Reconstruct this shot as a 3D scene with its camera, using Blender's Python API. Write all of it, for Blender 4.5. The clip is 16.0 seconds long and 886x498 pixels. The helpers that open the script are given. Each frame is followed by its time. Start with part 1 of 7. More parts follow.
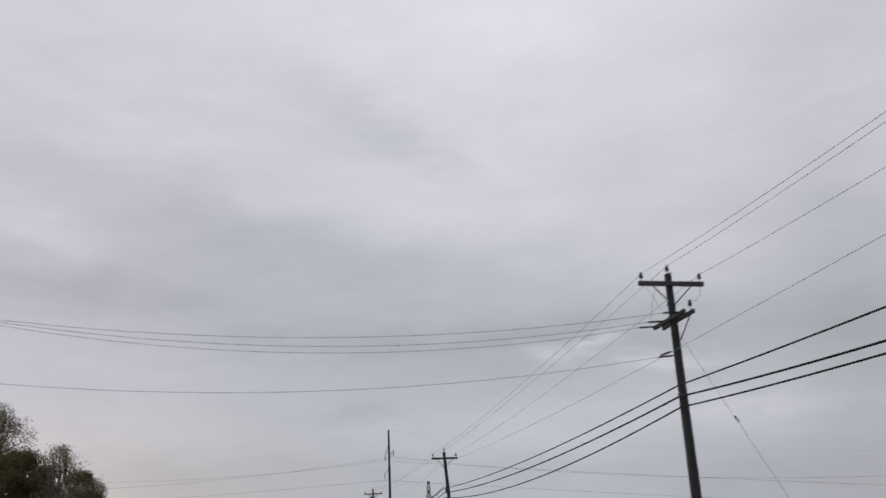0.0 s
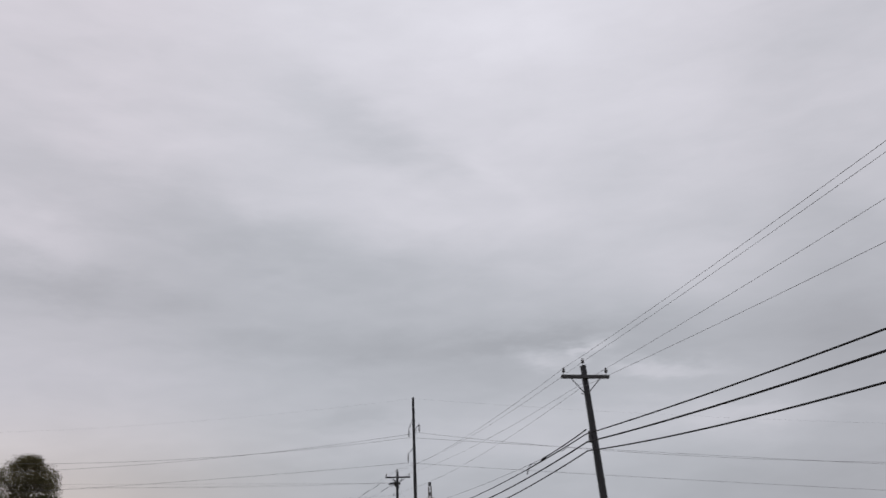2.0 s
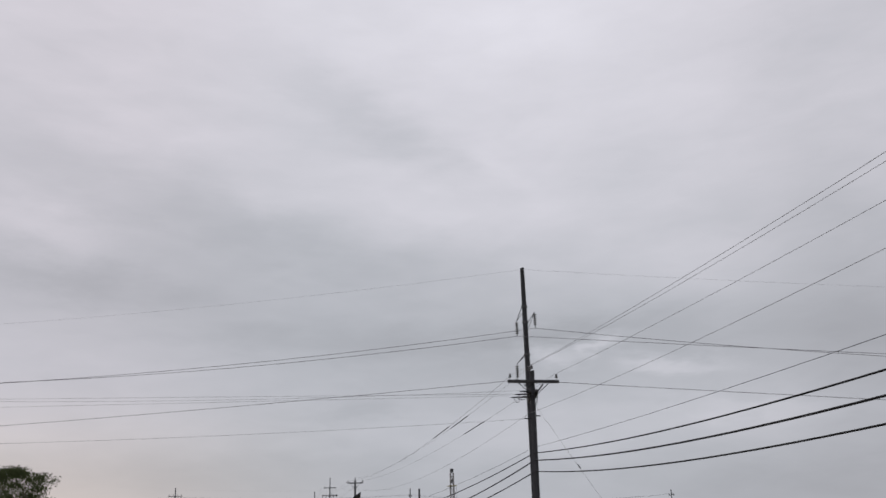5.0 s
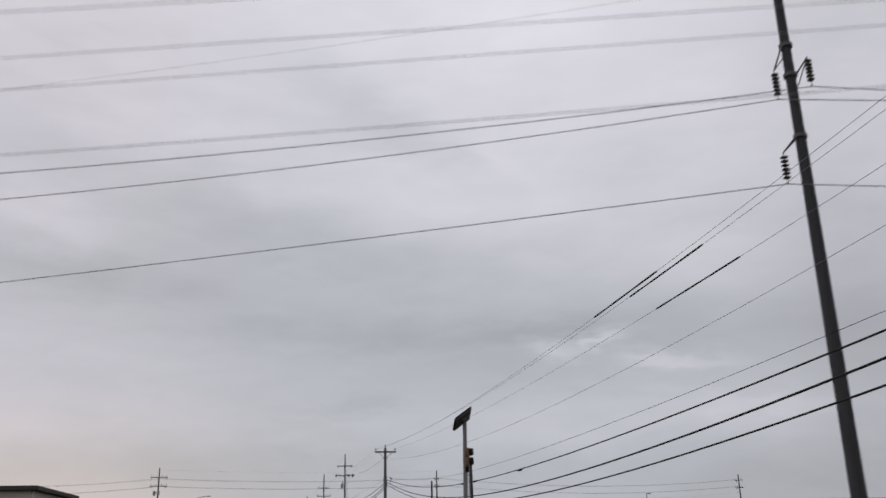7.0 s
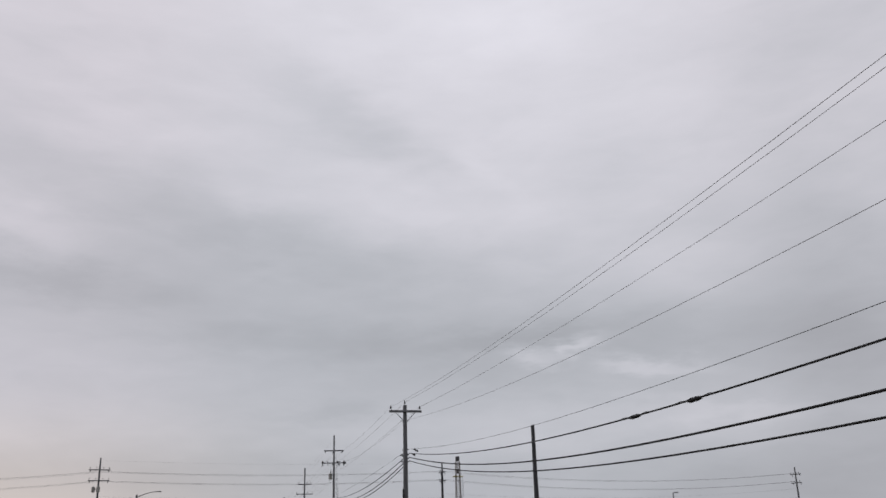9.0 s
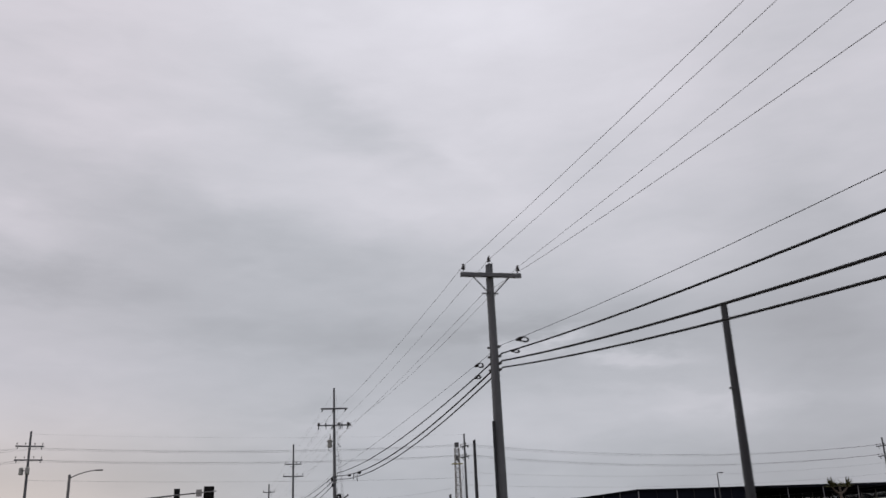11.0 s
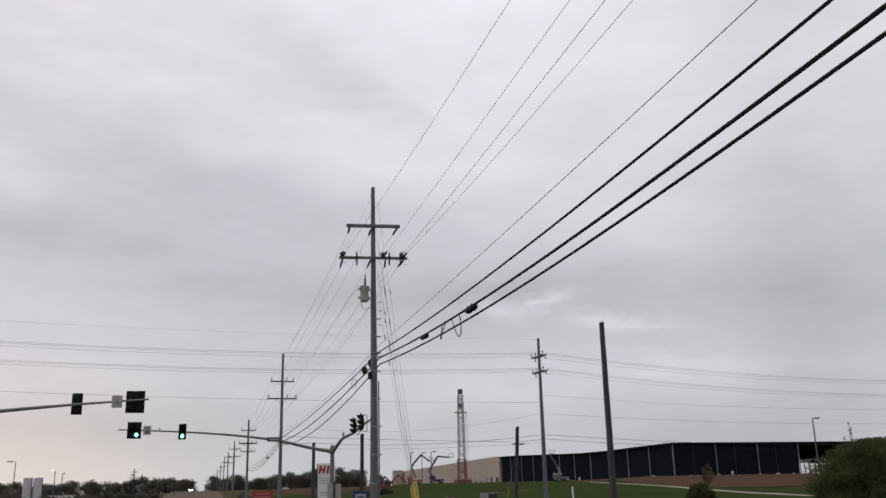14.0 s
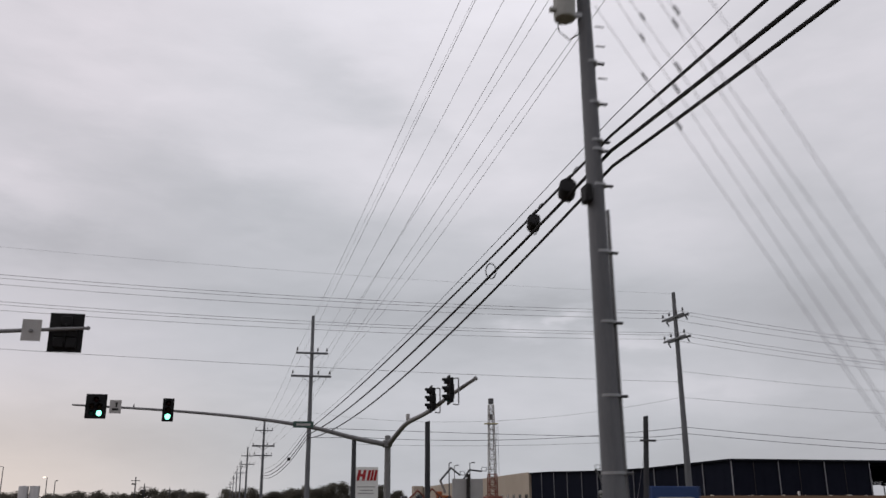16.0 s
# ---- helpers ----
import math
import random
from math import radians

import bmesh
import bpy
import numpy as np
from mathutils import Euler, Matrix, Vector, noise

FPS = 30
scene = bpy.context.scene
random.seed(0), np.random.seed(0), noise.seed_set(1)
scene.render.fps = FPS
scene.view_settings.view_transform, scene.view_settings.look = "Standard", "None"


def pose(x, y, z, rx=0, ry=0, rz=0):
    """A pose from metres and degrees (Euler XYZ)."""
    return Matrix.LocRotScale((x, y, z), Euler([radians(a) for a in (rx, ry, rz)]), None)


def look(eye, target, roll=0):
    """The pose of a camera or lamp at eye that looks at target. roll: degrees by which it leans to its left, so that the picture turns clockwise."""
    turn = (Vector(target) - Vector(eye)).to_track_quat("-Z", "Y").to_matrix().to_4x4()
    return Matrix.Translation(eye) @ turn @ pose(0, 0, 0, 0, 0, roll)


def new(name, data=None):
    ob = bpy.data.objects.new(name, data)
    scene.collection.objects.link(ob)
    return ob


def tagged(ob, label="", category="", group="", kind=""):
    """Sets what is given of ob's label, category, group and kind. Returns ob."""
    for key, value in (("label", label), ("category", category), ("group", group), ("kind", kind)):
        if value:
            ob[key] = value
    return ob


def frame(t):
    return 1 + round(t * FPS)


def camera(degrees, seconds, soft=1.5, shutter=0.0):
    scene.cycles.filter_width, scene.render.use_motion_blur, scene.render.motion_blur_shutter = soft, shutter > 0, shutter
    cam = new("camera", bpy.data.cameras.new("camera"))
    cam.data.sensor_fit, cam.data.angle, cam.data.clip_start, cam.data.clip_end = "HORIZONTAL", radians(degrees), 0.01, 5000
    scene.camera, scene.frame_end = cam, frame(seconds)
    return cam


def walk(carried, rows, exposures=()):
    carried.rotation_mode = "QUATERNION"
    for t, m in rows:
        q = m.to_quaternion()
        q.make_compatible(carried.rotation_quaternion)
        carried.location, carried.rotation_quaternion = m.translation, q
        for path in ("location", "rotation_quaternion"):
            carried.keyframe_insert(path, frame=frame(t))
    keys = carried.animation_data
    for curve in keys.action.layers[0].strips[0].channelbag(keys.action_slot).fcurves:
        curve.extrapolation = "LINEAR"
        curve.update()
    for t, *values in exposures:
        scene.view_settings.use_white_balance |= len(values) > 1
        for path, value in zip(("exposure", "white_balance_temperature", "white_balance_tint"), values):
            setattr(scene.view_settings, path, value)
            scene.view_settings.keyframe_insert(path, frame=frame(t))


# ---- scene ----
cam = camera(53.30, 16.0, soft=1.5, shutter=0.25)
PATH = [
    (0, (10.211, 24.759, 1.440), (10.5850, 26.6168, 2.0802), -2.62),
    (0.5, (10.308, 34.325, 1.437), (10.6836, 36.1819, 2.0781), -2.34),
    (1, (10.431, 43.897, 1.439), (10.8120, 45.7520, 2.0818), -2.40),
    (1.5, (10.600, 53.465, 1.453), (10.9851, 55.3183, 2.0999), -2.51),
    (2, (10.808, 63.057, 1.443), (11.1939, 64.9076, 2.0947), -2.12),
    (2.5, (10.994, 72.731, 1.444), (11.3824, 74.5817, 2.0955), -2.12),
    (3, (11.130, 82.497, 1.439), (11.5178, 84.3481, 2.0895), -1.75),
    (5.5, (12.157, 126.653, 1.437), (12.5241, 128.5144, 2.0709), -1.68),
    (6, (12.229, 135.729, 1.457), (12.5919, 137.5929, 2.0845), -1.61),
    (6.5, (12.323, 144.549, 1.440), (12.6799, 146.4139, 2.0689), -1.26),
    (7, (12.455, 153.527, 1.421), (12.8162, 155.3908, 2.0492), -1.29),
    (7.5, (12.683, 162.203, 1.437), (13.0601, 164.0622, 2.0695), -1.46),
    (8, (12.948, 170.846, 1.433), (13.3384, 172.7006, 2.0729), -1.53),
    (10.5, (14.977, 212.421, 1.447), (15.4143, 214.2652, 2.0845), -2.07),
    (11, (15.390, 220.122, 1.452), (15.8328, 221.9692, 2.0790), -2.41),
    (11.5, (15.810, 227.867, 1.437), (16.2521, 229.7133, 2.0670), -2.37),
    (12, (16.224, 235.393, 1.436), (16.6676, 237.2370, 2.0698), -2.38),
    (12.5, (16.618, 242.760, 1.439), (17.0603, 244.6063, 2.0676), -1.99),
    (13, (17.015, 250.127, 1.433), (17.4945, 251.9975, 1.9516), -2.07),
    (13.5, (17.368, 257.268, 1.428), (17.8556, 259.1614, 1.8472), -1.68),
    (14, (17.673, 264.302, 1.437), (18.1477, 266.1684, 1.9762), -1.30),
    (14.5, (17.931, 271.105, 1.446), (18.3979, 272.9750, 1.9790), -0.96),
    (15, (18.106, 277.496, 1.468), (18.5550, 279.3634, 2.0252), -0.45),
    (15.5, (18.259, 283.653, 1.436), (18.6980, 285.5182, 2.0102), -0.26),
    (16, (18.408, 289.614, 1.421), (18.8439, 291.4791, 1.9963), -0.30),
]
walk(cam, [(t, look(eye, target, roll)) for t, eye, target, roll in PATH], exposures=[(0, 0.0, 6520, 10), (12.5, 0.03, 6560, 10), (13.0, 0.12, 6560, 10), (13.5, 0.36, 6640, 10), (14.0, 0.24, 6640, 10), (14.5, 0.18, 6640, 10), (16, 0.15, 6640, 10)])

# ---------------------------------------------------------------- world, sun
def sky_world():
    w = bpy.data.worlds.new("overcast_sky")
    scene.world = w
    w.use_nodes = True
    nt = w.node_tree
    nt.nodes.clear()
    N, L = nt.nodes, nt.links

    def put(kind):
        return N.new(kind)

    def wire_in(sock, v):
        if isinstance(v, (int, float)):
            sock.default_value = v
        elif isinstance(v, tuple):
            sock.default_value = v
        else:
            L.new(v, sock)

    def m(op, a, b=0.0, c=0.0):
        n = put("ShaderNodeMath")
        n.operation = op
        for s, v in zip(n.inputs, (a, b, c)):
            wire_in(s, v)
        return n.outputs[0]

    def ramp(v, lo, hi, a, b):
        n = put("ShaderNodeMapRange")
        n.interpolation_type = "SMOOTHSTEP"
        for s, q in zip(n.inputs, (v, lo, hi, a, b)):
            wire_in(s, q)
        return n.outputs[0]

    def noise_at(vec, scale, detail=5.0, rough=0.55, dist=0.0):
        n = put("ShaderNodeTexNoise")
        L.new(vec, n.inputs["Vector"])
        n.inputs["Scale"].default_value, n.inputs["Detail"].default_value = scale, detail
        n.inputs["Roughness"].default_value, n.inputs["Distortion"].default_value = rough, dist
        return n.outputs["Fac"]

    tc = put("ShaderNodeTexCoord")
    sep = put("ShaderNodeSeparateXYZ")
    L.new(tc.outputs["Generated"], sep.inputs[0])
    x, y, z = sep.outputs
    az = m("MULTIPLY", m("ARCTAN2", x, y), 57.2958)
    el = m("MULTIPLY", m("ARCSINE", z), 57.2958)
    # a blotchy layer of cloud
    plane = put("ShaderNodeCombineXYZ")
    L.new(m("MULTIPLY", az, 0.085), plane.inputs[0])
    L.new(m("MULTIPLY", el, 0.16), plane.inputs[1])
    rot = put("ShaderNodeMapping")
    L.new(plane.outputs[0], rot.inputs["Vector"])
    rot.inputs["Rotation"].default_value = (0, 0, radians(14))
    rot.inputs["Scale"].default_value = (0.8, 1.25, 1)
    big = noise_at(rot.outputs[0], 0.9, 5, 0.5, 0.3)
    fine = noise_at(rot.outputs[0], 3.2, 5, 0.55, 0.3)
    warp = noise_at(rot.outputs[0], 1.6, 4, 0.6)
    warp2 = noise_at(rot.outputs[0], 3.1, 4, 0.6)
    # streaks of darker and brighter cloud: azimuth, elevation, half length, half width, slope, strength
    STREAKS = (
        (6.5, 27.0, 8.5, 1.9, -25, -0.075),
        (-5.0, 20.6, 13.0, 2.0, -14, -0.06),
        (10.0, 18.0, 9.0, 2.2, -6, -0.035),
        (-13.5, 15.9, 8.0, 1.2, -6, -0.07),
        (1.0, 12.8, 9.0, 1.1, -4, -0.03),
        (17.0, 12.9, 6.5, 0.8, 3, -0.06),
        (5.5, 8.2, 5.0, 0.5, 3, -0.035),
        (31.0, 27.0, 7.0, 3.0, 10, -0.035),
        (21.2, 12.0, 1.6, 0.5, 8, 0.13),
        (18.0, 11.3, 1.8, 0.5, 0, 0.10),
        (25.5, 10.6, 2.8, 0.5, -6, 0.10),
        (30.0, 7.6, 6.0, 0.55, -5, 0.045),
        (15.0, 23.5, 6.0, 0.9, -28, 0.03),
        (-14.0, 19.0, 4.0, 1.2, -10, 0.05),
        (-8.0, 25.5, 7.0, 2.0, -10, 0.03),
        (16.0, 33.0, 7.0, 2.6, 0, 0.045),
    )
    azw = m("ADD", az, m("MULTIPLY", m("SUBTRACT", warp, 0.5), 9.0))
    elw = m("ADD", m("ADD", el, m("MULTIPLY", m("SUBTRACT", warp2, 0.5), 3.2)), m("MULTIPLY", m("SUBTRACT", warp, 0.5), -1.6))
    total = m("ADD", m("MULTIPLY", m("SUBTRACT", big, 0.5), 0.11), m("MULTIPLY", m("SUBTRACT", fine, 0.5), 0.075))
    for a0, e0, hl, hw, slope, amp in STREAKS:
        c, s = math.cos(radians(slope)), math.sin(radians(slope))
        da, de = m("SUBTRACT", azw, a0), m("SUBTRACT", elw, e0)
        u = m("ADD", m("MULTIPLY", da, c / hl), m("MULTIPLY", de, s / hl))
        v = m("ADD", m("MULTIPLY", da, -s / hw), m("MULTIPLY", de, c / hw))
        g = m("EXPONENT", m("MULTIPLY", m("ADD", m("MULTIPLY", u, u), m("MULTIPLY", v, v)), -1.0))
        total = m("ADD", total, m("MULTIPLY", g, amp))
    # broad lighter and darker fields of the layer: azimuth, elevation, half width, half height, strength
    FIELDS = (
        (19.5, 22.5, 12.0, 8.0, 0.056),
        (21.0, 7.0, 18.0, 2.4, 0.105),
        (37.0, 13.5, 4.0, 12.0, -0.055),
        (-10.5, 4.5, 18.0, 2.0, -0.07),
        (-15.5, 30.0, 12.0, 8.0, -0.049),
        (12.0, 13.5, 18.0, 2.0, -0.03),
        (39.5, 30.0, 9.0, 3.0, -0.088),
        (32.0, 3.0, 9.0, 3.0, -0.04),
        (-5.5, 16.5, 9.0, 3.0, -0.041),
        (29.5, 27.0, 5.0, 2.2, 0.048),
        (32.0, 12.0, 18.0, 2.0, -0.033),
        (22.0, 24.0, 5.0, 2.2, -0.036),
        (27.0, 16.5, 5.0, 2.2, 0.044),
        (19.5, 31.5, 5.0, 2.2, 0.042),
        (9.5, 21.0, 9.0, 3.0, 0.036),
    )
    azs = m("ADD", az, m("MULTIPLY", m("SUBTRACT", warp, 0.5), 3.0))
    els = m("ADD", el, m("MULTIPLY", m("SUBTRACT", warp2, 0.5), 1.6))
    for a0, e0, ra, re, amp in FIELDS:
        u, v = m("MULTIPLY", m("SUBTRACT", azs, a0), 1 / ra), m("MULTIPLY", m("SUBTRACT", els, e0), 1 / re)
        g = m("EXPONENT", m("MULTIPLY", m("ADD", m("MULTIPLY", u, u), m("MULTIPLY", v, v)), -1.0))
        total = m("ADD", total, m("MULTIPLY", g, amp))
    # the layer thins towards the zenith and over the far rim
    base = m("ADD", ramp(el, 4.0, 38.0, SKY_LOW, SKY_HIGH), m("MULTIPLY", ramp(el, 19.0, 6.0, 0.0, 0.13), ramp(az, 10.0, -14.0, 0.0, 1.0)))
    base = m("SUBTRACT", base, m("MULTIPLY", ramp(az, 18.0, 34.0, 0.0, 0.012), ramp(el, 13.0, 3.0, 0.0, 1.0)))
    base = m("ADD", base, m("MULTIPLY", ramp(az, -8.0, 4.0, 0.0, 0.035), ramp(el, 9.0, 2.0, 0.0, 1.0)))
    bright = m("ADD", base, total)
    col = put("ShaderNodeMix")
    col.data_type = "RGBA"
    wire_in(col.inputs[0], ramp(bright, 0.46, 0.72, 0.0, 1.0))
    col.inputs[6].default_value = (0.94, 0.955, 1.043, 1)
    col.inputs[7].default_value = (1.0, 0.973, 1.065, 1)
    # warm light low on the side where the sun went down
    warm = put("ShaderNodeMix")
    warm.data_type = "RGBA"
    rim = m("MULTIPLY", ramp(el, 11.0, 0.5, 0.0, 1.0), ramp(az, 10.0, -16.0, 0.0, 1.0))
    wire_in(warm.inputs[0], rim)
    L.new(col.outputs[2], warm.inputs[6])
    warm.inputs[7].default_value = (1.09, 0.985, 0.925, 1)
    # lens colour shading put into the sky: cooler ahead, pinker towards the sides
    red = m("ADD", m("ADD", 0.982, ramp(az, 4.0, -13.0, 0.0, 0.034)), ramp(az, 22.0, 38.0, 0.0, 0.014))
    pink = put("ShaderNodeCombineXYZ")
    wire_in(pink.inputs[0], red)
    pink.inputs[1].default_value, pink.inputs[2].default_value = 1.0, 1.0
    toned = put("ShaderNodeVectorMath")
    toned.operation = "MULTIPLY"
    L.new(warm.outputs[2], toned.inputs[0])
    L.new(pink.outputs[0], toned.inputs[1])
    scaled = put("ShaderNodeVectorMath")
    scaled.operation = "SCALE"
    L.new(toned.outputs[0], scaled.inputs[0])
    wire_in(scaled.inputs["Scale"], bright)
    cloud = put("ShaderNodeBackground")
    L.new(scaled.outputs[0], cloud.inputs[0])
    cloud.inputs[1].default_value = 1.0
    clear = put("ShaderNodeBackground")
    sky = put("ShaderNodeTexSky")
    sky.sky_type = "NISHITA"
    sky.sun_disc, sky.sun_elevation, sky.sun_rotation = False, radians(38), radians(-68)
    L.new(sky.outputs[0], clear.inputs[0])
    clear.inputs[1].default_value = 0.05
    mix = put("ShaderNodeMixShader")
    mix.inputs[0].default_value = 0.97
    L.new(clear.outputs[0], mix.inputs[1])
    L.new(cloud.outputs[0], mix.inputs[2])
    out = put("ShaderNodeOutputWorld")
    L.new(mix.outputs[0], out.inputs[0])


SKY_LOW, SKY_HIGH = 0.464, 0.722
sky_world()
sun = new("sun", bpy.data.lights.new("sun", "SUN"))
sun.data.energy, sun.data.angle, sun.data.color = 0.5, radians(25), (1.0, 0.96, 0.92)
sun.matrix_world = look((-50, 20, 42), (0, 0, 0))

# ---------------------------------------------------------------- materials
def mat(name, base, other=None, rough=0.8, metal=0.0, scale=6.0, grain=40.0, bump=0.15, stretch=(1, 1, 1), vary=0.0, island=False, emit=None, spec=0.12, coord="Object", thin=0.0):
    """A surface of two tones mixed by broad stains and fine grain, with relief."""
    mt = bpy.data.materials.new(name)
    mt.use_nodes = True
    nt = mt.node_tree
    N, L = nt.nodes, nt.links
    b = N["Principled BSDF"]
    b.inputs["Roughness"].default_value, b.inputs["Metallic"].default_value = rough, metal
    b.inputs["Specular IOR Level"].default_value = spec
    other = other or tuple(c * 0.72 for c in base)
    tc, mp = N.new("ShaderNodeTexCoord"), N.new("ShaderNodeMapping")
    L.new(tc.outputs[coord], mp.inputs[0])
    mp.inputs["Scale"].default_value = stretch
    n1, n2 = N.new("ShaderNodeTexNoise"), N.new("ShaderNodeTexNoise")
    for n, s in ((n1, scale), (n2, grain)):
        L.new(mp.outputs[0], n.inputs["Vector"])
        n.inputs["Scale"].default_value, n.inputs["Detail"].default_value, n.inputs["Roughness"].default_value = s, 6, 0.6
    add = N.new("ShaderNodeMath")
    add.operation = "MULTIPLY_ADD"
    L.new(n2.outputs["Fac"], add.inputs[0])
    add.inputs[1].default_value = 0.5
    half = N.new("ShaderNodeMath")
    half.operation = "MULTIPLY"
    L.new(n1.outputs["Fac"], half.inputs[0])
    half.inputs[1].default_value = 0.6
    L.new(half.outputs[0], add.inputs[2])
    rp = N.new("ShaderNodeMapRange")
    rp.inputs[1].default_value, rp.inputs[2].default_value = 0.36, 0.74
    L.new(add.outputs[0], rp.inputs[0])
    mix = N.new("ShaderNodeMix")
    mix.data_type = "RGBA"
    L.new(rp.outputs[0], mix.inputs[0])
    mix.inputs[6].default_value, mix.inputs[7].default_value = (*base, 1), (*other, 1)
    colour = mix.outputs[2]
    if vary:
        src = N.new("ShaderNodeNewGeometry").outputs["Random Per Island"] if island else N.new("ShaderNodeObjectInfo").outputs["Random"]
        hv, vr = N.new("ShaderNodeHueSaturation"), N.new("ShaderNodeMapRange")
        L.new(src, vr.inputs[0])
        vr.inputs[3].default_value, vr.inputs[4].default_value = 1 - vary, 1 + vary
        L.new(vr.outputs[0], hv.inputs["Value"])
        L.new(colour, hv.inputs["Color"])
        colour = hv.outputs[0]
    L.new(colour, b.inputs["Base Color"])
    if bump:
        bp = N.new("ShaderNodeBump")
        bp.inputs["Strength"].default_value, bp.inputs["Distance"].default_value = bump, 0.02
        L.new(add.outputs[0], bp.inputs["Height"])
        L.new(bp.outputs[0], b.inputs["Normal"])
    if thin:
        # thin leaves pass part of the light
        tr, mx, out = N.new("ShaderNodeBsdfTranslucent"), N.new("ShaderNodeMixShader"), N["Material Output"]
        L.new(colour, tr.inputs[0])
        mx.inputs[0].default_value = thin
        L.new(b.outputs[0], mx.inputs[1])
        L.new(tr.outputs[0], mx.inputs[2])
        L.new(mx.outputs[0], out.inputs[0])
    if emit:
        b.inputs["Emission Color"].default_value, b.inputs["Emission Strength"].default_value = (*emit[0], 1), emit[1]
    return mt


WOOD_DARK = mat("creosoted_pole_wood", (0.036, 0.037, 0.041), (0.068, 0.069, 0.075), 0.9, scale=1.5, grain=22, bump=0.5, stretch=(3, 3, 0.25), vary=0.15)
WOOD_GREY = mat("weathered_grey_pole_wood", (0.100, 0.104, 0.113), (0.155, 0.16, 0.17), 0.85, scale=1.2, grain=20, bump=0.5, stretch=(3, 3, 0.22), vary=0.1)
WOOD_ARM = mat("weathered_crossarm_wood", (0.045, 0.044, 0.047), (0.082, 0.081, 0.084), 0.85, scale=3, grain=30, bump=0.4, stretch=(0.4, 3, 3), vary=0.15)
ARM_GREY = mat("grey_crossarm", (0.105, 0.109, 0.118), (0.155, 0.16, 0.17), 0.7, scale=3, grain=30, bump=0.3, vary=0.1)
STEEL = mat("galvanised_steel", (0.26, 0.27, 0.28), (0.34, 0.35, 0.36), 0.5, 0.6, scale=5, grain=30, bump=0.08)
STEEL_DARK = mat("dull_dark_steel", (0.07, 0.072, 0.078), (0.12, 0.12, 0.125), 0.6, 0.4, scale=5, grain=40, bump=0.1)
POST_BLACK = mat("rusted_dark_steel_post", (0.018, 0.017, 0.018), (0.032, 0.028, 0.026), 0.7, scale=4, grain=30, bump=0.2)
BAND = mat("bright_strap_steel", (0.3, 0.31, 0.32), (0.22, 0.225, 0.23), 0.4, 0.7, scale=8, grain=60, bump=0.05)
PORCELAIN = mat("brown_glazed_porcelain", (0.028, 0.025, 0.026), (0.05, 0.045, 0.045), 0.3, scale=8, grain=40, bump=0.02, spec=0.5)
POLYMER = mat("dark_polymer", (0.02, 0.02, 0.022), (0.04, 0.04, 0.042), 0.6, scale=8, grain=50, bump=0.05)
CONDUCTOR = mat("weathered_conductor", (0.17, 0.165, 0.18), (0.22, 0.215, 0.23), 0.6, 0.3, scale=2, grain=30, bump=0)
CABLE = mat("black_cable_jacket", (0.012, 0.012, 0.013), (0.025, 0.025, 0.027), 0.65, scale=2, grain=30, bump=0.05)
TANK = mat("pale_grey_enamel", (0.27, 0.275, 0.26), (0.34, 0.34, 0.325), 0.55, scale=4, grain=30, bump=0.05)
SIGNAL_GREY = mat("galvanised_signal_mast", (0.15, 0.152, 0.155), (0.20, 0.20, 0.205), 0.55, 0.3, scale=3, grain=25, bump=0.06)
SIGNAL_BLACK = mat("black_signal_housing", (0.010, 0.010, 0.011), (0.017, 0.017, 0.018), 0.75, scale=4, grain=40, bump=0.05)
SIGN_BACK = mat("bare_aluminium_sign_back", (0.30, 0.295, 0.29), (0.37, 0.365, 0.36), 0.55, 0.2, scale=4, grain=40, bump=0.03)
SIGN_WHITE = mat("white_sign_sheeting", (0.72, 0.72, 0.71), (0.62, 0.62, 0.61), 0.5, scale=3, grain=50, bump=0.02)
SIGN_GREEN = mat("green_street_sign", (0.05, 0.085, 0.075), (0.06, 0.1, 0.088), 0.5, scale=3, grain=50, bump=0.02)
SIGN_YELLOW = mat("yellow_warning_sheeting", (0.62, 0.30, 0.03), (0.52, 0.25, 0.028), 0.5, scale=3, grain=50, bump=0.02)
SIGN_BLACK = mat("black_sign_paint", (0.012, 0.012, 0.013), (0.022, 0.022, 0.022), 0.5, scale=3, grain=50, bump=0.02)
SIGN_RED = mat("red_sign_paint", (0.36, 0.035, 0.04), (0.28, 0.03, 0.035), 0.5, scale=3, grain=50, bump=0.02)
SIGN_AMBER = mat("amber_sign_paint", (0.75, 0.42, 0.05), (0.65, 0.36, 0.05), 0.5, scale=3, grain=50, bump=0.02)
SIGN_TEAL = mat("green_sign_paint", (0.03, 0.24, 0.15), (0.025, 0.2, 0.13), 0.5, scale=3, grain=50, bump=0.02)
SIGN_BLUE = mat("dark_blue_sign_paint", (0.022, 0.045, 0.12), (0.03, 0.055, 0.14), 0.5, scale=3, grain=50, bump=0.02)
BANNER = mat("red_vinyl_banner", (0.29, 0.058, 0.058), (0.24, 0.05, 0.052), 0.6, scale=2, grain=40, bump=0.05)
LENS_GREEN = mat("lit_green_lens", (0.3, 0.9, 0.7), (0.3, 0.85, 0.65), 0.3, bump=0, emit=((0.22, 1.0, 0.72), 3.0))
LENS_RED_OFF = mat("unlit_red_lens", (0.018, 0.006, 0.006), (0.014, 0.005, 0.005), 0.25, bump=0)
LENS_AMBER_OFF = mat("unlit_amber_lens", (0.026, 0.014, 0.006), (0.02, 0.011, 0.005), 0.25, bump=0)
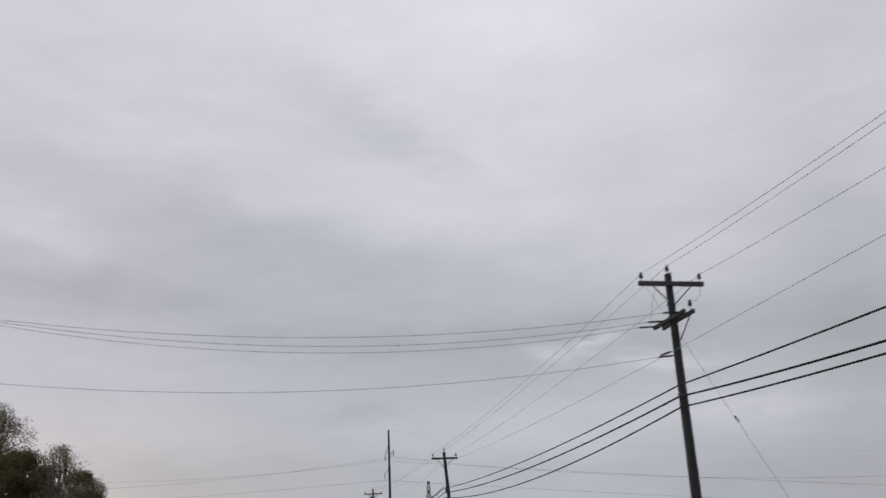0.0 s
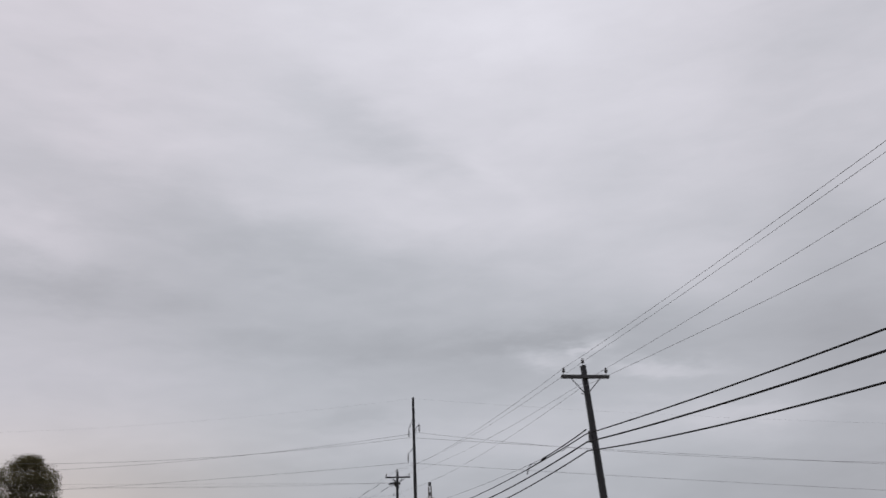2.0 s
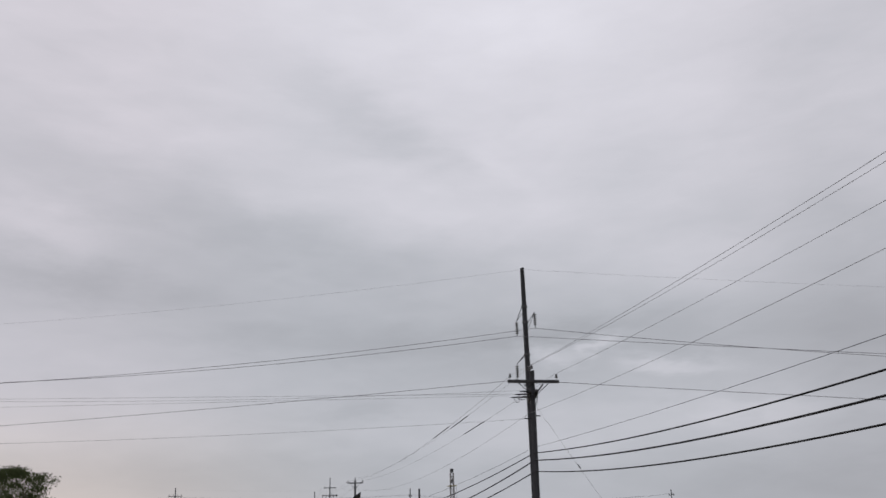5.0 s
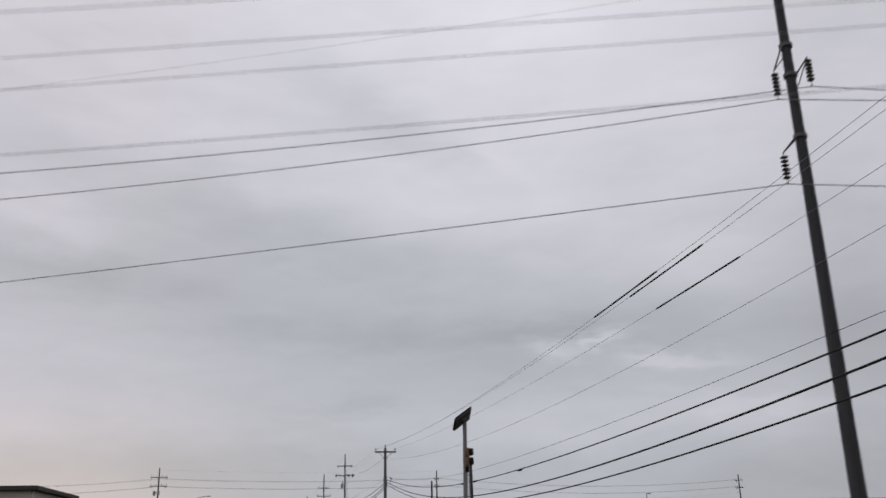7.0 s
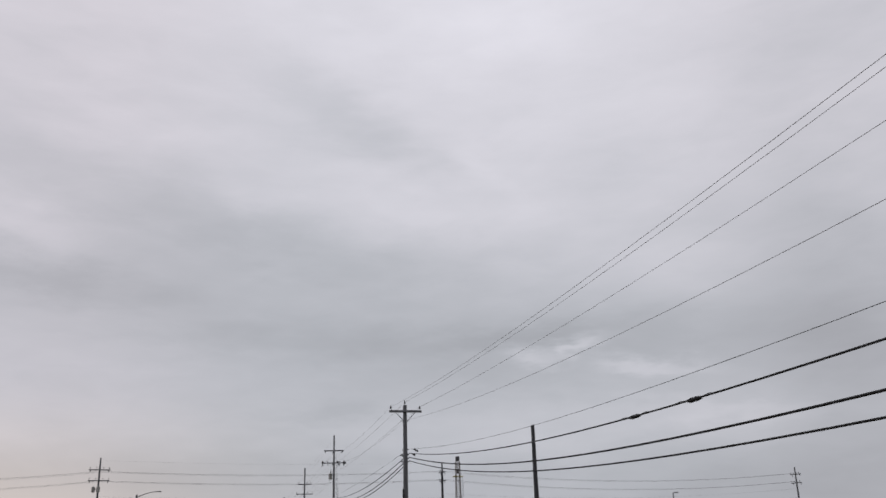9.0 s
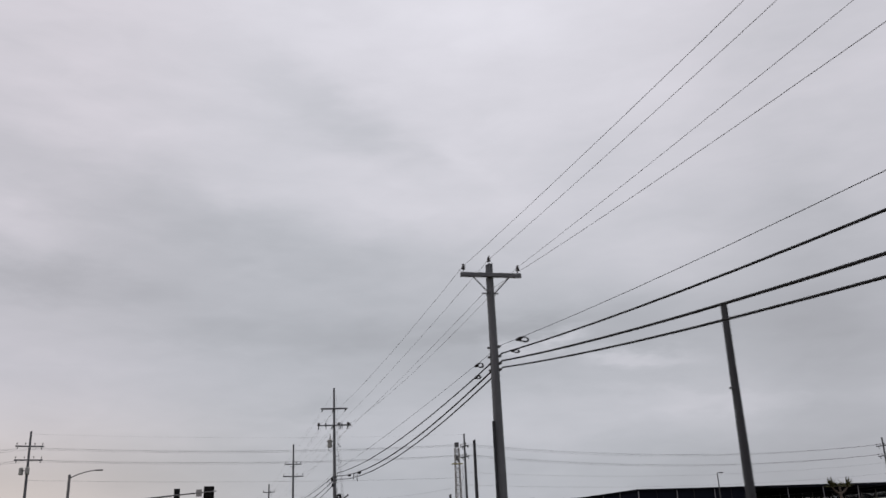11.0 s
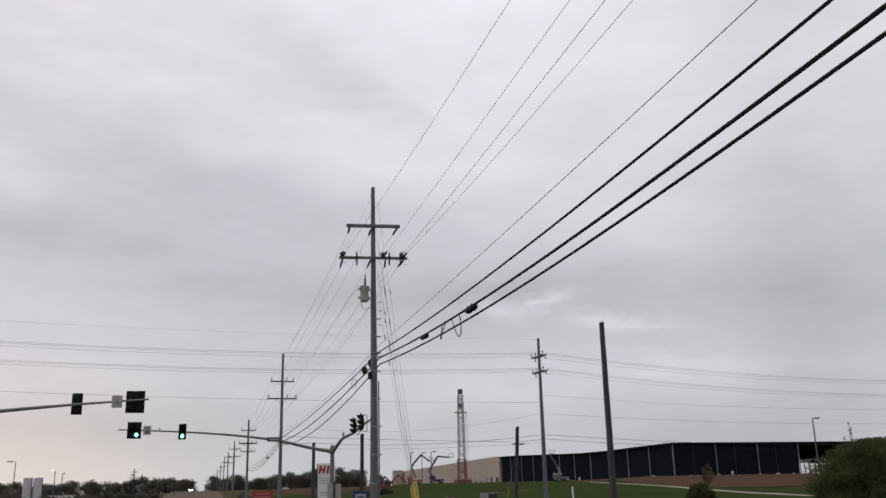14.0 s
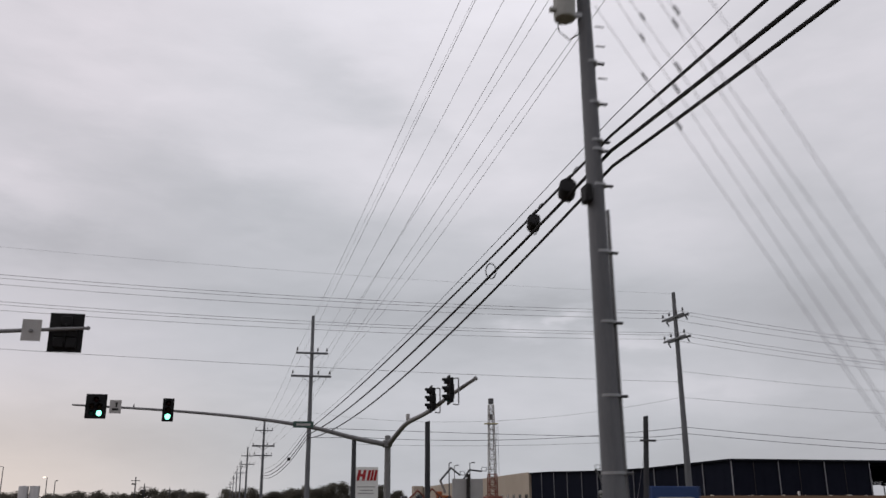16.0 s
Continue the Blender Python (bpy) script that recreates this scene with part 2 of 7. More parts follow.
LENS_GREEN_OFF = mat("unlit_green_lens", (0.01, 0.06, 0.05), (0.01, 0.05, 0.04), 0.25, bump=0)
BEACON_YELLOW = mat("yellow_beacon_housing", (0.17, 0.115, 0.06), (0.12, 0.08, 0.045), 0.6, scale=4, grain=40, bump=0.04)
SOLAR = mat("dark_solar_cells", (0.012, 0.014, 0.024), (0.02, 0.022, 0.034), 0.55, scale=6, grain=30, bump=0.0)
CABINET = mat("beige_grey_cabinet_paint", (0.34, 0.32, 0.30), (0.28, 0.265, 0.25), 0.55, scale=2, grain=30, bump=0.05)
CAB_DARK = mat("grey_cabinet_paint", (0.16, 0.155, 0.15), (0.21, 0.205, 0.2), 0.6, scale=2, grain=30, bump=0.05)
PEDESTAL = mat("dark_green_pedestal_paint", (0.015, 0.05, 0.045), (0.02, 0.062, 0.055), 0.6, scale=2, grain=30, bump=0.05)
PALE_YELLOW = mat("faded_yellow_paint", (0.42, 0.38, 0.2), (0.34, 0.31, 0.18), 0.7, scale=1, grain=8, bump=0.05)
GUARD_FADED = mat("faded_guard_plastic", (0.26, 0.22, 0.07), (0.2, 0.17, 0.06), 0.7, scale=3, grain=30, bump=0.04)
CAB_BLACK = mat("dark_brown_cabinet_door", (0.035, 0.032, 0.03), (0.05, 0.046, 0.043), 0.6, scale=2, grain=30, bump=0.05)
BANNER_PINK = mat("faded_banner_print", (0.5, 0.22, 0.22), (0.44, 0.18, 0.18), 0.6, scale=2, grain=40, bump=0.05)
FIELD = mat("mown_green_grass", (0.028, 0.044, 0.0145), (0.042, 0.056, 0.021), 0.95, scale=0.08, grain=2.2, bump=0.5, spec=0.0)
GUARD_YELLOW = mat("yellow_plastic_guard", (0.46, 0.36, 0.09), (0.36, 0.28, 0.07), 0.6, scale=3, grain=30, bump=0.04)
ASPHALT = mat("worn_asphalt", (0.100, 0.075, 0.056), (0.140, 0.109, 0.084), 0.95, spec=0.03, scale=0.25, grain=9, bump=0.25, stretch=(1, 0.35, 1))
SIDE_ASPHALT = mat("pale_worn_asphalt", (0.104, 0.08, 0.06), (0.143, 0.113, 0.088), 0.9, scale=0.3, grain=9, bump=0.25)
GRAVEL = mat("pale_gravel_track", (0.23, 0.21, 0.17), (0.30, 0.27, 0.22), 0.95, scale=0.4, grain=10, bump=0.4)
ROAD_WHITE = mat("worn_white_road_paint", (0.50, 0.48, 0.45), (0.22, 0.20, 0.18), 0.85, scale=1.2, grain=14, bump=0.1)
ROAD_YELLOW = mat("worn_yellow_road_paint", (0.24, 0.18, 0.10), (0.15, 0.125, 0.09), 0.85, scale=1.2, grain=14, bump=0.1)
DIRT = mat("bare_red_brown_earth", (0.098, 0.062, 0.041), (0.064, 0.044, 0.031), 0.95, spec=0.0, scale=0.3, grain=5, bump=0.4)
GRASS_BLADE = mat("rough_grass", (0.042, 0.078, 0.02), (0.11, 0.098, 0.048), 0.9, scale=0.16, grain=0.55, bump=0, spec=0.0, vary=0.18, island=True)
DRY_GRASS = mat("dry_grass", (0.13, 0.088, 0.052), (0.085, 0.064, 0.036), 0.9, spec=0.0, scale=0.3, grain=3, bump=0, vary=0.3, island=True)
FLOWER = mat("white_wild_flowers", (0.48, 0.48, 0.44), (0.34, 0.34, 0.3), 0.9, scale=3, grain=10, bump=0, vary=0.15, island=True)
LEAF = mat("spring_leaves", (0.08, 0.084, 0.036), (0.115, 0.114, 0.052), 0.7, scale=0.5, grain=4, bump=0, vary=0.35, island=True, thin=0.45)
LEAF_DARK = mat("dark_evergreen_leaves", (0.050, 0.068, 0.027), (0.08, 0.098, 0.042), 0.8, spec=0.02, scale=0.5, grain=4, bump=0, vary=0.14, island=True, thin=0.3)
LEAF_OLIVE = mat("dark_olive_brown_leaves", (0.092, 0.083, 0.044), (0.122, 0.112, 0.062), 0.85, spec=0.0, scale=0.5, grain=4, bump=0, vary=0.3, island=True, thin=0.45)
TWIG = mat("pale_budding_twigs", (0.2, 0.185, 0.14), (0.27, 0.25, 0.19), 0.8, scale=0.5, grain=4, bump=0, vary=0.35, island=True, spec=0.0, thin=0.45)
# paled and greyed: the haze of distance is put into this leaf colour
LEAF_FAR = mat("hazed_woodland_leaves", (0.085, 0.08, 0.066), (0.12, 0.112, 0.092), 0.9, scale=0.05, grain=0.5, bump=0, vary=0.1, island=True, thin=0.5)
BARK = mat("grey_brown_bark", (0.09, 0.075, 0.06), (0.15, 0.13, 0.11), 0.9, scale=2, grain=16, bump=0.6, stretch=(3, 3, 0.4))
TAN_PANEL = mat("tan_concrete_panel", (0.355, 0.305, 0.255), (0.315, 0.272, 0.228), 0.85, scale=0.15, grain=3, bump=0.1, vary=0.05)
DARK_CLAD = mat("black_roof_edge_membrane", (0.008, 0.009, 0.012), (0.013, 0.014, 0.018), 0.95, spec=0.02, scale=0.3, grain=3, bump=0.1)
# shade inside the open warehouse frame, put into the colour
INNER_SHADE = mat("shaded_interior", (0.0085, 0.0098, 0.016), (0.012, 0.0135, 0.021), 0.9, scale=0.3, grain=3, bump=0.1, spec=0.0)
COLUMN = mat("primed_steel_column", (0.17, 0.175, 0.19), (0.22, 0.225, 0.24), 0.7, scale=0.8, grain=8, bump=0.05)
CONCRETE = mat("pale_concrete", (0.42, 0.40, 0.37), (0.34, 0.33, 0.31), 0.9, scale=0.6, grain=8, bump=0.2)
RIG_RED = mat("rusty_red_rig_paint", (0.20, 0.075, 0.055), (0.13, 0.06, 0.05), 0.7, scale=1, grain=8, bump=0.1)
RIG_GREY = mat("grey_lattice_paint", (0.17, 0.16, 0.155), (0.23, 0.21, 0.2), 0.7, scale=1, grain=8, bump=0.1)
LIFT_ORANGE = mat("orange_machine_paint", (0.33, 0.095, 0.035), (0.24, 0.075, 0.03), 0.5, scale=1, grain=8, bump=0.05)
LIFT_BLUE = mat("blue_machine_paint", (0.03, 0.042, 0.095), (0.025, 0.034, 0.08), 0.5, scale=1, grain=8, bump=0.05)
RUBBER = mat("tyre_rubber", (0.018, 0.018, 0.019), (0.03, 0.03, 0.03), 0.85, scale=3, grain=30, bump=0.1)
TANK_WHITE = mat("pale_silo_paint", (0.46, 0.45, 0.46), (0.38, 0.375, 0.385), 0.6, scale=0.4, grain=5, bump=0.05)
ROOF_DARK = mat("dark_roof_metal", (0.045, 0.042, 0.04), (0.065, 0.06, 0.058), 0.7, scale=0.8, grain=10, bump=0.1)
CAR_DARK = mat("dark_car_paint", (0.02, 0.021, 0.024), (0.028, 0.029, 0.032), 0.3, scale=2, grain=20, bump=0, spec=0.5)
CAR_WHITE = mat("white_car_paint", (0.6, 0.6, 0.6), (0.55, 0.55, 0.55), 0.3, scale=2, grain=20, bump=0, spec=0.5)
HEADLIGHT = mat("lit_headlight", (0.9, 0.9, 0.85), (0.9, 0.9, 0.85), 0.3, bump=0, emit=((1.0, 0.95, 0.85), 22.0))
LAMP_ON = mat("lit_lamp_head", (0.9, 0.85, 0.75), (0.9, 0.85, 0.75), 0.3, bump=0, emit=((1.0, 0.85, 0.68), 1.3))
GLASS_DARK = mat("dark_window_glass", (0.02, 0.022, 0.025), (0.03, 0.032, 0.035), 0.15, scale=2, grain=20, bump=0, spec=0.6)


def ground_material():
    mt = mat("grass_field", (0.056, 0.062, 0.024), (0.088, 0.080, 0.040), 0.95, spec=0.0, scale=0.06, grain=1.4, bump=0.4)
    nt = mt.node_tree
    N, L = nt.nodes, nt.links
    b = N["Principled BSDF"]
    first = b.inputs["Base Color"].links[0].from_socket
    tc = N.new("ShaderNodeTexCoord")
    n = N.new("ShaderNodeTexNoise")
    n.inputs["Scale"].default_value, n.inputs["Detail"].default_value = 0.11, 8
    L.new(tc.outputs["Object"], n.inputs["Vector"])
    r = N.new("ShaderNodeMapRange")
    r.inputs[1].default_value, r.inputs[2].default_value = 0.50, 0.66
    L.new(n.outputs["Fac"], r.inputs[0])
    mx = N.new("ShaderNodeMix")
    mx.data_type = "RGBA"
    L.new(r.outputs[0], mx.inputs[0])
    L.new(first, mx.inputs[6])
    mx.inputs[7].default_value = (0.092, 0.072, 0.042, 1)
    L.new(mx.outputs[2], b.inputs["Base Color"])
    return mt


GRASS = ground_material()

# ---------------------------------------------------------------- mesh tools
class Geo:
    """Vertices and faces of one part."""

    def __init__(self):
        self.v, self.f = [], []

    def face(self, pts):
        n = len(self.v)
        self.v += [tuple(p) for p in pts]
        self.f.append(tuple(range(n, n + len(pts))))
        return self

    def box(self, c, s, m=None, bevel=0.0):
        """A box of size s about c, its edges chamfered."""
        hx, hy, hz = s[0] / 2, s[1] / 2, s[2] / 2
        k = min(bevel, hx * 0.45, hy * 0.45, hz * 0.45)
        n = len(self.v)
        m = m or Matrix()
        if k <= 0:
            pts = [(x, y, z) for x in (-hx, hx) for y in (-hy, hy) for z in (-hz, hz)]
            self.v += [tuple(m @ Vector((c[0] + p[0], c[1] + p[1], c[2] + p[2]))) for p in pts]
            for q in ((0, 1, 3, 2), (4, 6, 7, 5), (0, 4, 5, 1), (2, 3, 7, 6), (0, 2, 6, 4), (1, 5, 7, 3)):
                self.f.append(tuple(n + i for i in q))
            return self
        bm = bmesh.new()
        bmesh.ops.create_cube(bm, size=1)
        for v in bm.verts:
            v.co = Vector((v.co.x * 2 * hx, v.co.y * 2 * hy, v.co.z * 2 * hz))
        bmesh.ops.bevel(bm, geom=bm.edges[:], offset=k, segments=1, affect="EDGES")
        bm.verts.index_update()
        self.v += [tuple(m @ (v.co + Vector(c))) for v in bm.verts]
        self.f += [tuple(n + v.index for v in f.verts) for f in bm.faces]
        bm.free()
        return self

    def rings(self, rings, cap=True, close=True):
        """Skin a row of rings that have equally many points."""
        n, k = len(self.v), len(rings[0])
        for ring in rings:
            self.v += [tuple(p) for p in ring]
        for a in range(len(rings) - 1):
            for b in range(k if close else k - 1):
                c = (b + 1) % k
                self.f.append((n + a * k + b, n + a * k + c, n + (a + 1) * k + c, n + (a + 1) * k + b))
        if cap:
            self.f.append(tuple(range(n + k - 1, n - 1, -1)))
            e = n + (len(rings) - 1) * k
            self.f.append(tuple(range(e, e + k)))
        return self

    def tube(self, pts, radii, sides=8, cap=True):
        pts = [Vector(p) for p in pts]
        if isinstance(radii, (int, float)):
            radii = [radii] * len(pts)
        rings = []
        for i, p in enumerate(pts):
            way = (pts[min(i + 1, len(pts) - 1)] - pts[max(i - 1, 0)]).normalized()
            side = way.cross(Vector((0, 0, 1)) if abs(way.z) < 0.95 else Vector((0, 1, 0))).normalized()
            up = side.cross(way)
            rings.append([p + radii[i] * (math.cos(t) * side + math.sin(t) * up) for t in (2 * math.pi * j / sides for j in range(sides))])
        return self.rings(rings, cap)

    def lathe(self, profile, at=(0, 0, 0), axis=(0, 0, 1), sides=12):
        """Turn (distance along the axis, radius) pairs round an axis."""
        a, o = Vector(axis).normalized(), Vector(at)
        return self.tube_profile([(o + a * d, r) for d, r in profile], a, sides)

    def tube_profile(self, rows, a, sides):
        side = a.cross(Vector((0, 0, 1)) if abs(a.z) < 0.95 else Vector((0, 1, 0))).normalized()
        up = side.cross(a)
        return self.rings([[p + r * (math.cos(t) * side + math.sin(t) * up) for t in (2 * math.pi * j / sides for j in range(sides))] for p, r in rows])

    def mesh(self, name, smooth=True):
        me = bpy.data.meshes.new(name)
        me.from_pydata(self.v, [], self.f)
        me.validate()
        bm = bmesh.new()
        bm.from_mesh(me)
        bmesh.ops.recalc_face_normals(bm, faces=bm.faces[:])
        bm.to_mesh(me)
        bm.free()
        if smooth:
            me.shade_smooth()
            me.set_sharp_from_angle(angle=radians(38))
        return me


def thing(name, at, label, category, group="", turn=0.0, kind=""):
    ob = new(name)
    ob.empty_display_size = 0.3
    ob.matrix_basis = pose(*at, 0, 0, turn)
    return tagged(ob, label, category, group, kind)


def part(name, geo, material, parent, label=""):
    """One mesh under a thing or a part."""
    me = geo if isinstance(geo, bpy.types.Mesh) else geo.mesh(name)
    if not me.materials:
        me.materials.append(material)
    ob = new(name, me)
    ob.parent = parent
    return tagged(ob, label)


def solid(name, geo, material, label, category, group="", kind="", smooth=True):
    """A thing that is one mesh."""
    me = geo.mesh(name, smooth)
    me.materials.append(material)
    return tagged(new(name, me), label, category, group, kind)


def curve_pts(rows, n=5):
    """Points on a smooth line through the rows."""
    pts = [Vector(r) for r in rows]
    out = []
    for i in range(len(pts) - 1):
        a, b, c, d = pts[max(i - 1, 0)], pts[i], pts[i + 1], pts[min(i + 2, len(pts) - 1)]
        for k in range(n):
            t = k / n
            out.append(0.5 * ((2 * b) + (c - a) * t + (2 * a - 5 * b + 4 * c - d) * t * t + (3 * b - a - 3 * c + d) * t ** 3))
    return out + [pts[-1]]


def ss(a, b, v):
    t = min(1.0, max(0.0, (v - a) / (b - a)))
    return t * t * (3 - 2 * t)


def ground_z(x, y):
    """Height of the ground: level along the road, rising to the building site and to the far ridge."""
    far = 7.2 * ss(370, 830, y)
    dip = 1 - 0.52 * ss(86, 128, x) * (1 - ss(458, 486, y))
    site = ss(28, 84, x) * (4.15 * ss(338, 470, y) * dip + 1.2 * ss(480, 570, y))
    pad = ss(122, 144, x) * ss(488, 511, y)
    site += (5.5 - site) * pad if site < 5.5 else 0.0
    far *= 1 - 0.5 * ss(10, -50, x) if x < 10 else 1.0
    z = max(far, site) + 0.35 * min(far, site) * 0.3
    verge = 0.16 * noise.noise((x * 0.11, y * 0.11, 0.3)) + 0.05 * noise.noise((x * 0.6, y * 0.6, 1.3))
    return z + verge * ss(24, 30, x) * (1 - ss(70, 110, x))


def road_left(y):
    return ROAD_X(y) - 19.0


def ROAD_X(y):
    """The right-hand edge line of the main road."""
    return 14.2 + 6.3 * ss(60, 285, y) - 1.5 * ss(330, 420, y) - 9.0 * ss(560, 1000, y)


# ---------------------------------------------------------------- ground and roads
def ground_sheet():
    xs = [-2600, -1600, -900, -500, -300] + [-200 + 12 * i for i in range(15)] + [-20 + 4 * i for i in range(11)] + [20.6, 21.2, 21.8, 22.4, 23.0] + [24 + 2 * i for i in range(24)] + [72 + 4 * i for i in range(18)] + [152 + 12 * i for i in range(9)] + [300, 500, 900, 1600, 2600]
    ys = [-900, -300, -100] + [-40 + 20 * i for i in range(15)] + [260 + 2.5 * i for i in range(36)] + [350 + 10 * i for i in range(9)] + [440 + 4 * i for i in range(22)] + [530 + 10 * i for i in range(6)] + [600 + 40 * i for i in range(12)] + [1200, 1700, 2600, 3600]
    g = Geo()
    for y in ys:
        for x in xs:
            inside = road_left(y) - 1.0 < x < ROAD_X(y) + 0.9
            g.v.append((x, y, ground_z(x, y) - (0.05 if inside else 0.0)))
    k = len(xs)
    for j in range(len(ys) - 1):
        for i in range(k - 1):
            g.f.append((j * k + i, j * k + i + 1, (j + 1) * k + i + 1, (j + 1) * k + i))
    solid("ground", g, GRASS, "rough green grass field rising towards a ridge", "ground", kind="structure")


def strip(name, left, right, ys, lift, material, label, category, kind="structure"):
    """A ribbon laid on the ground between two lines x = f(y)."""
    g = Geo()
    for y in ys:
        a, b = left(y), right(y)
        for i in range(7):
            x = a + (b - a) * i / 6
            g.v.append((x, y, ground_z(20 if lift < 0.07 else x, y) + lift))
    for j in range(len(ys) - 1):
        for i in range(6):
            g.f.append((7 * j + i, 7 * j + i + 1, 7 * j + i + 8, 7 * j + i + 7))
    return solid(name, g, material, label, category, kind=kind)


def steps(a, b, d):
    n = max(1, round((b - a) / d))
    return [a + (b - a) * i / n for i in range(n + 1)]


def roads():
    strip("road", lambda y: road_left(y), lambda y: ROAD_X(y) + 1.0, steps(-60, 1000, 10), 0.03, ASPHALT, "worn grey asphalt main road with painted lanes", "road")
    # side street through the junction
    g = Geo()
    for x in steps(-160, 130, 5):
        for q in (0, 1):
            y0, y1 = 313.0 + 0.05 * max(0, x - 24), 329.5 + 0.10 * max(0, x - 24)
            flare = 5.5 * (1 - ss(20.5, 27.5, x)) * (1 if x > 12 else 0)
            y = y0 - flare if q == 0 else y1 + flare * 0.6
            g.v.append((x, y, ground_z(x, y) + 0.045))
    n = len(g.v) // 2
    g.f = [(2 * i, 2 * i + 2, 2 * i + 3, 2 * i + 1) for i in range(n - 1)]
    solid("side_road", g, SIDE_ASPHALT, "pale worn asphalt side street", "road", kind="structure")
    # paint
    def line(name, off, ys, w, material, label):
        strip(name, lambda y: ROAD_X(y) + off - w / 2, lambda y: ROAD_X(y) + off + w / 2, ys, 0.062, material, label, "road marking")
    line("edge_line", 0.0, steps(-60, 306, 8), 0.11, ROAD_WHITE, "worn white edge line on the asphalt")
    line("lane_line", -3.63, steps(250, 316, 8), 0.14, ROAD_WHITE, "solid white lane line before the junction")
    line("turn_lane_line", -7.5, steps(262, 320, 8), 0.09, ROAD_WHITE, "solid white turn lane line before the junction")
    line("centre_line", -11.0, steps(-60, 306, 8), 0.14, ROAD_YELLOW, "worn yellow centre line on the asphalt")
    line("far_centre_line", -9.5, steps(352, 900, 12), 0.13, ROAD_YELLOW, "worn yellow centre line beyond the junction")
    for i in range(24):
        line("lane_dash", -3.63, [-20 + 11.5 * i, -17 + 11.5 * i], 0.13, ROAD_WHITE, "worn white lane dash on the asphalt")
    for i in range(20):
        line("lane_dash", -3.9, [356 + 12 * i, 359 + 12 * i], 0.10, ROAD_WHITE, "worn white lane dash on the asphalt")
    g = Geo()
    g.face([(12.9, 319.3, 0.066), (16.9, 317.2, 0.066), (16.9, 317.8, 0.066), (12.9, 319.9, 0.066)])
    solid("stop_line", g, ROAD_WHITE, "worn white stop line before the junction", "road marking", kind="structure")
    # worn pavement letters of the turn lanes: bars where strokes are left
    for x0, y0 in ((17.75, 304.2), (10.6, 306.0)):
        g = Geo()
        for i in range(4):
            x = x0 + 0.5 * i
            g.face([(x, y0, 0.067), (x + 0.32, y0, 0.067), (x + 0.32, y0 + 0.5, 0.067), (x, y0 + 0.5, 0.067)])
            g.face([(x, y0 + 1.4, 0.067), (x + 0.1, y0 + 1.4, 0.067), (x + 0.1, y0 + 2.3, 0.067), (x, y0 + 2.3, 0.067)])
        solid("lane_lettering", g, ROAD_WHITE, "worn white lane lettering on the asphalt", "road marking", kind="structure")
    # gravel track across the field, bare strip below the building pad
    g = Geo()
    for i in range(31):
        y = 340 + 3.3 * i
        x = 87.2 + 4.2 * ss(340, 410, y) - 0.4 * ss(410, 440, y) + 0.5 * math.sin(y * 0.11)
        for d, up in ((1.7, 0.13), (0, 0.06)):
            g.v.append((x + d, y, ground_z(x + d, y) + up + 0.05 * noise.noise((y * 0.5, d, 0))))
    g.f = [(2 * i, 2 * i + 2, 2 * i + 3, 2 * i + 1) for i in range(30)]
    solid("gravel_track", g, GRAVEL, "pale gravel track raised across the grass field", "track", kind="structure")
    g = Geo()
    for i in range(36):
        x = 118 + 5 * i
        y = 437 + 4 * noise.noise((x * 0.07, 0, 0)) + 26 * (1 - ss(118, 132, x))
        for d in [(514.0 - y) * q / 11 for q in range(12)]:
            g.v.append((x, y + d, ground_z(x, y + d) + 0.16))
    g.f = [(12 * i + k, 12 * i + 12 + k, 12 * i + 13 + k, 12 * i + 1 + k) for i in range(35) for k in range(11)]
    solid("bare_earth", g, DIRT, "bare red brown earth below the building", "ground", kind="structure")
    # mown green field beyond the side street
    g = Geo()
    xs, ys = steps(27, 132, 3), steps(333, 560, 4)
    for y in ys:
        for x in xs:
            px = x + 1.2 * noise.noise((x * 0.2, y * 0.2, 2)) * (x < 30)
            py = max(y, 332 + 0.10 * (x - 24) + 0.6 * noise.noise((x * 0.3, 0, 4)))
            g.v.append((px, py, ground_z(px, py) + 0.05))
    k = len(xs)
    g.f = [(j * k + i, j * k + i + 1, (j + 1) * k + i + 1, (j + 1) * k + i) for j in range(len(ys) - 1) for i in range(k - 1) if not (xs[i] > 117 and ys[j] > 440)]
    solid("mown_field", g, FIELD, "deep green mown grass field", "field", kind="structure")
    # bare patches on the verge and beyond the field, with ragged outlines
    for name, cx, cy, wx, wy, cell, label in (("worn_verge", 22.0, 290.5, 1.9, 17.5, 0.2, "bare brown earth on the road verge"), ("far_bare_field", 56, 640, 26, 95, 4.0, "brown bare field before the far trees")):
        g = Geo()
        nx, ny = int(2 * wx / cell), int(2 * wy / cell)
        for j in range(ny + 1):
            for i in range(nx + 1):
                x, y = cx - wx + cell * i, cy - wy + cell * j
                g.v.append((x, y, ground_z(x, y) + (0.022 if wx < 10 else 0.12)))
        for j in range(ny):
            for i in range(nx):
                u, v = (i + 0.5) / nx * 2 - 1, (j + 0.5) / ny * 2 - 1
                if (max(0.0, u) if wx < 10 else abs(u)) ** 2 + v * v + 0.5 * noise.noise((u * 2.5, v * 5.0, cx)) + 0.25 * noise.noise((u * 9, v * 18, cx)) < 0.72 and cx + u * wx > ROAD_X(cy + v * wy) + 0.62 + 0.22 * noise.noise((0.0, v * 14.0, 5.0)):
                    g.f.append((j * (nx + 1) + i, j * (nx + 1) + i + 1, (j + 1) * (nx + 1) + i + 1, (j + 1) * (nx + 1) + i))
        solid(name, g, DIRT, label, "ground", kind="structure")


ground_sheet()
roads()

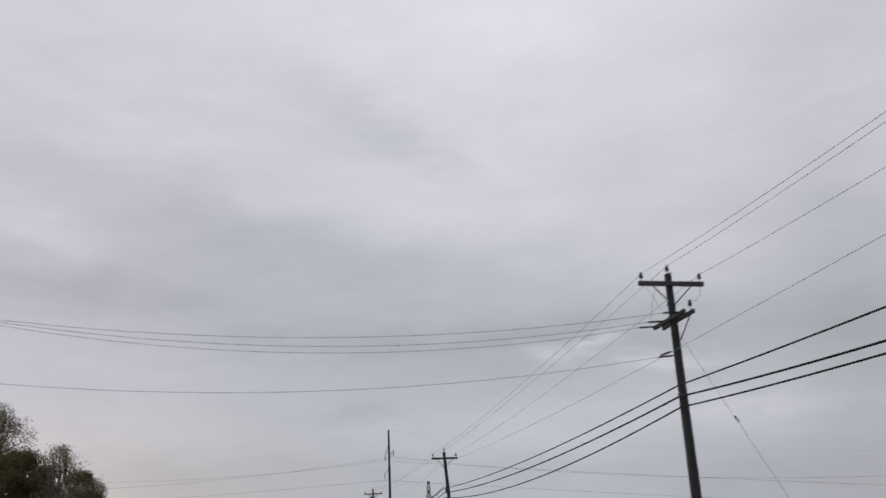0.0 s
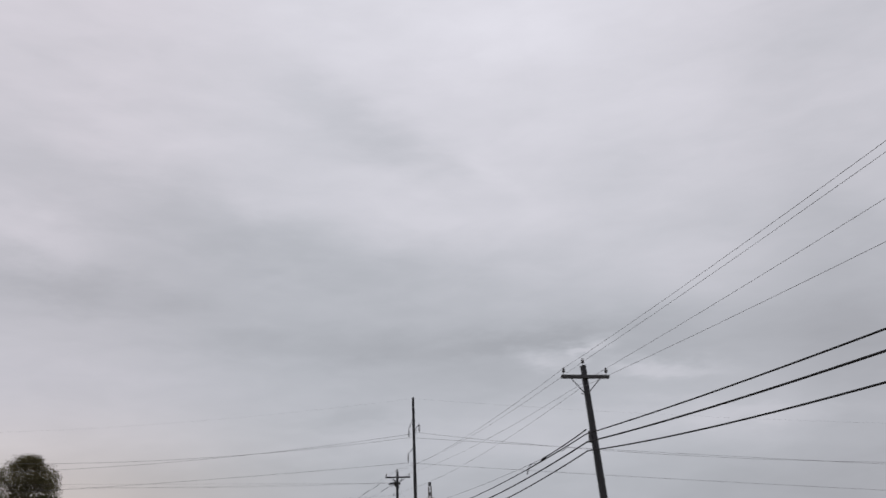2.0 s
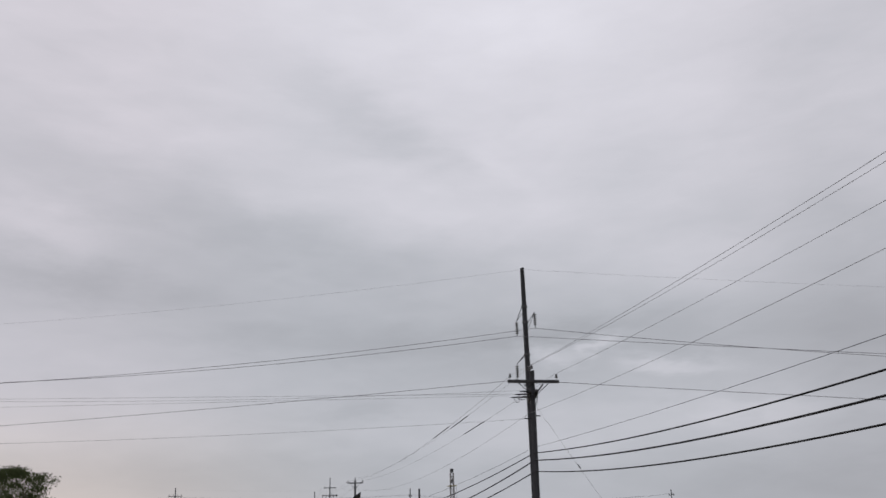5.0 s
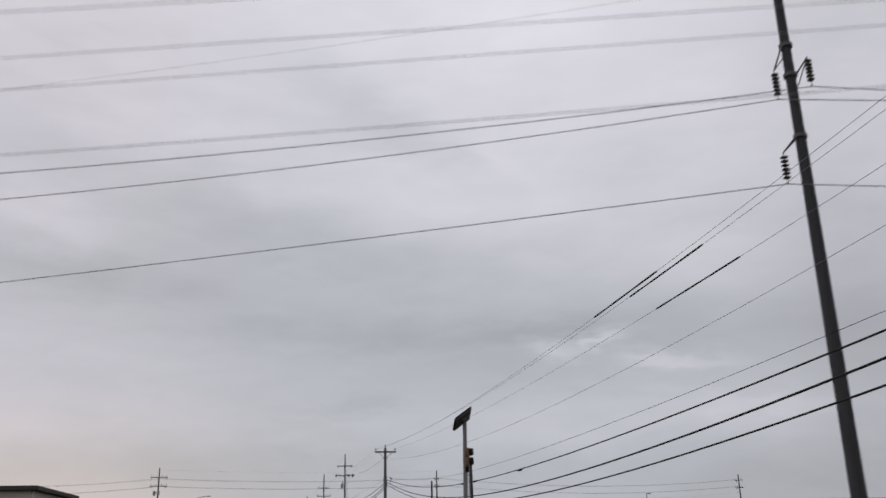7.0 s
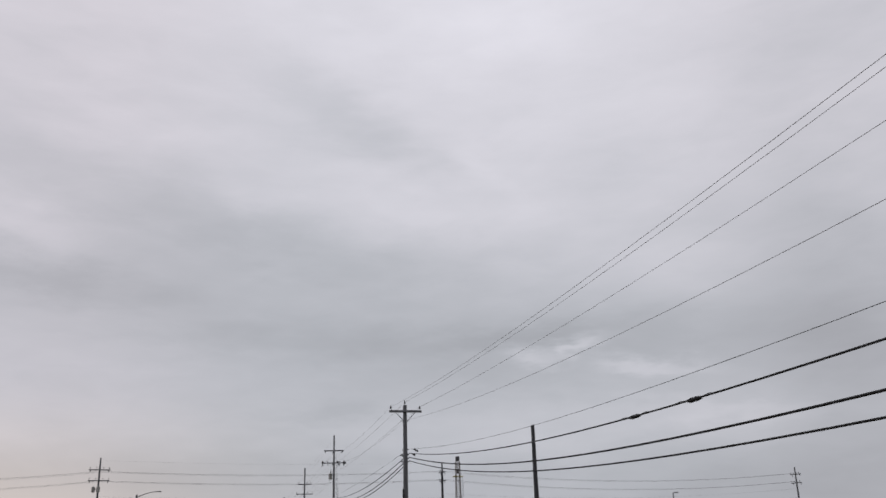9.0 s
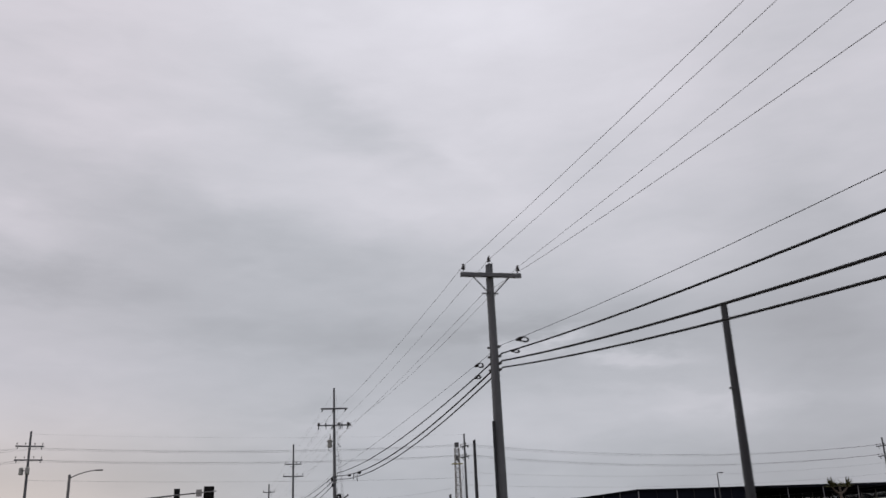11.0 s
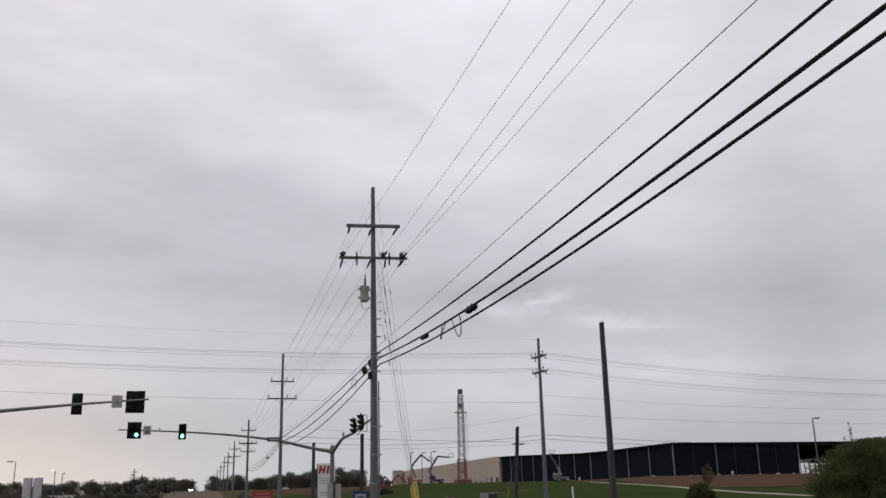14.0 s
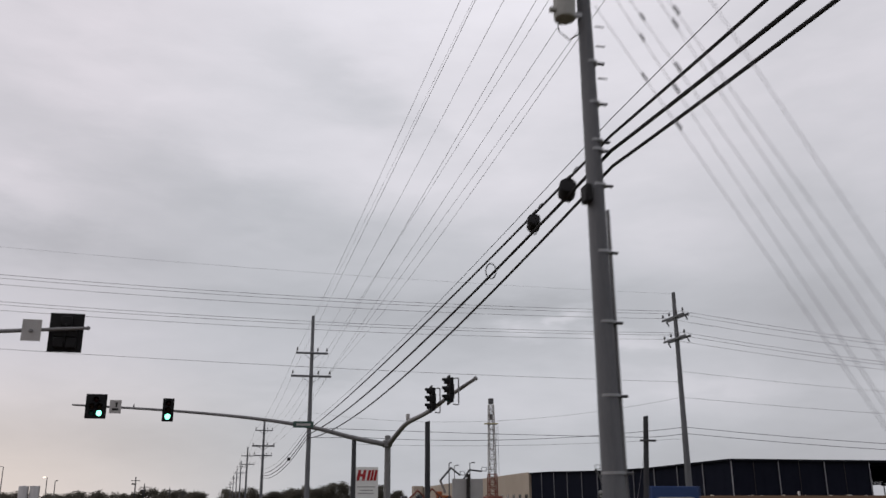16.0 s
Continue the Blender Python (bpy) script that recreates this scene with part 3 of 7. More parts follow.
# ---------------------------------------------------------------- poles and lines
def shaft_geo(h, r0, r1, lean=(0, 0), sides=14, seed=0, base=-0.3, foot=0.0):
    """A tapered pole with a slightly uneven surface and a skewed top."""
    rings = []
    for i in range(15):
        t = i / 14
        z = base + (h - base) * t
        r = r0 + (r1 - r0) * t
        ring = []
        for j in range(sides):
            a = 2 * math.pi * j / sides
            k = r * (1 + 0.05 * noise.noise((math.cos(a) * 1.5, math.sin(a) * 1.5 + seed, z * 0.35)))
            ring.append((lean[0] * t + foot * (1 - t) + k * math.cos(a), lean[1] * t + k * math.sin(a), z + (0.025 * math.cos(a) * r / 0.12 if i == 14 else 0)))
        rings.append(ring)
    return Geo().rings(rings)


PIN = Geo().lathe([(-0.12, 0.012), (0.0, 0.012), (0.0, 0.035), (0.02, 0.075), (0.06, 0.078), (0.065, 0.045), (0.09, 0.043), (0.095, 0.068), (0.135, 0.066), (0.15, 0.038), (0.19, 0.036), (0.205, 0.05), (0.225, 0.02)]).mesh("pin_insulator")
PIN.materials.append(PORCELAIN)


def string_geo(n, r, pitch):
    """A string of insulator sheds along -z from 0."""
    prof = [(0, 0.012), (0.1, 0.012)]
    for i in range(n):
        d = 0.1 + i * pitch
        prof += [(d, 0.03), (d + pitch * 0.35, r), (d + pitch * 0.55, r), (d + pitch * 0.62, 0.03), (d + pitch, 0.03)]
    e = 0.1 + n * pitch
    prof += [(e, 0.012), (e + 0.1, 0.012), (e + 0.1, 0.03), (e + 0.16, 0.03), (e + 0.16, 0.005)]
    return Geo().lathe(prof, axis=(0, 0, -1), sides=12)


def arm(parent, z, x0, x1, y, size, material, turn=0.0, label=""):
    g = Geo().box(((x0 + x1) / 2, y, z), (x1 - x0, size * 0.85, size), pose(0, 0, 0, 0, 0, turn), bevel=0.012)
    return part("crossarm", g, material, parent, label)


def brace(parent, a, b, r=0.022):
    part("brace", Geo().tube([a, b], r, 6), STEEL_DARK, parent)


def pin(parent, x, y, z):
    ob = part("insulator", PIN, PORCELAIN, parent)
    ob.matrix_basis = pose(x, y, z)
    return ob


def strain(parent, a, b, r=0.05, n=6):
    """A dead-end insulator lying between two points."""
    a, b = Vector(a), Vector(b)
    L = (b - a).length
    prof = [(0, 0.012), (0.08 * L, 0.012)]
    for i in range(n):
        d = L * (0.1 + 0.75 * i / n)
        p = L * 0.75 / n
        prof += [(d, 0.024), (d + p * 0.4, r), (d + p * 0.6, r), (d + p, 0.024)]
    prof += [(0.88 * L, 0.03), (L, 0.022)]
    part("strain_insulator", Geo().lathe(prof, a, b - a, 10), POLYMER, parent)


def bolts(parent, x, y, zs, r):
    for z in zs:
        part("bolt", Geo().tube([(x - r - 0.05, y, z), (x + r + 0.05, y, z)], 0.018, 6), STEEL_DARK, parent)


WIRES = "overhead lines"


def hang(a, b, sag, t, skew=0.0):
    """A point of a hanging wire; skew: its lowest point lies beyond the middle."""
    return a.lerp(b, t) - Vector((0, 0, 4 * sag * t * (1 - t) - skew * math.sin(2 * math.pi * t)))


def wire(name, a, b, sag, r, material=None, label="", n=26, group=WIRES, skew=0.0):
    """A hanging wire from a to b."""
    a, b = Vector(a), Vector(b)
    pts = [hang(a, b, sag, i / n, skew) for i in range(n + 1)]
    return solid(name, Geo().tube(pts, r, 6), material or CONDUCTOR, label or "bare aluminium conductor strung between utility poles", "power line", group)


def at_span(a, b, sag, y, skew=0.0):
    """The point of a hanging wire at y."""
    a, b = Vector(a), Vector(b)
    return hang(a, b, sag, (y - a.y) / (b.y - a.y), skew)


def three_phase_pole(x, y, h, half, arm_z, material, label, r0=0.19, r1=0.125, armmat=None, lean=(0, 0), foot=0.0):
    """A wooden pole with one crossarm, two braces and three pin insulators."""
    p = thing("utility_pole", (x, y, 0), label, "utility pole", "utility poles along the road")
    part("pole_shaft", shaft_geo(h, r0, r1, lean, seed=x + y, foot=foot), material, p)
    arm(p, arm_z, -half, half, -r1 - 0.06, 0.16, armmat or WOOD_ARM)
    for s in (-1, 1):
        brace(p, (s * half * 0.62, -r1 - 0.09, arm_z - 0.06), (s * 0.08, -r1 - 0.05, arm_z - 0.72))
        pin(p, s * (half - 0.12), -r1 - 0.06, arm_z + 0.18)
    pin(p, lean[0], lean[1], h + 0.1)
    bolts(p, 0, 0, (arm_z, arm_z - 0.72), r1)
    return p


# pole A: line pole with a tap that leaves across the road
A = three_phase_pole(23.93, 52.73, 10.30, 1.22, 9.88, WOOD_DARK, "dark weathered wooden utility pole with crossarm and tap arm")
for dx in (-0.17, 0.17):
    part("tap_crossarm", Geo().box((dx, 0, 8.62), (0.10, 2.5, 0.14), pose(0, 0, 0), bevel=0.01), WOOD_ARM, A)
brace(A, (0.2, -0.85, 8.55), (0.15, -0.05, 7.9))
brace(A, (-0.2, -0.85, 8.55), (-0.15, -0.05, 7.9))
pin(A, 0.5, -0.4, 9.02)
for k, yy in enumerate((-1.0, 0.25, 1.05)):
    strain(A, (-0.22, yy, 8.63), (-0.85, yy, 8.60), 0.04, 5)
strain(A, (-0.15, 0, 7.35), (-0.75, 0, 7.30), 0.04, 4)
strain(A, (-0.12, 0.2, 7.55), (-0.3, 0.75, 7.52), 0.035, 3)
part("jumper_wire", Geo().tube([(1.1, -0.19, 10.05), (1.05, -0.2, 9.5), (0.8, -0.3, 9.25), (0.5, -0.4, 9.2)], 0.007, 5), CONDUCTOR, A)
part("jumper_wire", Geo().tube([(-1.1, -0.19, 10.05), (-1.0, -0.6, 9.4), (-0.9, -1.0, 8.75)], 0.006, 5), CONDUCTOR, A)
part("jumper_wire", Geo().tube([(-0.5, -0.1, 9.9), (-0.6, 0.3, 9.3), (-0.7, 0.25, 8.7)], 0.006, 5), CONDUCTOR, A)
part("bracket", Geo().box((-0.16, -0.1, 5.95), (0.1, 0.12, 0.16), bevel=0.01), STEEL_DARK, A)

B = three_phase_pole(24.57, 99.70, 9.09, 1.10, 8.55, WOOD_DARK, "dark weathered leaning utility pole with one braced crossarm", foot=0.70)
part("bracket", Geo().box((0.04, 0, 5.98), (0.1, 0.12, 0.5), bevel=0.01), STEEL_DARK, B)

C = three_phase_pole(25.42, 162.2, 10.14, 1.38, 9.54, WOOD_DARK, "dark weathered wooden utility pole with crossarm and tap arms", foot=-0.22)
TAP = pose(0, 0, 0, 0, 0, -15)
for dx in (-0.16, 0.16):
    part("tap_crossarm", Geo().box((dx - 0.02, 0, 8.92), (0.10, 2.3, 0.15), TAP, bevel=0.01), WOOD_ARM, C)
for k, yy in enumerate((-0.95, 0.0, 0.95)):
    q = TAP @ Vector((-0.22, yy, 8.92))
    strain(C, q, (-0.95, yy + 0.1, 8.9), 0.045, 5)
    part("jumper_wire", Geo().tube(curve_pts([(-0.72, yy + 0.08, 8.9), (-0.76, yy, 8.72), (-0.62, yy - 0.06, 8.6), (-0.5, yy - 0.04, 8.72), (-0.56, yy, 8.84), (-0.4, yy - 0.05, 8.74), (q.x, q.y, 8.86)], 3), 0.011, 5), CABLE, C)
    part("jumper_wire", Geo().tube(curve_pts([(q.x, q.y, 8.95), (q.x * 0.5 - 0.25, q.y * 0.6 - 0.1, 9.15), (-0.2 + 0.2 * k, -0.2, 9.45)], 3), 0.008, 5), CABLE, C)
brace(C, TAP @ Vector((0.2, -0.75, 8.86)), (0.14, -0.05, 8.35))
brace(C, TAP @ Vector((-0.2, 0.75, 8.86)), (-0.14, 0.05, 8.35))
brace(C, (-0.5, -0.2, 9.4), (-0.15, -0.1, 8.95), 0.045)
brace(C, (0.5, -0.2, 9.4), (0.15, -0.1, 8.95), 0.045)
for k in range(3):
    q = TAP @ Vector((-0.28, -0.55 + 0.5 * k, 8.86))
    part("cut_out", Geo().lathe([(0, 0.03), (0.05, 0.055), (0.3, 0.055), (0.34, 0.03), (0.4, 0.02)], q, (0.25, 0.2, -0.9), 10), PORCELAIN, C)
pin(C, -0.16, -0.1, 10.1)
strain(C, (-0.13, 0, 7.66), (-0.55, 0, 7.64), 0.035, 3)
part("jumper_wire", Geo().tube(curve_pts([(-0.5, 0, 7.66), (-0.42, -0.02, 7.84), (-0.2, -0.04, 7.86), (-0.12, 0, 7.7)], 3), 0.008, 5), CABLE, C)
part("bracket", Geo().box((0.2, -0.02, 7.78), (0.22, 0.06, 0.06), bevel=0.01), STEEL_DARK, C, "short steel bracket")
part("bracket", Geo().box((-0.17, -0.02, 6.1), (0.12, 0.1, 0.06), bevel=0.01), STEEL_DARK, C)

for x, y, z, ax in ((23.95, 52.7, 8.3, 28.7), (25.45, 162.2, 8.4, 31.2)):
    g = thing("down_guy", (ax, y, 0), "thin steel guy wire with a strain insulator", "guy wire", "guys of the line poles")
    part("guy_strand", Geo().tube([(0, 0, -0.1), (x - ax, 0, z)], 0.006, 5), CONDUCTOR, g)
    q = Vector((x - ax, 0, z)) * 0.62
    part("guy_insulator", Geo().lathe([(-0.14, 0.01), (-0.1, 0.03), (0.1, 0.03), (0.14, 0.01)], q, q, 8), POLYMER, g)

# taller grey pole with a sleeve pipe at its foot
P = three_phase_pole(24.36, 250.32, 11.15, 1.16, 10.68, WOOD_GREY, "grey weathered wooden utility pole with one braced crossarm", 0.20, 0.135, ARM_GREY)
part("riser_pipe", Geo().tube([(-0.2, -0.12, -0.1), (-0.2, -0.12, 5.35)], 0.055, 8), WOOD_DARK, P)
part("neutral_bracket", Geo().tube([(-0.32, 0, 10.03), (0.3, 0, 10.03)], 0.025, 6), STEEL_DARK, P)
for z in (8.03, 7.68, 7.42, 7.2):
    part("cable_clamp", Geo().box((0.17, -0.04, z), (0.14, 0.16, 0.07), bevel=0.01), STEEL_DARK, P)
    part("cable_clamp", Geo().box((-0.16, 0.06, z - 0.02), (0.1, 0.16, 0.06), bevel=0.01), STEEL_DARK, P)

# the poles behind the start and across the road that carry the line on
Z = three_phase_pole(23.35, 5.0, 10.3, 1.2, 9.9, WOOD_DARK, "dark weathered wooden utility pole with one braced crossarm")
for x, y, h in ((-1.85, 55.0, 10.0), (-32.2, 180.6, 12.2)):
    t = thing("tap_pole", (x, y, 0), "dark wooden utility pole across the road", "utility pole", "utility poles along the road")
    part("pole_shaft", shaft_geo(h, 0.18, 0.12, seed=x), WOOD_DARK, t)
    part("crossarm", Geo().box((0.16, 0, h - 0.45), (0.12, 2.4, 0.14), bevel=0.01), WOOD_ARM, t)

# corner pole with two crossarms, transformer and down guys
QX, QY = 24.24, 302.9
Q = thing("junction_pole", (QX, QY, 0), "tall grey utility pole with two crossarms, transformer and steel bands", "utility pole", "utility poles along the road")
part("pole_shaft", shaft_geo(15.42, 0.198, 0.088, (-0.07, 0), sides=18, seed=3), WOOD_GREY, Q)
arm(Q, 13.48, -1.29, 1.17, -0.19, 0.15, ARM_GREY, -6)
arm(Q, 11.96, -1.61, 1.49, -0.19, 0.12, ARM_GREY, -6)
TOP_END = ((-1.14, 0.62, 13.30), (-0.17, 0.62, 13.24), (0.95, 0.55, 13.31))
LOW_END = ((-1.49, 0.62, 11.64), (0.56, 0.60, 11.70), (-0.25, 0.62, 11.68), (1.18, 0.58, 11.76))
for a, b in zip(((-1.15, -0.06, 13.42), (-0.14, 0.1, 13.42), (1.03, -0.3, 13.42)), TOP_END):
    strain(Q, a, b, 0.05, 5)
for a, b in zip(((-1.45, -0.03, 11.96), (0.5, -0.15, 11.94), (-0.15, 0.08, 11.95), (1.33, -0.32, 11.94)), LOW_END):
    strain(Q, a, b, 0.05, 5)
IN_END = ((-1.44, -0.72, 12.02), (0.44, -0.85, 12.12), (1.34, -0.95, 12.06))
for a, b in zip(((-1.46, -0.12, 11.98), (0.36, -0.3, 11.98), (1.22, -0.38, 11.98)), IN_END):
    strain(Q, a, b, 0.05, 5)
    part("arrester", Geo().lathe([(0, 0.03), (0.03, 0.09), (0.14, 0.095), (0.18, 0.05), (0.24, 0.02)], (a[0] - 0.1, a[1] - 0.02, 12.02), (0.5, -0.3, 0.8), 10), PORCELAIN, Q)
for x in (-0.85, 0.62, 1.12):
    y = -0.2 - 0.105 * x
    strain(Q, (x, y - 0.12, 12.24), (x + 0.02, y - 0.05, 11.58), 0.05, 5)
    part("jumper_wire", Geo().tube([(x, y - 0.12, 12.24), (x + 0.05, y - 0.16, 12.3), (x + 0.14, y - 0.18, 12.26), (x + 0.2, y - 0.14, 12.1), (x + 0.18, y - 0.1, 11.98)], 0.006, 5), CONDUCTOR, Q)
for x, d in ((-1.3, 0.16), (1.5, 0.15), (0.3, 0.14)):
    part("jumper_wire", Geo().tube([(x + d * math.cos(a * 0.5) - d * 0.5, -0.32, 11.8 + d * 0.9 * math.sin(a * 0.5)) for a in range(11)], 0.008, 5), CONDUCTOR, Q)
tank = part("transformer", Geo().lathe([(0, 0.16), (0.02, 0.19), (0.06, 0.20), (0.1, 0.198), (0.62, 0.198), (0.64, 0.212), (0.69, 0.212), (0.72, 0.18), (0.76, 0.07), (0.77, 0.02)], (-0.47, -0.1, 9.94), (0, 0, 1), 22), TANK, Q, "pale grey can transformer")
part("bushing", Geo().lathe([(0, 0.05), (0.08, 0.06), (0.1, 0.04), (0.18, 0.06), (0.2, 0.035), (0.28, 0.05), (0.3, 0.03), (0.4, 0.02), (0.44, 0.03), (0.5, 0.008)], (-0.45, -0.1, 10.70), (0.04, 0, 1), 12), PORCELAIN, tank)
for z in (10.1, 10.5):
    part("lug", Geo().box((-0.70, -0.14, z), (0.14, 0.1, 0.08), bevel=0.01), TANK, tank)
    part("hanger", Geo().box((-0.20, -0.05, z), (0.2, 0.08, 0.1), bevel=0.01), STEEL, tank)
part("jumper_wire", Geo().tube([(-0.5, -0.1, 11.35), (-0.45, 0, 11.7), (-0.3, 0.1, 11.9)], 0.007, 5), CONDUCTOR, Q)
part("jumper_wire", Geo().tube([(-0.6, -0.1, 9.98), (-0.6, -0.1, 9.7), (-0.4, -0.1, 9.55), (-0.2, -0.1, 9.7)], 0.012, 5), CABLE, Q)
part("jumper_wire", Geo().tube([(0.2, -0.1, 10.9), (0.48, -0.1, 10.95), (0.5, -0.1, 10.7), (0.2, -0.1, 10.6)], 0.008, 5), CONDUCTOR, Q)
for z in (9.15, 8.35, 7.62, 7.45, 6.8, 5.6, 4.4, 3.2, 2.0):
    r = 0.198 + (0.088 - 0.198) * z / 15.42
    part("strap", Geo().lathe([(0, r + 0.004), (0, r + 0.014), (0.045, r + 0.014), (0.045, r + 0.004)], (0, 0, z), (0, 0, 1), 20), BAND, Q, "bright steel strap")
    part("strap_bolt", Geo().tube([(r, -0.04, z + 0.02), (r + 0.13, -0.04, z + 0.02)], 0.028, 6), STEEL_DARK, Q)
part("conduit", Geo().tube([(0.225, 0.02, -0.1), (0.205, 0.02, 3.0), (0.185, 0.02, 6.4)], 0.03, 8), SIGNAL_GREY, Q)
part("pole_box", Geo().box((-0.23, -0.1, 6.62), (0.14, 0.26, 0.32), bevel=0.03), CABLE, Q, "black cable box strapped to the pole")
for z in (9.95, 9.55, 8.9):
    part("step_bolt", Geo().tube([(0.15, 0, z), (0.32, 0, z)], 0.014, 6), STEEL_DARK, Q)
# down guys to anchors in the verge, with three yellow guards
for i, (z, ax, ay) in enumerate(((10.3, 24.52, 295.4), (11.2, 24.58, 295.42), (11.6, 24.48, 294.95), (12.7, 24.54, 294.95), (12.9, 24.43, 294.55), (14.75, 24.50, 294.55))):
    a, b = Vector((QX + 0.12, QY - 0.12, z)), Vector((ax, ay, 0.02))
    g = thing("down_guy", b, "thin steel guy wire with a yellow guard anchored in the verge", "guy wire", "guys of the junction pole")
    part("guy_strand", Geo().tube([(0, 0, -0.1), a - b], 0.0055, 5), CONDUCTOR, g)
    for t in (0.78, 0.66):
        q = (a - b) * t
        part("guy_insulator", Geo().lathe([(-0.14, 0.008), (-0.1, 0.02), (0.1, 0.02), (0.14, 0.008)], q, a - b, 8), POLYMER, g)
    way = (a - b).normalized()
    part("guy_guard", Geo().tube([way * 0.05, way * (2.15, 2.22, 2.05, 2.12, 2.3, 2.28)[i]], [0.027, 0.024], 10), GUARD_YELLOW, g, "yellow plastic guy guard")
    part("anchor_eye", Geo().tube([(0, -0.02, -0.1), (0, 0, 0.08)], 0.02, 6), STEEL_DARK, g)

# poles north of the junction
def north_pole(x, y, h, top, low, half_top, half_low, r0=0.24, r1=0.13, extra=False, base=0.0):
    p = thing("utility_pole", (x, y, base), "tall grey utility pole with two crossarms and pin insulators", "utility pole", "utility poles along the road")
    part("pole_shaft", shaft_geo(h, r0, r1, sides=12, seed=y), WOOD_GREY, p)
    levels = [(top, half_top), (low, half_low)] + ([(top - 2.1, half_low), (top - 3.35, half_top)] if extra else [])
    for z, half in levels:
        arm(p, z, -half, half, -r1 - 0.07, 0.15, ARM_GREY)
        for k in (-0.92, 0.35, 0.92):
            pin(p, half * k, -r1 - 0.07, z + 0.18)
        brace(p, (half * 0.5, -r1 - 0.1, z - 0.05), (0.06, -r1, z - 0.5), 0.016)
        brace(p, (-half * 0.5, -r1 - 0.1, z - 0.05), (-0.06, -r1, z - 0.5), 0.016)
    return p


north_pole(23.78, 356.32, 16.0, 13.1, 11.36, 1.2, 1.5, 0.2, 0.115)
north_pole(22.4, 414.8, 14.0, 12.3, 10.25, 1.2, 1.5, extra=True, base=0.2)
FAR_POLES = ((21.25, 472, 14.3), (20.8, 545, 15.8), (20.25, 620, 17.4), (19.4, 710, 18.6), (18.0, 800, 19.2), (15.5, 900, 19.6))
for x, y, h in FAR_POLES:
    b = ground_z(x, y)
    north_pole(x, y, h - b, h - b - 1.7, h - b - 3.3, 1.2, 1.45, base=b)

# cross line: poles whose arms run along the road
def cross_pole(x, y, h, z1, z2, transformer=False, turned=-86, half=1.35):
    b = ground_z(x, y)
    p = thing("utility_pole", (x, y, b), "grey utility pole with two crossarms carrying a crossing line", "utility pole", "utility poles of the crossing line")
    part("pole_shaft", shaft_geo(h - b, 0.23, 0.12, sides=12, seed=x), WOOD_GREY, p)
    turn = pose(0, 0, 0, 0, 0, turned)
    for z in (z1, z2):
        for side in (-0.19, 0.17):
            part("crossarm", Geo().box((0, side, z - b - 0.13), (2 * half, 0.1, 0.13), turn, bevel=0.01), ARM_GREY, p)
        for k in (-0.9 * half, -0.3 * half, 0.35 * half, 0.9 * half):
            q = turn @ Vector((k, -0.19, z - b + 0.07))
            pin(p, q.x, q.y, q.z)
        for k in (-0.86 * half, 0.86 * half):
            strain(p, turn @ Vector((k, 0.0, z - b - 0.16)), turn @ Vector((k * 0.98, 0.2, z - b - 0.52)), 0.06, 4)
    if transformer:
        for tx, ty in ((-0.72, 0.1), (0.1, -0.45)):
            part("transformer", Geo().lathe([(0, 0.2), (0.04, 0.26), (0.8, 0.26), (0.84, 0.2), (0.9, 0.03)], (tx, ty, z2 - b - 1.9), (0, 0, 1), 14), TANK, p, "grey can transformer")
            part("hanger", Geo().box((tx * 0.5, ty * 0.5, z2 - b - 1.4), (abs(tx) + 0.1, 0.1, 0.12), bevel=0.01), STEEL_DARK, p)
    return p


G_ = (-9.3, 339.0)
H_ = (46.55, 342.2)
R_ = (118.0, 347.0)
cross_pole(*G_, 16.3, 14.6, 12.95, True, 14, 1.6)
cross_pole(*H_, 15.6, 14.0, 12.55)
cross_pole(*R_, 14.6, 13.4, 11.8)
cross_pole(-66, 336.5, 15.5, 14.0, 12.4)
for z, zl, zr, zn in ((14.05, 14.2, 13.5, 14.2), (12.62, 12.75, 11.95, 12.6)):
    for k in (-1.15, 0.35, 1.15):
        dx, dy = 0.0, -k
        wire("crossing_wire", (G_[0] + dx, G_[1] + dy, zl), (H_[0] + dx, H_[1] + dy, z), 0.65, 0.011)
        wire("crossing_wire", (H_[0] + dx, H_[1] + dy, z), (R_[0] + dx, R_[1] + dy, zr), 1.6, 0.011)
        wire("crossing_wire", (-66 + dx, 336.5 + dy, zn), (G_[0] + dx, G_[1] + dy, zl), 1.4, 0.011)
wire("shield_wire", (G_[0], G_[1], 15.95), (H_[0], H_[1], 15.5), 0.45, 0.005)
wire("neutral_wire", (G_[0], G_[1], 10.4), (H_[0], H_[1], 9.6), 0.35, 0.011)
wire("neutral_wire", (23.7, 356.3, 8.7), (H_[0], H_[1], 8.6), 1.1, 0.009)
wire("neutral_wire", (H_[0], H_[1], 8.6), (R_[0], R_[1], 8.9), 1.0, 0.011)
wire("neutral_wire", (H_[0], H_[1], 10.3), (R_[0], R_[1], 10.6), 1.2, 0.009)

# bare poles round the junction
def bare_pole(x, y, h, r0, r1, lean=(0, 0), material=WOOD_DARK, label="dark bare wooden pole without wires"):
    b = ground_z(x, y)
    p = thing("bare_pole", (x, y, b), label, "pole", "bare poles")
    part("pole_shaft", shaft_geo(h - b, r0, r1, lean, seed=x * 3 + y), material, p)
    return p


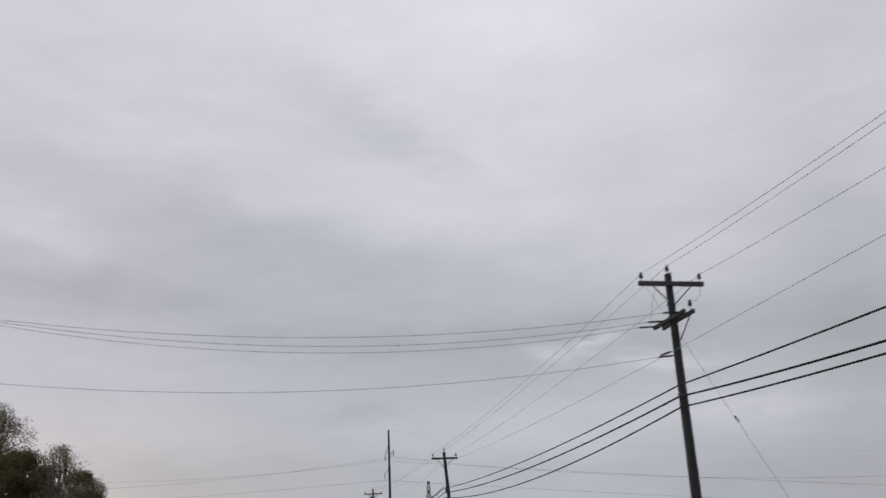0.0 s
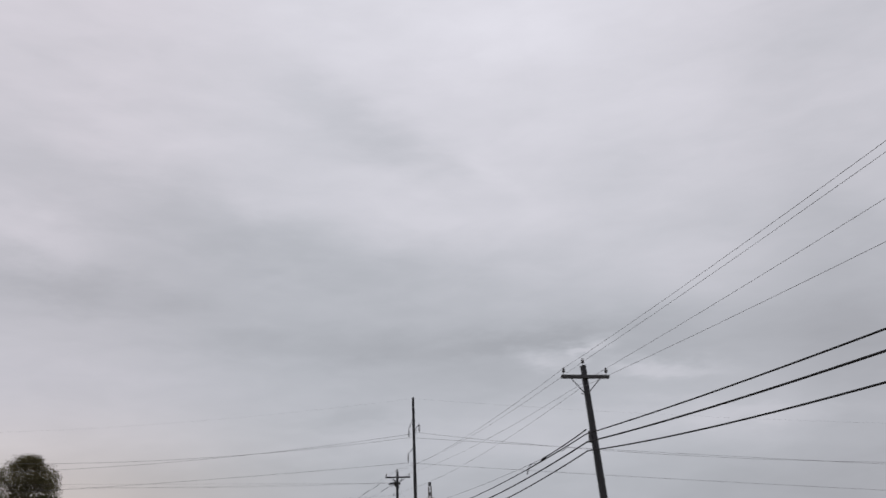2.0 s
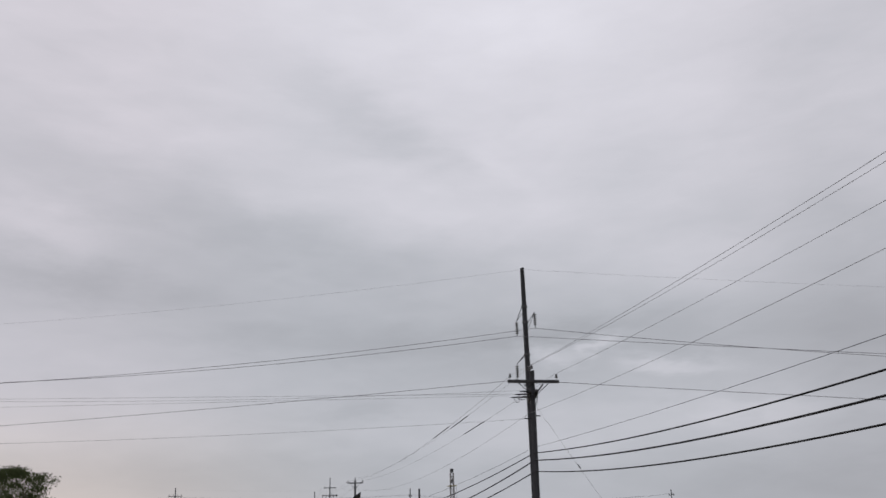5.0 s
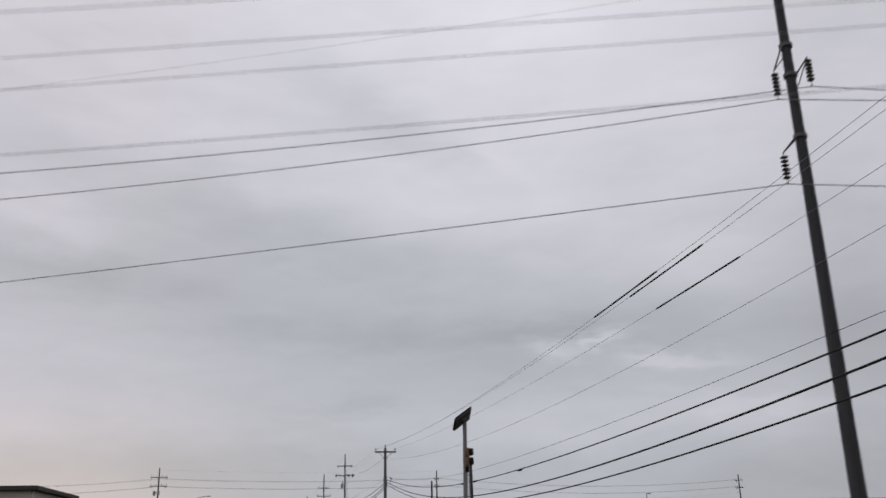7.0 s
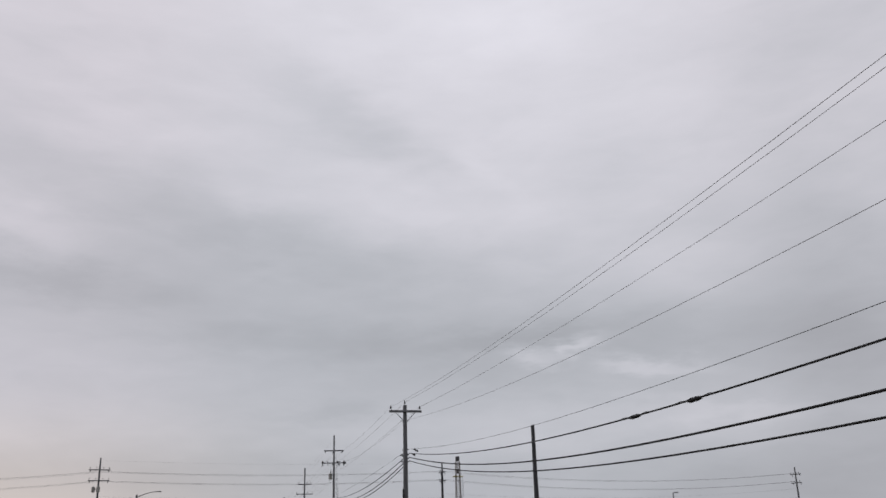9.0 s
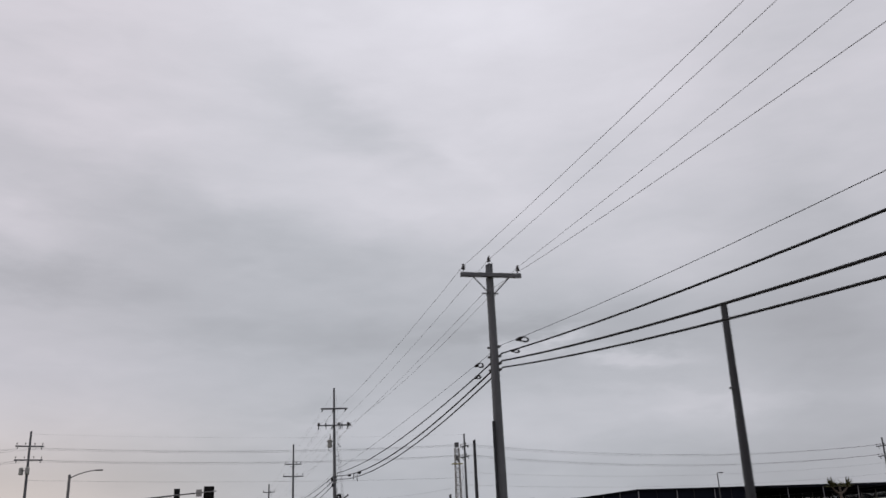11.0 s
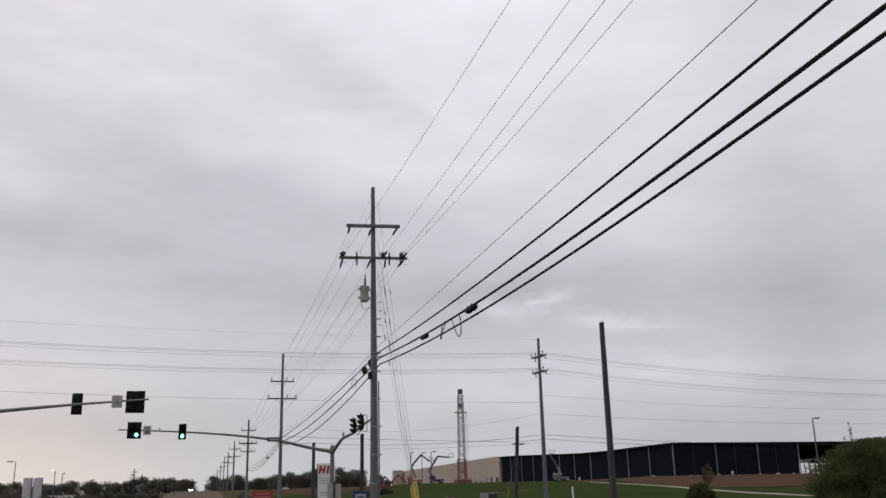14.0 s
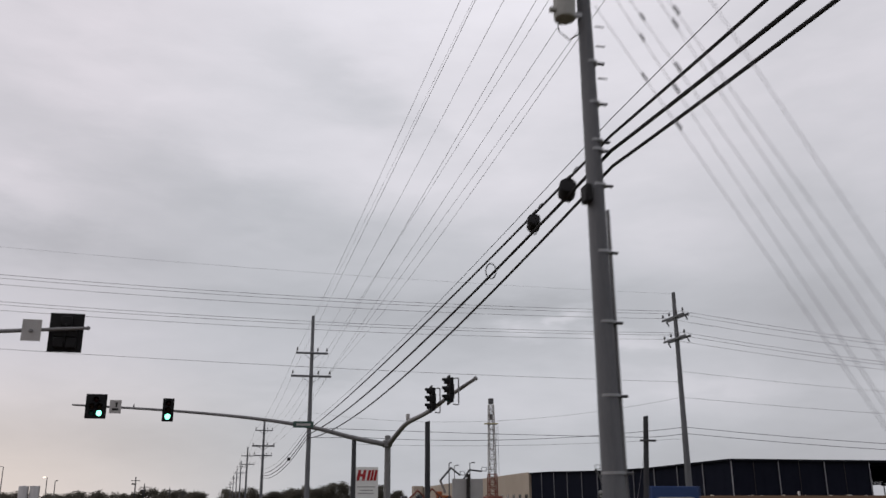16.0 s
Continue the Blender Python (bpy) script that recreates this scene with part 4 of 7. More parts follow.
bare_pole(40.7, 314.9, 11.75, 0.22, 0.15)
K_ = bare_pole(33.75, 250.2, 9.75, 0.20, 0.13)
part("bracket", Geo().box((-0.2, -0.05, 6.4), (0.14, 0.1, 0.08), bevel=0.01), STEEL_DARK, K_)
S1 = bare_pole(44.05, 343.5, 7.5, 0.19, 0.16, (0.5, 0), label="dark leaning stub pole with a small crossarm")
part("crossarm", Geo().box((0.45, -0.2, 5.95), (1.1, 0.1, 0.13), bevel=0.01), WOOD_ARM, S1)
bare_pole(30.2, 344.6, 7.0, 0.19, 0.16, label="dark wooden stub pole carrying a cable")
bare_pole(26.9, 354.5, 6.85, 0.19, 0.16, label="dark wooden stub pole carrying a cable")
guy = thing("down_guy", (42.9, 343.2, ground_z(42.9, 343.2)), "thin guy wire with a yellow guard beside the stub pole", "guy wire")
part("guy_strand", Geo().tube([(0, 0, 0), (1.45, 0.3, 5.6)], 0.01, 5), CONDUCTOR, guy)
part("guy_guard", Geo().tube([(0.02, 0, 0.05), (0.55, 0.11, 2.1)], 0.04, 8), GUARD_FADED, guy, "yellow plastic guy guard")

# transmission pole with strut insulators
D = thing("transmission_pole", (30.12, 178.72, 0), "very tall dark wooden transmission pole with strut insulators", "utility pole", "utility poles along the road")
part("pole_shaft", shaft_geo(21.15, 0.26, 0.155, sides=16, seed=9), WOOD_DARK, D)


def strut(parent, side, z, out, drop, n=6):
    part("strut", Geo().tube([(side * 0.18, -0.05, z), (side * out, -0.1, z - drop)], 0.03, 6), STEEL_DARK, parent)
    part("strut", Geo().tube([(side * 0.2, -0.05, z - drop + 0.6 if side < 0 else z - 0.45), (side * out, -0.1, z - drop)], 0.022, 6), STEEL_DARK, parent)
    part("collar", Geo().lathe([(0, 0.2), (0, 0.24), (0.14, 0.24), (0.14, 0.2)], (0, 0, z - 0.07), (0, 0, 1), 14), STEEL_DARK, parent)
    ob = part("insulator_string", string_geo(n, 0.13, 0.15), PORCELAIN, parent, "string of dark insulator sheds")
    ob.matrix_basis = pose(side * out, -0.1, z - drop)


strut(D, -1, 18.15, 0.68, 1.12)
strut(D, 1, 16.95, 0.72, -0.76)
strut(D, -1, 14.55, 0.82, 0.72)
part("ground_wire_clamp", Geo().box((0, -0.1, 20.95), (0.12, 0.3, 0.1), bevel=0.01), STEEL_DARK, D)
DL, DR = (-52.0, 205.0), (112.0, 150.0)
for dx, z, yl, zl, zr, sl, sr in ((-0.66, 15.90, 208.4, 18.05, 7.0, 2.15, 0.25), (0.72, 16.52, 196.3, 14.5, 9.0, 1.93, 1.75), (-0.82, 12.68, 215.5, 12.0, 4.0, 0.5, 0.25)):
    c = (30.12 + dx, 178.62, z)
    wire("transmission_wire", c, (DL[0], yl, zl), sl, 0.017, label="heavy aluminium transmission conductor crossing the road", n=36)
    wire("transmission_wire", c, (DR[0], DR[1], zr), sr, 0.017, label="heavy aluminium transmission conductor crossing the road", n=36)
wire("shield_wire", (30.12, 178.6, 21.0), (DL[0], 208.0, 21.0), 1.45, 0.0045, n=36)
wire("shield_wire", (30.12, 178.6, 21.0), (DR[0], DR[1], 12.5), 0.8, 0.0045, n=36)
for x, y, dz in ((DL[0], 196.0, 0.0), (DL[0], 208.0, 0.0), (DL[0], 216.0, 0.0), DR + (-8.3,)):
    t = thing("transmission_pole", (x, y, dz), "very tall dark wooden transmission pole", "utility pole", "utility poles along the road")
    part("pole_shaft", shaft_geo(21.0, 0.26, 0.155, seed=x), WOOD_DARK, t)

# phase wires and neutral of the roadside line
PHASE = 0.0064
LINE = (
    # left, top, right, neutral at each pole
    ((22.3, 5, 10.5), (23.35, 5, 10.7), (24.4, 5, 10.2), (23.2, 5, 8.4)),
    ((22.83, 52.55, 10.22), (23.93, 52.73, 10.58), (25.03, 52.55, 10.22), (23.75, 52.73, 7.5)),
    ((23.59, 99.5, 8.92), (24.57, 99.7, 9.25), (25.55, 99.5, 8.92), (24.4, 99.7, 8.1)),
    ((24.26, 162.0, 9.88), (25.46, 162.2, 10.45), (26.57, 162.0, 9.92), (25.12, 162.2, 7.90)),
    ((23.28, 250.12, 10.96), (24.38, 250.32, 11.36), (25.39, 250.12, 11.0), (24.06, 250.3, 10.0)),
)
SAGS = ((0.8, 0.6, 0.6, 0.1), (0.35, 0.25, 0.3, 0.25), (0.7, 0.7, 0.55, 0.75), (1.26, 1.13, 0.98, 1.68))
for (a, b), sags in zip(zip(LINE, LINE[1:]), SAGS):
    for p0, p1, s in zip(a, b, sags):
        wire("phase_wire" if p0[2] > 8.5 else "neutral_wire", p0, p1, s, PHASE)
Q_IN = tuple((QX + x, QY + y, z) for x, y, z in IN_END) + ((QX + 0.17, QY - 0.05, 10.75),)
for p0, p1 in zip(LINE[-1], Q_IN):
    wire("phase_wire", p0, p1, 0.2 if p1[0] > QX + 0.1 and p1[0] < QX + 1 else 0.48, PHASE)
# three wires wear black line hose where the transmission line crosses
for k, (y0, y1) in enumerate(((178.4, 183.9), (177.5, 183.2), (177.3, 183.4))):
    pts = [at_span(LINE[3][k], LINE[4][k], SAGS[3][k], y0 + (y1 - y0) * i / 8) for i in range(9)]
    solid("line_hose", Geo().tube(pts, [0.024 if i in (3, 6) else 0.031 for i in range(9)], 8), POLYMER, "black insulating hose clipped on a phase wire", "line cover", "line hoses")

# taps across the road
for yy, y1, z1, s in ((51.73, 54.0, 9.35, 0.95), (52.98, 55.0, 9.6, 1.1), (53.78, 56.0, 9.75, 1.2)):
    wire("tap_wire", (23.08, yy, 8.6), (-1.7, y1, z1), s, 0.007)
wire("tap_wire", (23.18, 52.73, 7.30), (-1.7, 55.0, 7.4), 0.9, 0.007)
for y0, z0, y1, z1, sag in ((161.35, 8.94, 177.65, 11.7, 0.72), (162.5, 8.95, 182.3, 11.44, 0.0), (163.3, 9.0, 183.1, 10.7, 0.0)):
    wire("tap_wire", (24.47, y0, z0), (-32.0, y1, z1), sag, 0.0065)
wire("tap_wire", (24.87, 162.4, 7.65), (-32.0, 179.6, 8.5), 0.57, 0.0065)

# wires north of the corner pole
F_TOP = [(23.78 + 1.2 * k, 356.1, 13.35) for k in (-0.92, 0.35, 0.92)]
F_LOW = [(23.78 + 1.5 * k, 356.1, 11.6) for k in (-0.92, 0.35, 0.92)]
for a, b, sag in zip([(QX + x, QY + y, z) for x, y, z in TOP_END], F_TOP, (0.25, 0.12, 0.12)):
    wire("phase_wire", a, b, sag, PHASE)
for a, b, sag in zip([(QX + x, QY + y, z) for x, y, z in (LOW_END[0], LOW_END[2], LOW_END[3])], F_LOW, (0.15, 0.08, 0.6)):
    wire("phase_wire", a, b, sag, PHASE)
wire("phase_wire", (QX + 0.56, QY + 0.6, 11.70), (25.0, 356.1, 11.5), 0.05, PHASE)
wire("shield_wire", (QX - 0.1, QY, 15.0), (23.78, 356.3, 15.7), 0.3, 0.004)
wire("neutral_wire", (QX - 0.2, QY, 9.8), (23.6, 356.3, 9.45), 0.1, 0.005)
chain = [(23.78, 356.32, 13.35, 11.6), (22.4, 414.8, 12.7, 10.7)] + [(x, y, h - 1.45, h - 3.05) for x, y, h in FAR_POLES]
for a, b in zip(chain, chain[1:]):
    for lvl, half in ((2, 1.2), (3, 1.45)):
        for k in (-0.92, 0.35, 0.92):
            wire("phase_wire", (a[0] + half * k, a[1], a[lvl]), (b[0] + half * k, b[1], b[lvl]), 0.8, 0.009, n=14)

# bundles of communication cable on the same poles
COMM = "black communication cable lashed to a steel strand"
CB = (
    ((23.5, 5.0), (6.75, 6.35, 5.9)),
    ((23.72, 52.6), (6.29, 5.92, 5.56)),
    ((24.40, 99.55), (6.08, 5.74, 5.37)),
    ((25.24, 162.05), (5.88, 5.52, 4.97)),
    ((24.62, 250.2), (7.77, 7.50, 7.26)),
    ((24.44, 302.65), (7.67, 7.40, 7.11)),
    ((23.65, 356.3), (7.35, 7.05, 6.8)),
    ((22.3, 414.8), (6.9, 6.6, 6.35)),
)
CSAG = ((0.4, 0.9, 0.75), (0.42, 0.53, 0.83), (1.18, 1.36, 1.47), (1.94, 2.51, 2.58), (0.70, 1.0, 1.04), (0.3, 0.65, 1.0), (0.9, 1.0, 1.1))
CRAD = (0.026, 0.032, 0.028)
CSKEW = ((0, 0, 0),) * 2 + ((0.055,) * 3,) + ((0.13, 0.09, 0.08),) + ((0, 0, 0),) * 3
for (a, b), s, w in zip(zip(CB, CB[1:]), CSAG, CSKEW):
    for k in range(3):
        wire("communication_cable", (*a[0], a[1][k]), (*b[0], b[1][k]), s[k], CRAD[k], CABLE, COMM, 40, WIRES, w[k])
THIN = ((25.24, 162.05, 6.16), (24.58, 250.2, 8.06), (24.47, 302.65, 8.0), (23.65, 356.3, 7.75), (22.3, 414.8, 7.4))
for a, b, s, w in zip(THIN, THIN[1:], (1.56, 0.18, 0.4, 0.9), (0.11, 0.0, 0.0, 0.0)):
    wire("messenger_strand", a, b, s, 0.0075, CABLE, "thin black messenger strand between poles", 40, WIRES, w)
wire("messenger_strand", (24.49, 106.3, 5.74), THIN[0], 0.45, 0.0075, CABLE, "thin black messenger strand between poles")
wire("communication_cable", (24.4, 99.55, 6.26), (24.49, 106.3, 5.74), 0.04, 0.026, CABLE, COMM)
# cable past the stub poles along the side street
for a, b, sag, r in (
    ((23.65, 356.3, 7.6), (44.2, 343.2, 6.1), 0.07, 0.017),
    ((44.2, 343.2, 6.1), (H_[0], H_[1] - 0.15, 6.28), 0.04, 0.017),
    ((26.9, 354.4, 6.8), (H_[0], H_[1] - 0.15, 6.68), 0.5, 0.017),
    ((26.9, 354.4, 6.3), (H_[0], H_[1] - 0.15, 5.97), 0.27, 0.009),
    ((23.65, 356.3, 6.9), (26.9, 354.4, 6.8), 0.05, 0.017),
    ((H_[0], H_[1] - 0.15, 6.68), (R_[0], R_[1], 7.2), 1.3, 0.017),
    ((H_[0], H_[1] - 0.15, 6.28), (R_[0], R_[1], 6.75), 1.3, 0.017),
):
    wire("side_cable", a, b, sag, r, CABLE, "black cable along the side street", n=18)


def slack_loop(y, k, end, flip, thin=False):
    """A racket-shaped coil of spare cable hung on its strand."""
    i = 3 if y < 250 else 4
    if thin:
        a, b, s = THIN[i - 3], THIN[i - 2], (0.18 if i == 4 else 1.56)
    else:
        a, b, s = (*CB[i][0], CB[i][1][k]), (*CB[i + 1][0], CB[i + 1][1][k]), CSAG[i][k]
    w = (0.11 if thin else CSKEW[i][k]) if i == 3 else 0.0
    c, e = at_span(a, b, s, y, w), at_span(a, b, s, end, w)
    ob = thing("cable_slack_loop", c, "coil of spare black cable hung on a strand", "cable coil", "cable coils")
    way = (e - c)
    n = way.length
    way.normalize()
    hang = Vector((0.5, 0, -0.86))
    core = 0.055 if thin else 0.04
    prof = [(0, 0.012), (0.05, core * 0.7), (0.09, core), (n * 0.4, core), (n * 0.5, core * 0.6), (n * 0.55, 0.012)]
    part("wrapped_end", Geo().lathe(prof, way * (n * 0.98) + hang * 0.03, -way, 10), CABLE, ob)
    for r in range(4):
        pts, w = [], (0.15 if thin else 0.1) - 0.014 * r
        for j in range(25):
            u = 2 * math.pi * j / 24
            pts.append(way * (n * (1 - 0.05 * r) * (0.5 + 0.5 * math.cos(u))) + hang * ((w + w * math.sin(u)) * math.sin(u / 2) ** 1.6 + 0.012 * r) + Vector((0.018 * (r % 3 - 1) * flip, 0, 0)))
        part("coil", Geo().tube(pts, 0.0145, 6), CABLE, ob)


slack_loop(247.35, 0, 248.4, 1, True)
slack_loop(248.4, 0, 249.2, 1)
slack_loop(252.93, 0, 253.84, -1, True)
slack_loop(253.4, 0, 254.11, -1)


def splice(y, k, length, r, seg, drop=0.0):
    a, b, s = (*CB[seg][0], CB[seg][1][k]), (*CB[seg + 1][0], CB[seg + 1][1][k]), CSAG[seg][k]
    c = at_span(a, b, s, y, CSKEW[seg][k])
    e = at_span(a, b, s, y + length, CSKEW[seg][k]) - c
    ob = thing("splice_closure", c, "black splice closure on a communication cable", "splice closure", "splice closures")
    prof = [(0, 0.03), (0.05, 0.035), (0.06, r * 0.85), (0.075, r), (length - 0.075, r), (length - 0.06, r * 0.85), (length - 0.05, 0.035), (length, 0.03)]
    part("body", Geo().lathe(prof, (0, 0, 0.02 + drop), e, 12), CABLE, ob)
    for d in (0.25, length - 0.25):
        part("collar", Geo().lathe([(-0.03, r + 0.002), (-0.03, r + 0.015), (0.03, r + 0.015), (0.03, r + 0.002)], e.normalized() * d + Vector((0, 0, 0.02 + drop)), e, 12), POLYMER, ob)
    for d in (-0.7, length + 0.1):
        w = e.normalized()
        part("lashing_strand", Geo().tube([w * d, w * (d + 0.3) + Vector((0.02, 0, 0.05)), w * (d + 0.6) + Vector((0, 0, 0.02))], 0.009, 5), CABLE, ob)
    return ob


splice(287.55, 1, 0.92, 0.092, 4, -0.08)
splice(293.46, 1, 0.92, 0.075, 4, -0.09)
splice(371.0, 1, 0.9, 0.12, 6)
splice(105.7, 0, 0.75, 0.062, 2, 0.03)
splice(198.3, 0, 0.8, 0.05, 3, -0.05)
splice(208.7, 0, 0.75, 0.055, 3, -0.03)
splice(212.4, 0, 0.75, 0.05, 3, -0.03)
c = at_span((*CB[2][0], CB[2][1][0]), (*CB[3][0], CB[3][1][0]), CSAG[2][0], 108.9, CSKEW[2][0])
ob = thing("hanging_cable_loop", c, "small loop of black cable hanging below the strand", "cable coil", "cable coils")
part("loop", Geo().tube(curve_pts([(0, -2.4, 0.11), (0, -0.9, 0.16), (0, -0.35, 0.17), (0.02, 0.1, 0.08), (0.03, 0.38, -0.1), (0.03, 0.42, -0.22), (0.02, 0.3, -0.24), (0.01, 0.05, -0.08), (0, -0.3, 0.06), (0, -0.5, 0.15)]), 0.013, 6), CABLE, ob)
c = at_span((*CB[2][0], CB[2][1][0]), (*CB[3][0], CB[3][1][0]), CSAG[2][0], 102.8, CSKEW[2][0])
ob = thing("slack_cable", c, "short slack black lead hanging along the cable", "cable coil", "cable coils")
part("lead", Geo().tube(curve_pts([(0, -0.9, 0.06), (0.01, -0.4, -0.03), (0.02, 0.1, -0.09), (0.01, 0.6, -0.07), (0, 1.0, -0.03)]), 0.011, 6), CABLE, ob)
for y, wide in ((291.2, False), (289.35, True)):
    a, b = (*CB[4][0], CB[4][1][1]), (*CB[5][0], CB[5][1][1])
    c = at_span(a, b, CSAG[4][1], y)
    pts = curve_pts([(0.02, 0.20, -0.01), (0.03, 0.37, -0.1), (0.03, 0.50, -0.26), (0.03, 0.54, -0.37), (0.02, 0.48, -0.43), (0.01, 0.38, -0.40), (0, 0.22, -0.29), (0, -0.04, -0.13), (0, -0.3, -0.01)])
    if wide:
        pts = curve_pts([(0, 0.86, 0.0), (0.02, 0.57, -0.34), (0.03, 0.36, -0.55), (0.03, 0.14, -0.65), (0.02, -0.08, -0.63), (0, -0.2, -0.5), (0, -0.22, -0.36), (0, -0.16, -0.18), (0, -0.02, -0.02)])
    ob = thing("hanging_cable_loop", c, "loop of black cable hanging below the strand", "cable coil", "cable coils")
    part("loop", Geo().tube(pts, 0.016, 6), CABLE, ob)
for y, k, r in ((304.75, 0, 0.17), (306.7, 0, 0.14)):
    a, b = (*CB[5][0], CB[5][1][k]), (*CB[6][0], CB[6][1][k])
    c = at_span(a, b, CSAG[5][k], y)
    ob = thing("terminal_box", c, "dark cable terminal box hung beside the pole", "terminal box", "terminal boxes")
    part("body", Geo().lathe([(0, 0.05), (0.01, r * 0.92), (0.03, r), (0.36, r), (0.38, r * 0.92), (0.39, 0.05)], (-0.03, -0.2, -0.12), (0.25, 1, -0.3), 14), CABLE, ob)
    part("hanging_lead", Geo().tube(curve_pts([(-0.02, -0.2, -0.2), (0, -0.25, -0.38), (0.02, -0.1, -0.46), (0.03, 0.06, -0.36), (0.02, 0.1, -0.2)]), 0.01, 5), CABLE, ob)
    part("hanging_lead", Geo().tube(curve_pts([(0, -0.35, 0.0), (0.01, -0.5, 0.08), (0.01, -0.75, 0.02)]), 0.012, 5), CABLE, ob)
    part("bracket", Geo().box((0, 0, 0.02), (0.06, 0.6, 0.05), bevel=0.01), STEEL_DARK, ob)
a, b = (*CB[5][0], CB[5][1][1]), (*CB[6][0], CB[6][1][1])
c = at_span(a, b, CSAG[5][1], 309.8)
ob = thing("cable_ring", c, "ring of spare black cable on the strand", "cable coil", "cable coils")
part("ring", Geo().tube([(0.13 * math.cos(j * math.pi / 8) + 0.03 * math.sin(j * math.pi / 8), 0.08 * math.sin(j * math.pi / 8), 0.22 * math.sin(j * math.pi / 8) + 0.1) for j in range(17)], 0.015, 6), CABLE, ob)

# ---------------------------------------------------------------- traffic signals
def lens(parent, x, z, material, out=-1, r=0.15, y0=0.0):
    """A lens with its tunnel visor, facing along y * out."""
    part("lens", Geo().lathe([(0, r), (0.03, r * 0.9), (0.05, r * 0.6), (0.06, 0.01)], (x, y0, z), (0, out, 0), 16), material, parent)
    pts0, pts1 = [], []
    for j in range(13):
        a = radians(-35 + 250 * j / 12)
        pts0.append((x + (r + 0.015) * math.cos(a), y0, z + (r + 0.015) * math.sin(a)))
        pts1.append((x + (r + 0.01) * math.cos(a), y0 + out * (0.26 if 2 < j < 10 else 0.16), z + (r + 0.01) * math.sin(a)))
    inner0 = [(x + (p[0] - x) * 0.95, p[1], z + (p[2] - z) * 0.95) for p in pts0]
    inner1 = [(x + (p[0] - x) * 0.95, p[1], z + (p[2] - z) * 0.95) for p in pts1]
    part("visor", Geo().rings([pts0, pts1, inner1, inner0], cap=False, close=False), SIGNAL_BLACK, parent)


def signal_head(x, y, z, out, lit=True, dog=False, label="", turn=0.0):
    """A signal head on a mast arm, z at its middle; out: -1 faces the start of the road, 1 faces away."""
    h = thing("traffic_signal", (x, y, z), label, "traffic signal", "traffic signals", turn)
    w, t = (1.08, 1.32) if dog else (0.60, 1.26)
    part("backplate", Geo().box((0, 0, 0), (w, 0.02, t), bevel=0.008), SIGNAL_BLACK, h)
    cells = [(0, 0.37)] + [(s * 0.19, d) for s in (-1, 1) for d in (0.0, -0.36)] if dog else [(0, 0.36), (0, 0), (0, -0.36)]
    for cx, cz in cells:
        part("housing", Geo().box((cx, -out * 0.10, cz), (0.34, 0.18, 0.345), bevel=0.03), SIGNAL_BLACK, h)
        on = lit and cz < -0.2 and cx >= 0
        m = LENS_GREEN if on else (LENS_RED_OFF if cz > 0.2 else LENS_AMBER_OFF if cz > -0.2 else LENS_GREEN_OFF)
        if not (dog and cz > 0.2 and cx != 0):
            lens(h, cx, cz, m, out, y0=out * 0.012)
    part("bracket", Geo().box((0, -out * 0.22, -0.05), (0.05, 0.06, t * 0.5), bevel=0.01), SIGNAL_BLACK, h)
    return h


def mast_sign(x, y, z, back, w=0.6, hgt=0.72):
    s = thing("mast_sign", (x, y, z), "bare aluminium back of a mast arm sign" if back else "small white mast arm sign with dark symbol", "road sign", "mast arm signs")
    part("panel", Geo().box((0, 0, 0), (w, 0.012, hgt), bevel=0.004), SIGN_BACK, s)
    if not back:
        part("symbol", Geo().box((0, -0.009, -0.14), (w * 0.55, 0.006, 0.12), bevel=0.002), SIGN_BLACK, s)
        part("symbol", Geo().box((0.05, -0.009, 0.1), (0.09, 0.006, 0.26), bevel=0.002), SIGN_BLACK, s)
    part("clamp", Geo().box((0, 0.04 if not back else -0.05, -0.02), (0.12, 0.08, 0.1), bevel=0.01), SIGNAL_GREY, s)


def tapered(rows, r0, r1, sides=12, n=5):
    pts = curve_pts(rows, n)
    return Geo().tube(pts, [r0 + (r1 - r0) * i / (len(pts) - 1) for i in range(len(pts))], sides)


# far mast: two arms from one pole
M1 = thing("signal_mast", (27.15, 341.4, 0), "grey steel signal mast with two curved arms", "signal mast", "signal masts")
part("pole_shaft", Geo().tube([(0, 0, -0.1), (0, 0, 5.75)], [0.21, 0.17], 16), SIGNAL_GREY, M1)
part("base_plate", Geo().box((0, 0, 0.05), (0.6, 0.6, 0.08), bevel=0.01), SIGNAL_GREY, M1)
part("cap", Geo().lathe([(0, 0.17), (0.04, 0.18), (0.09, 0.1), (0.1, 0.01)], (0, 0, 5.75), (0, 0, 1), 14), SIGNAL_GREY, M1)
part("arm_socket", Geo().box((-0.05, -0.1, 5.35), (0.5, 0.5, 0.42), bevel=0.05), SIGNAL_GREY, M1)
part("mast_arm", tapered([(-0.2, -0.1, 5.32), (-2.2, -0.3, 5.68), (-4.6, -0.4, 6.22), (-8.0, -0.4, 6.66), (-12.4, -0.4, 6.98), (-17.35, -0.4, 7.18)], 0.155, 0.05), SIGNAL_GREY, M1)
part("mast_arm", tapered([(0.05, -0.2, 5.32), (0.2, -1.7, 5.72), (0.3, -4.4, 6.12), (0.45, -9.0, 6.22), (0.7, -13.0, 6.58), (0.98, -16.0, 6.86)], 0.155, 0.07), SIGNAL_GREY, M1)
part("arm_end", Geo().lathe([(0, 0.09), (0.05, 0.10), (0.1, 0.05), (0.11, 0.01)], (0.98, -16.0, 6.86), (0.1, -1, 0.1), 10), SIGNAL_GREY, M1)
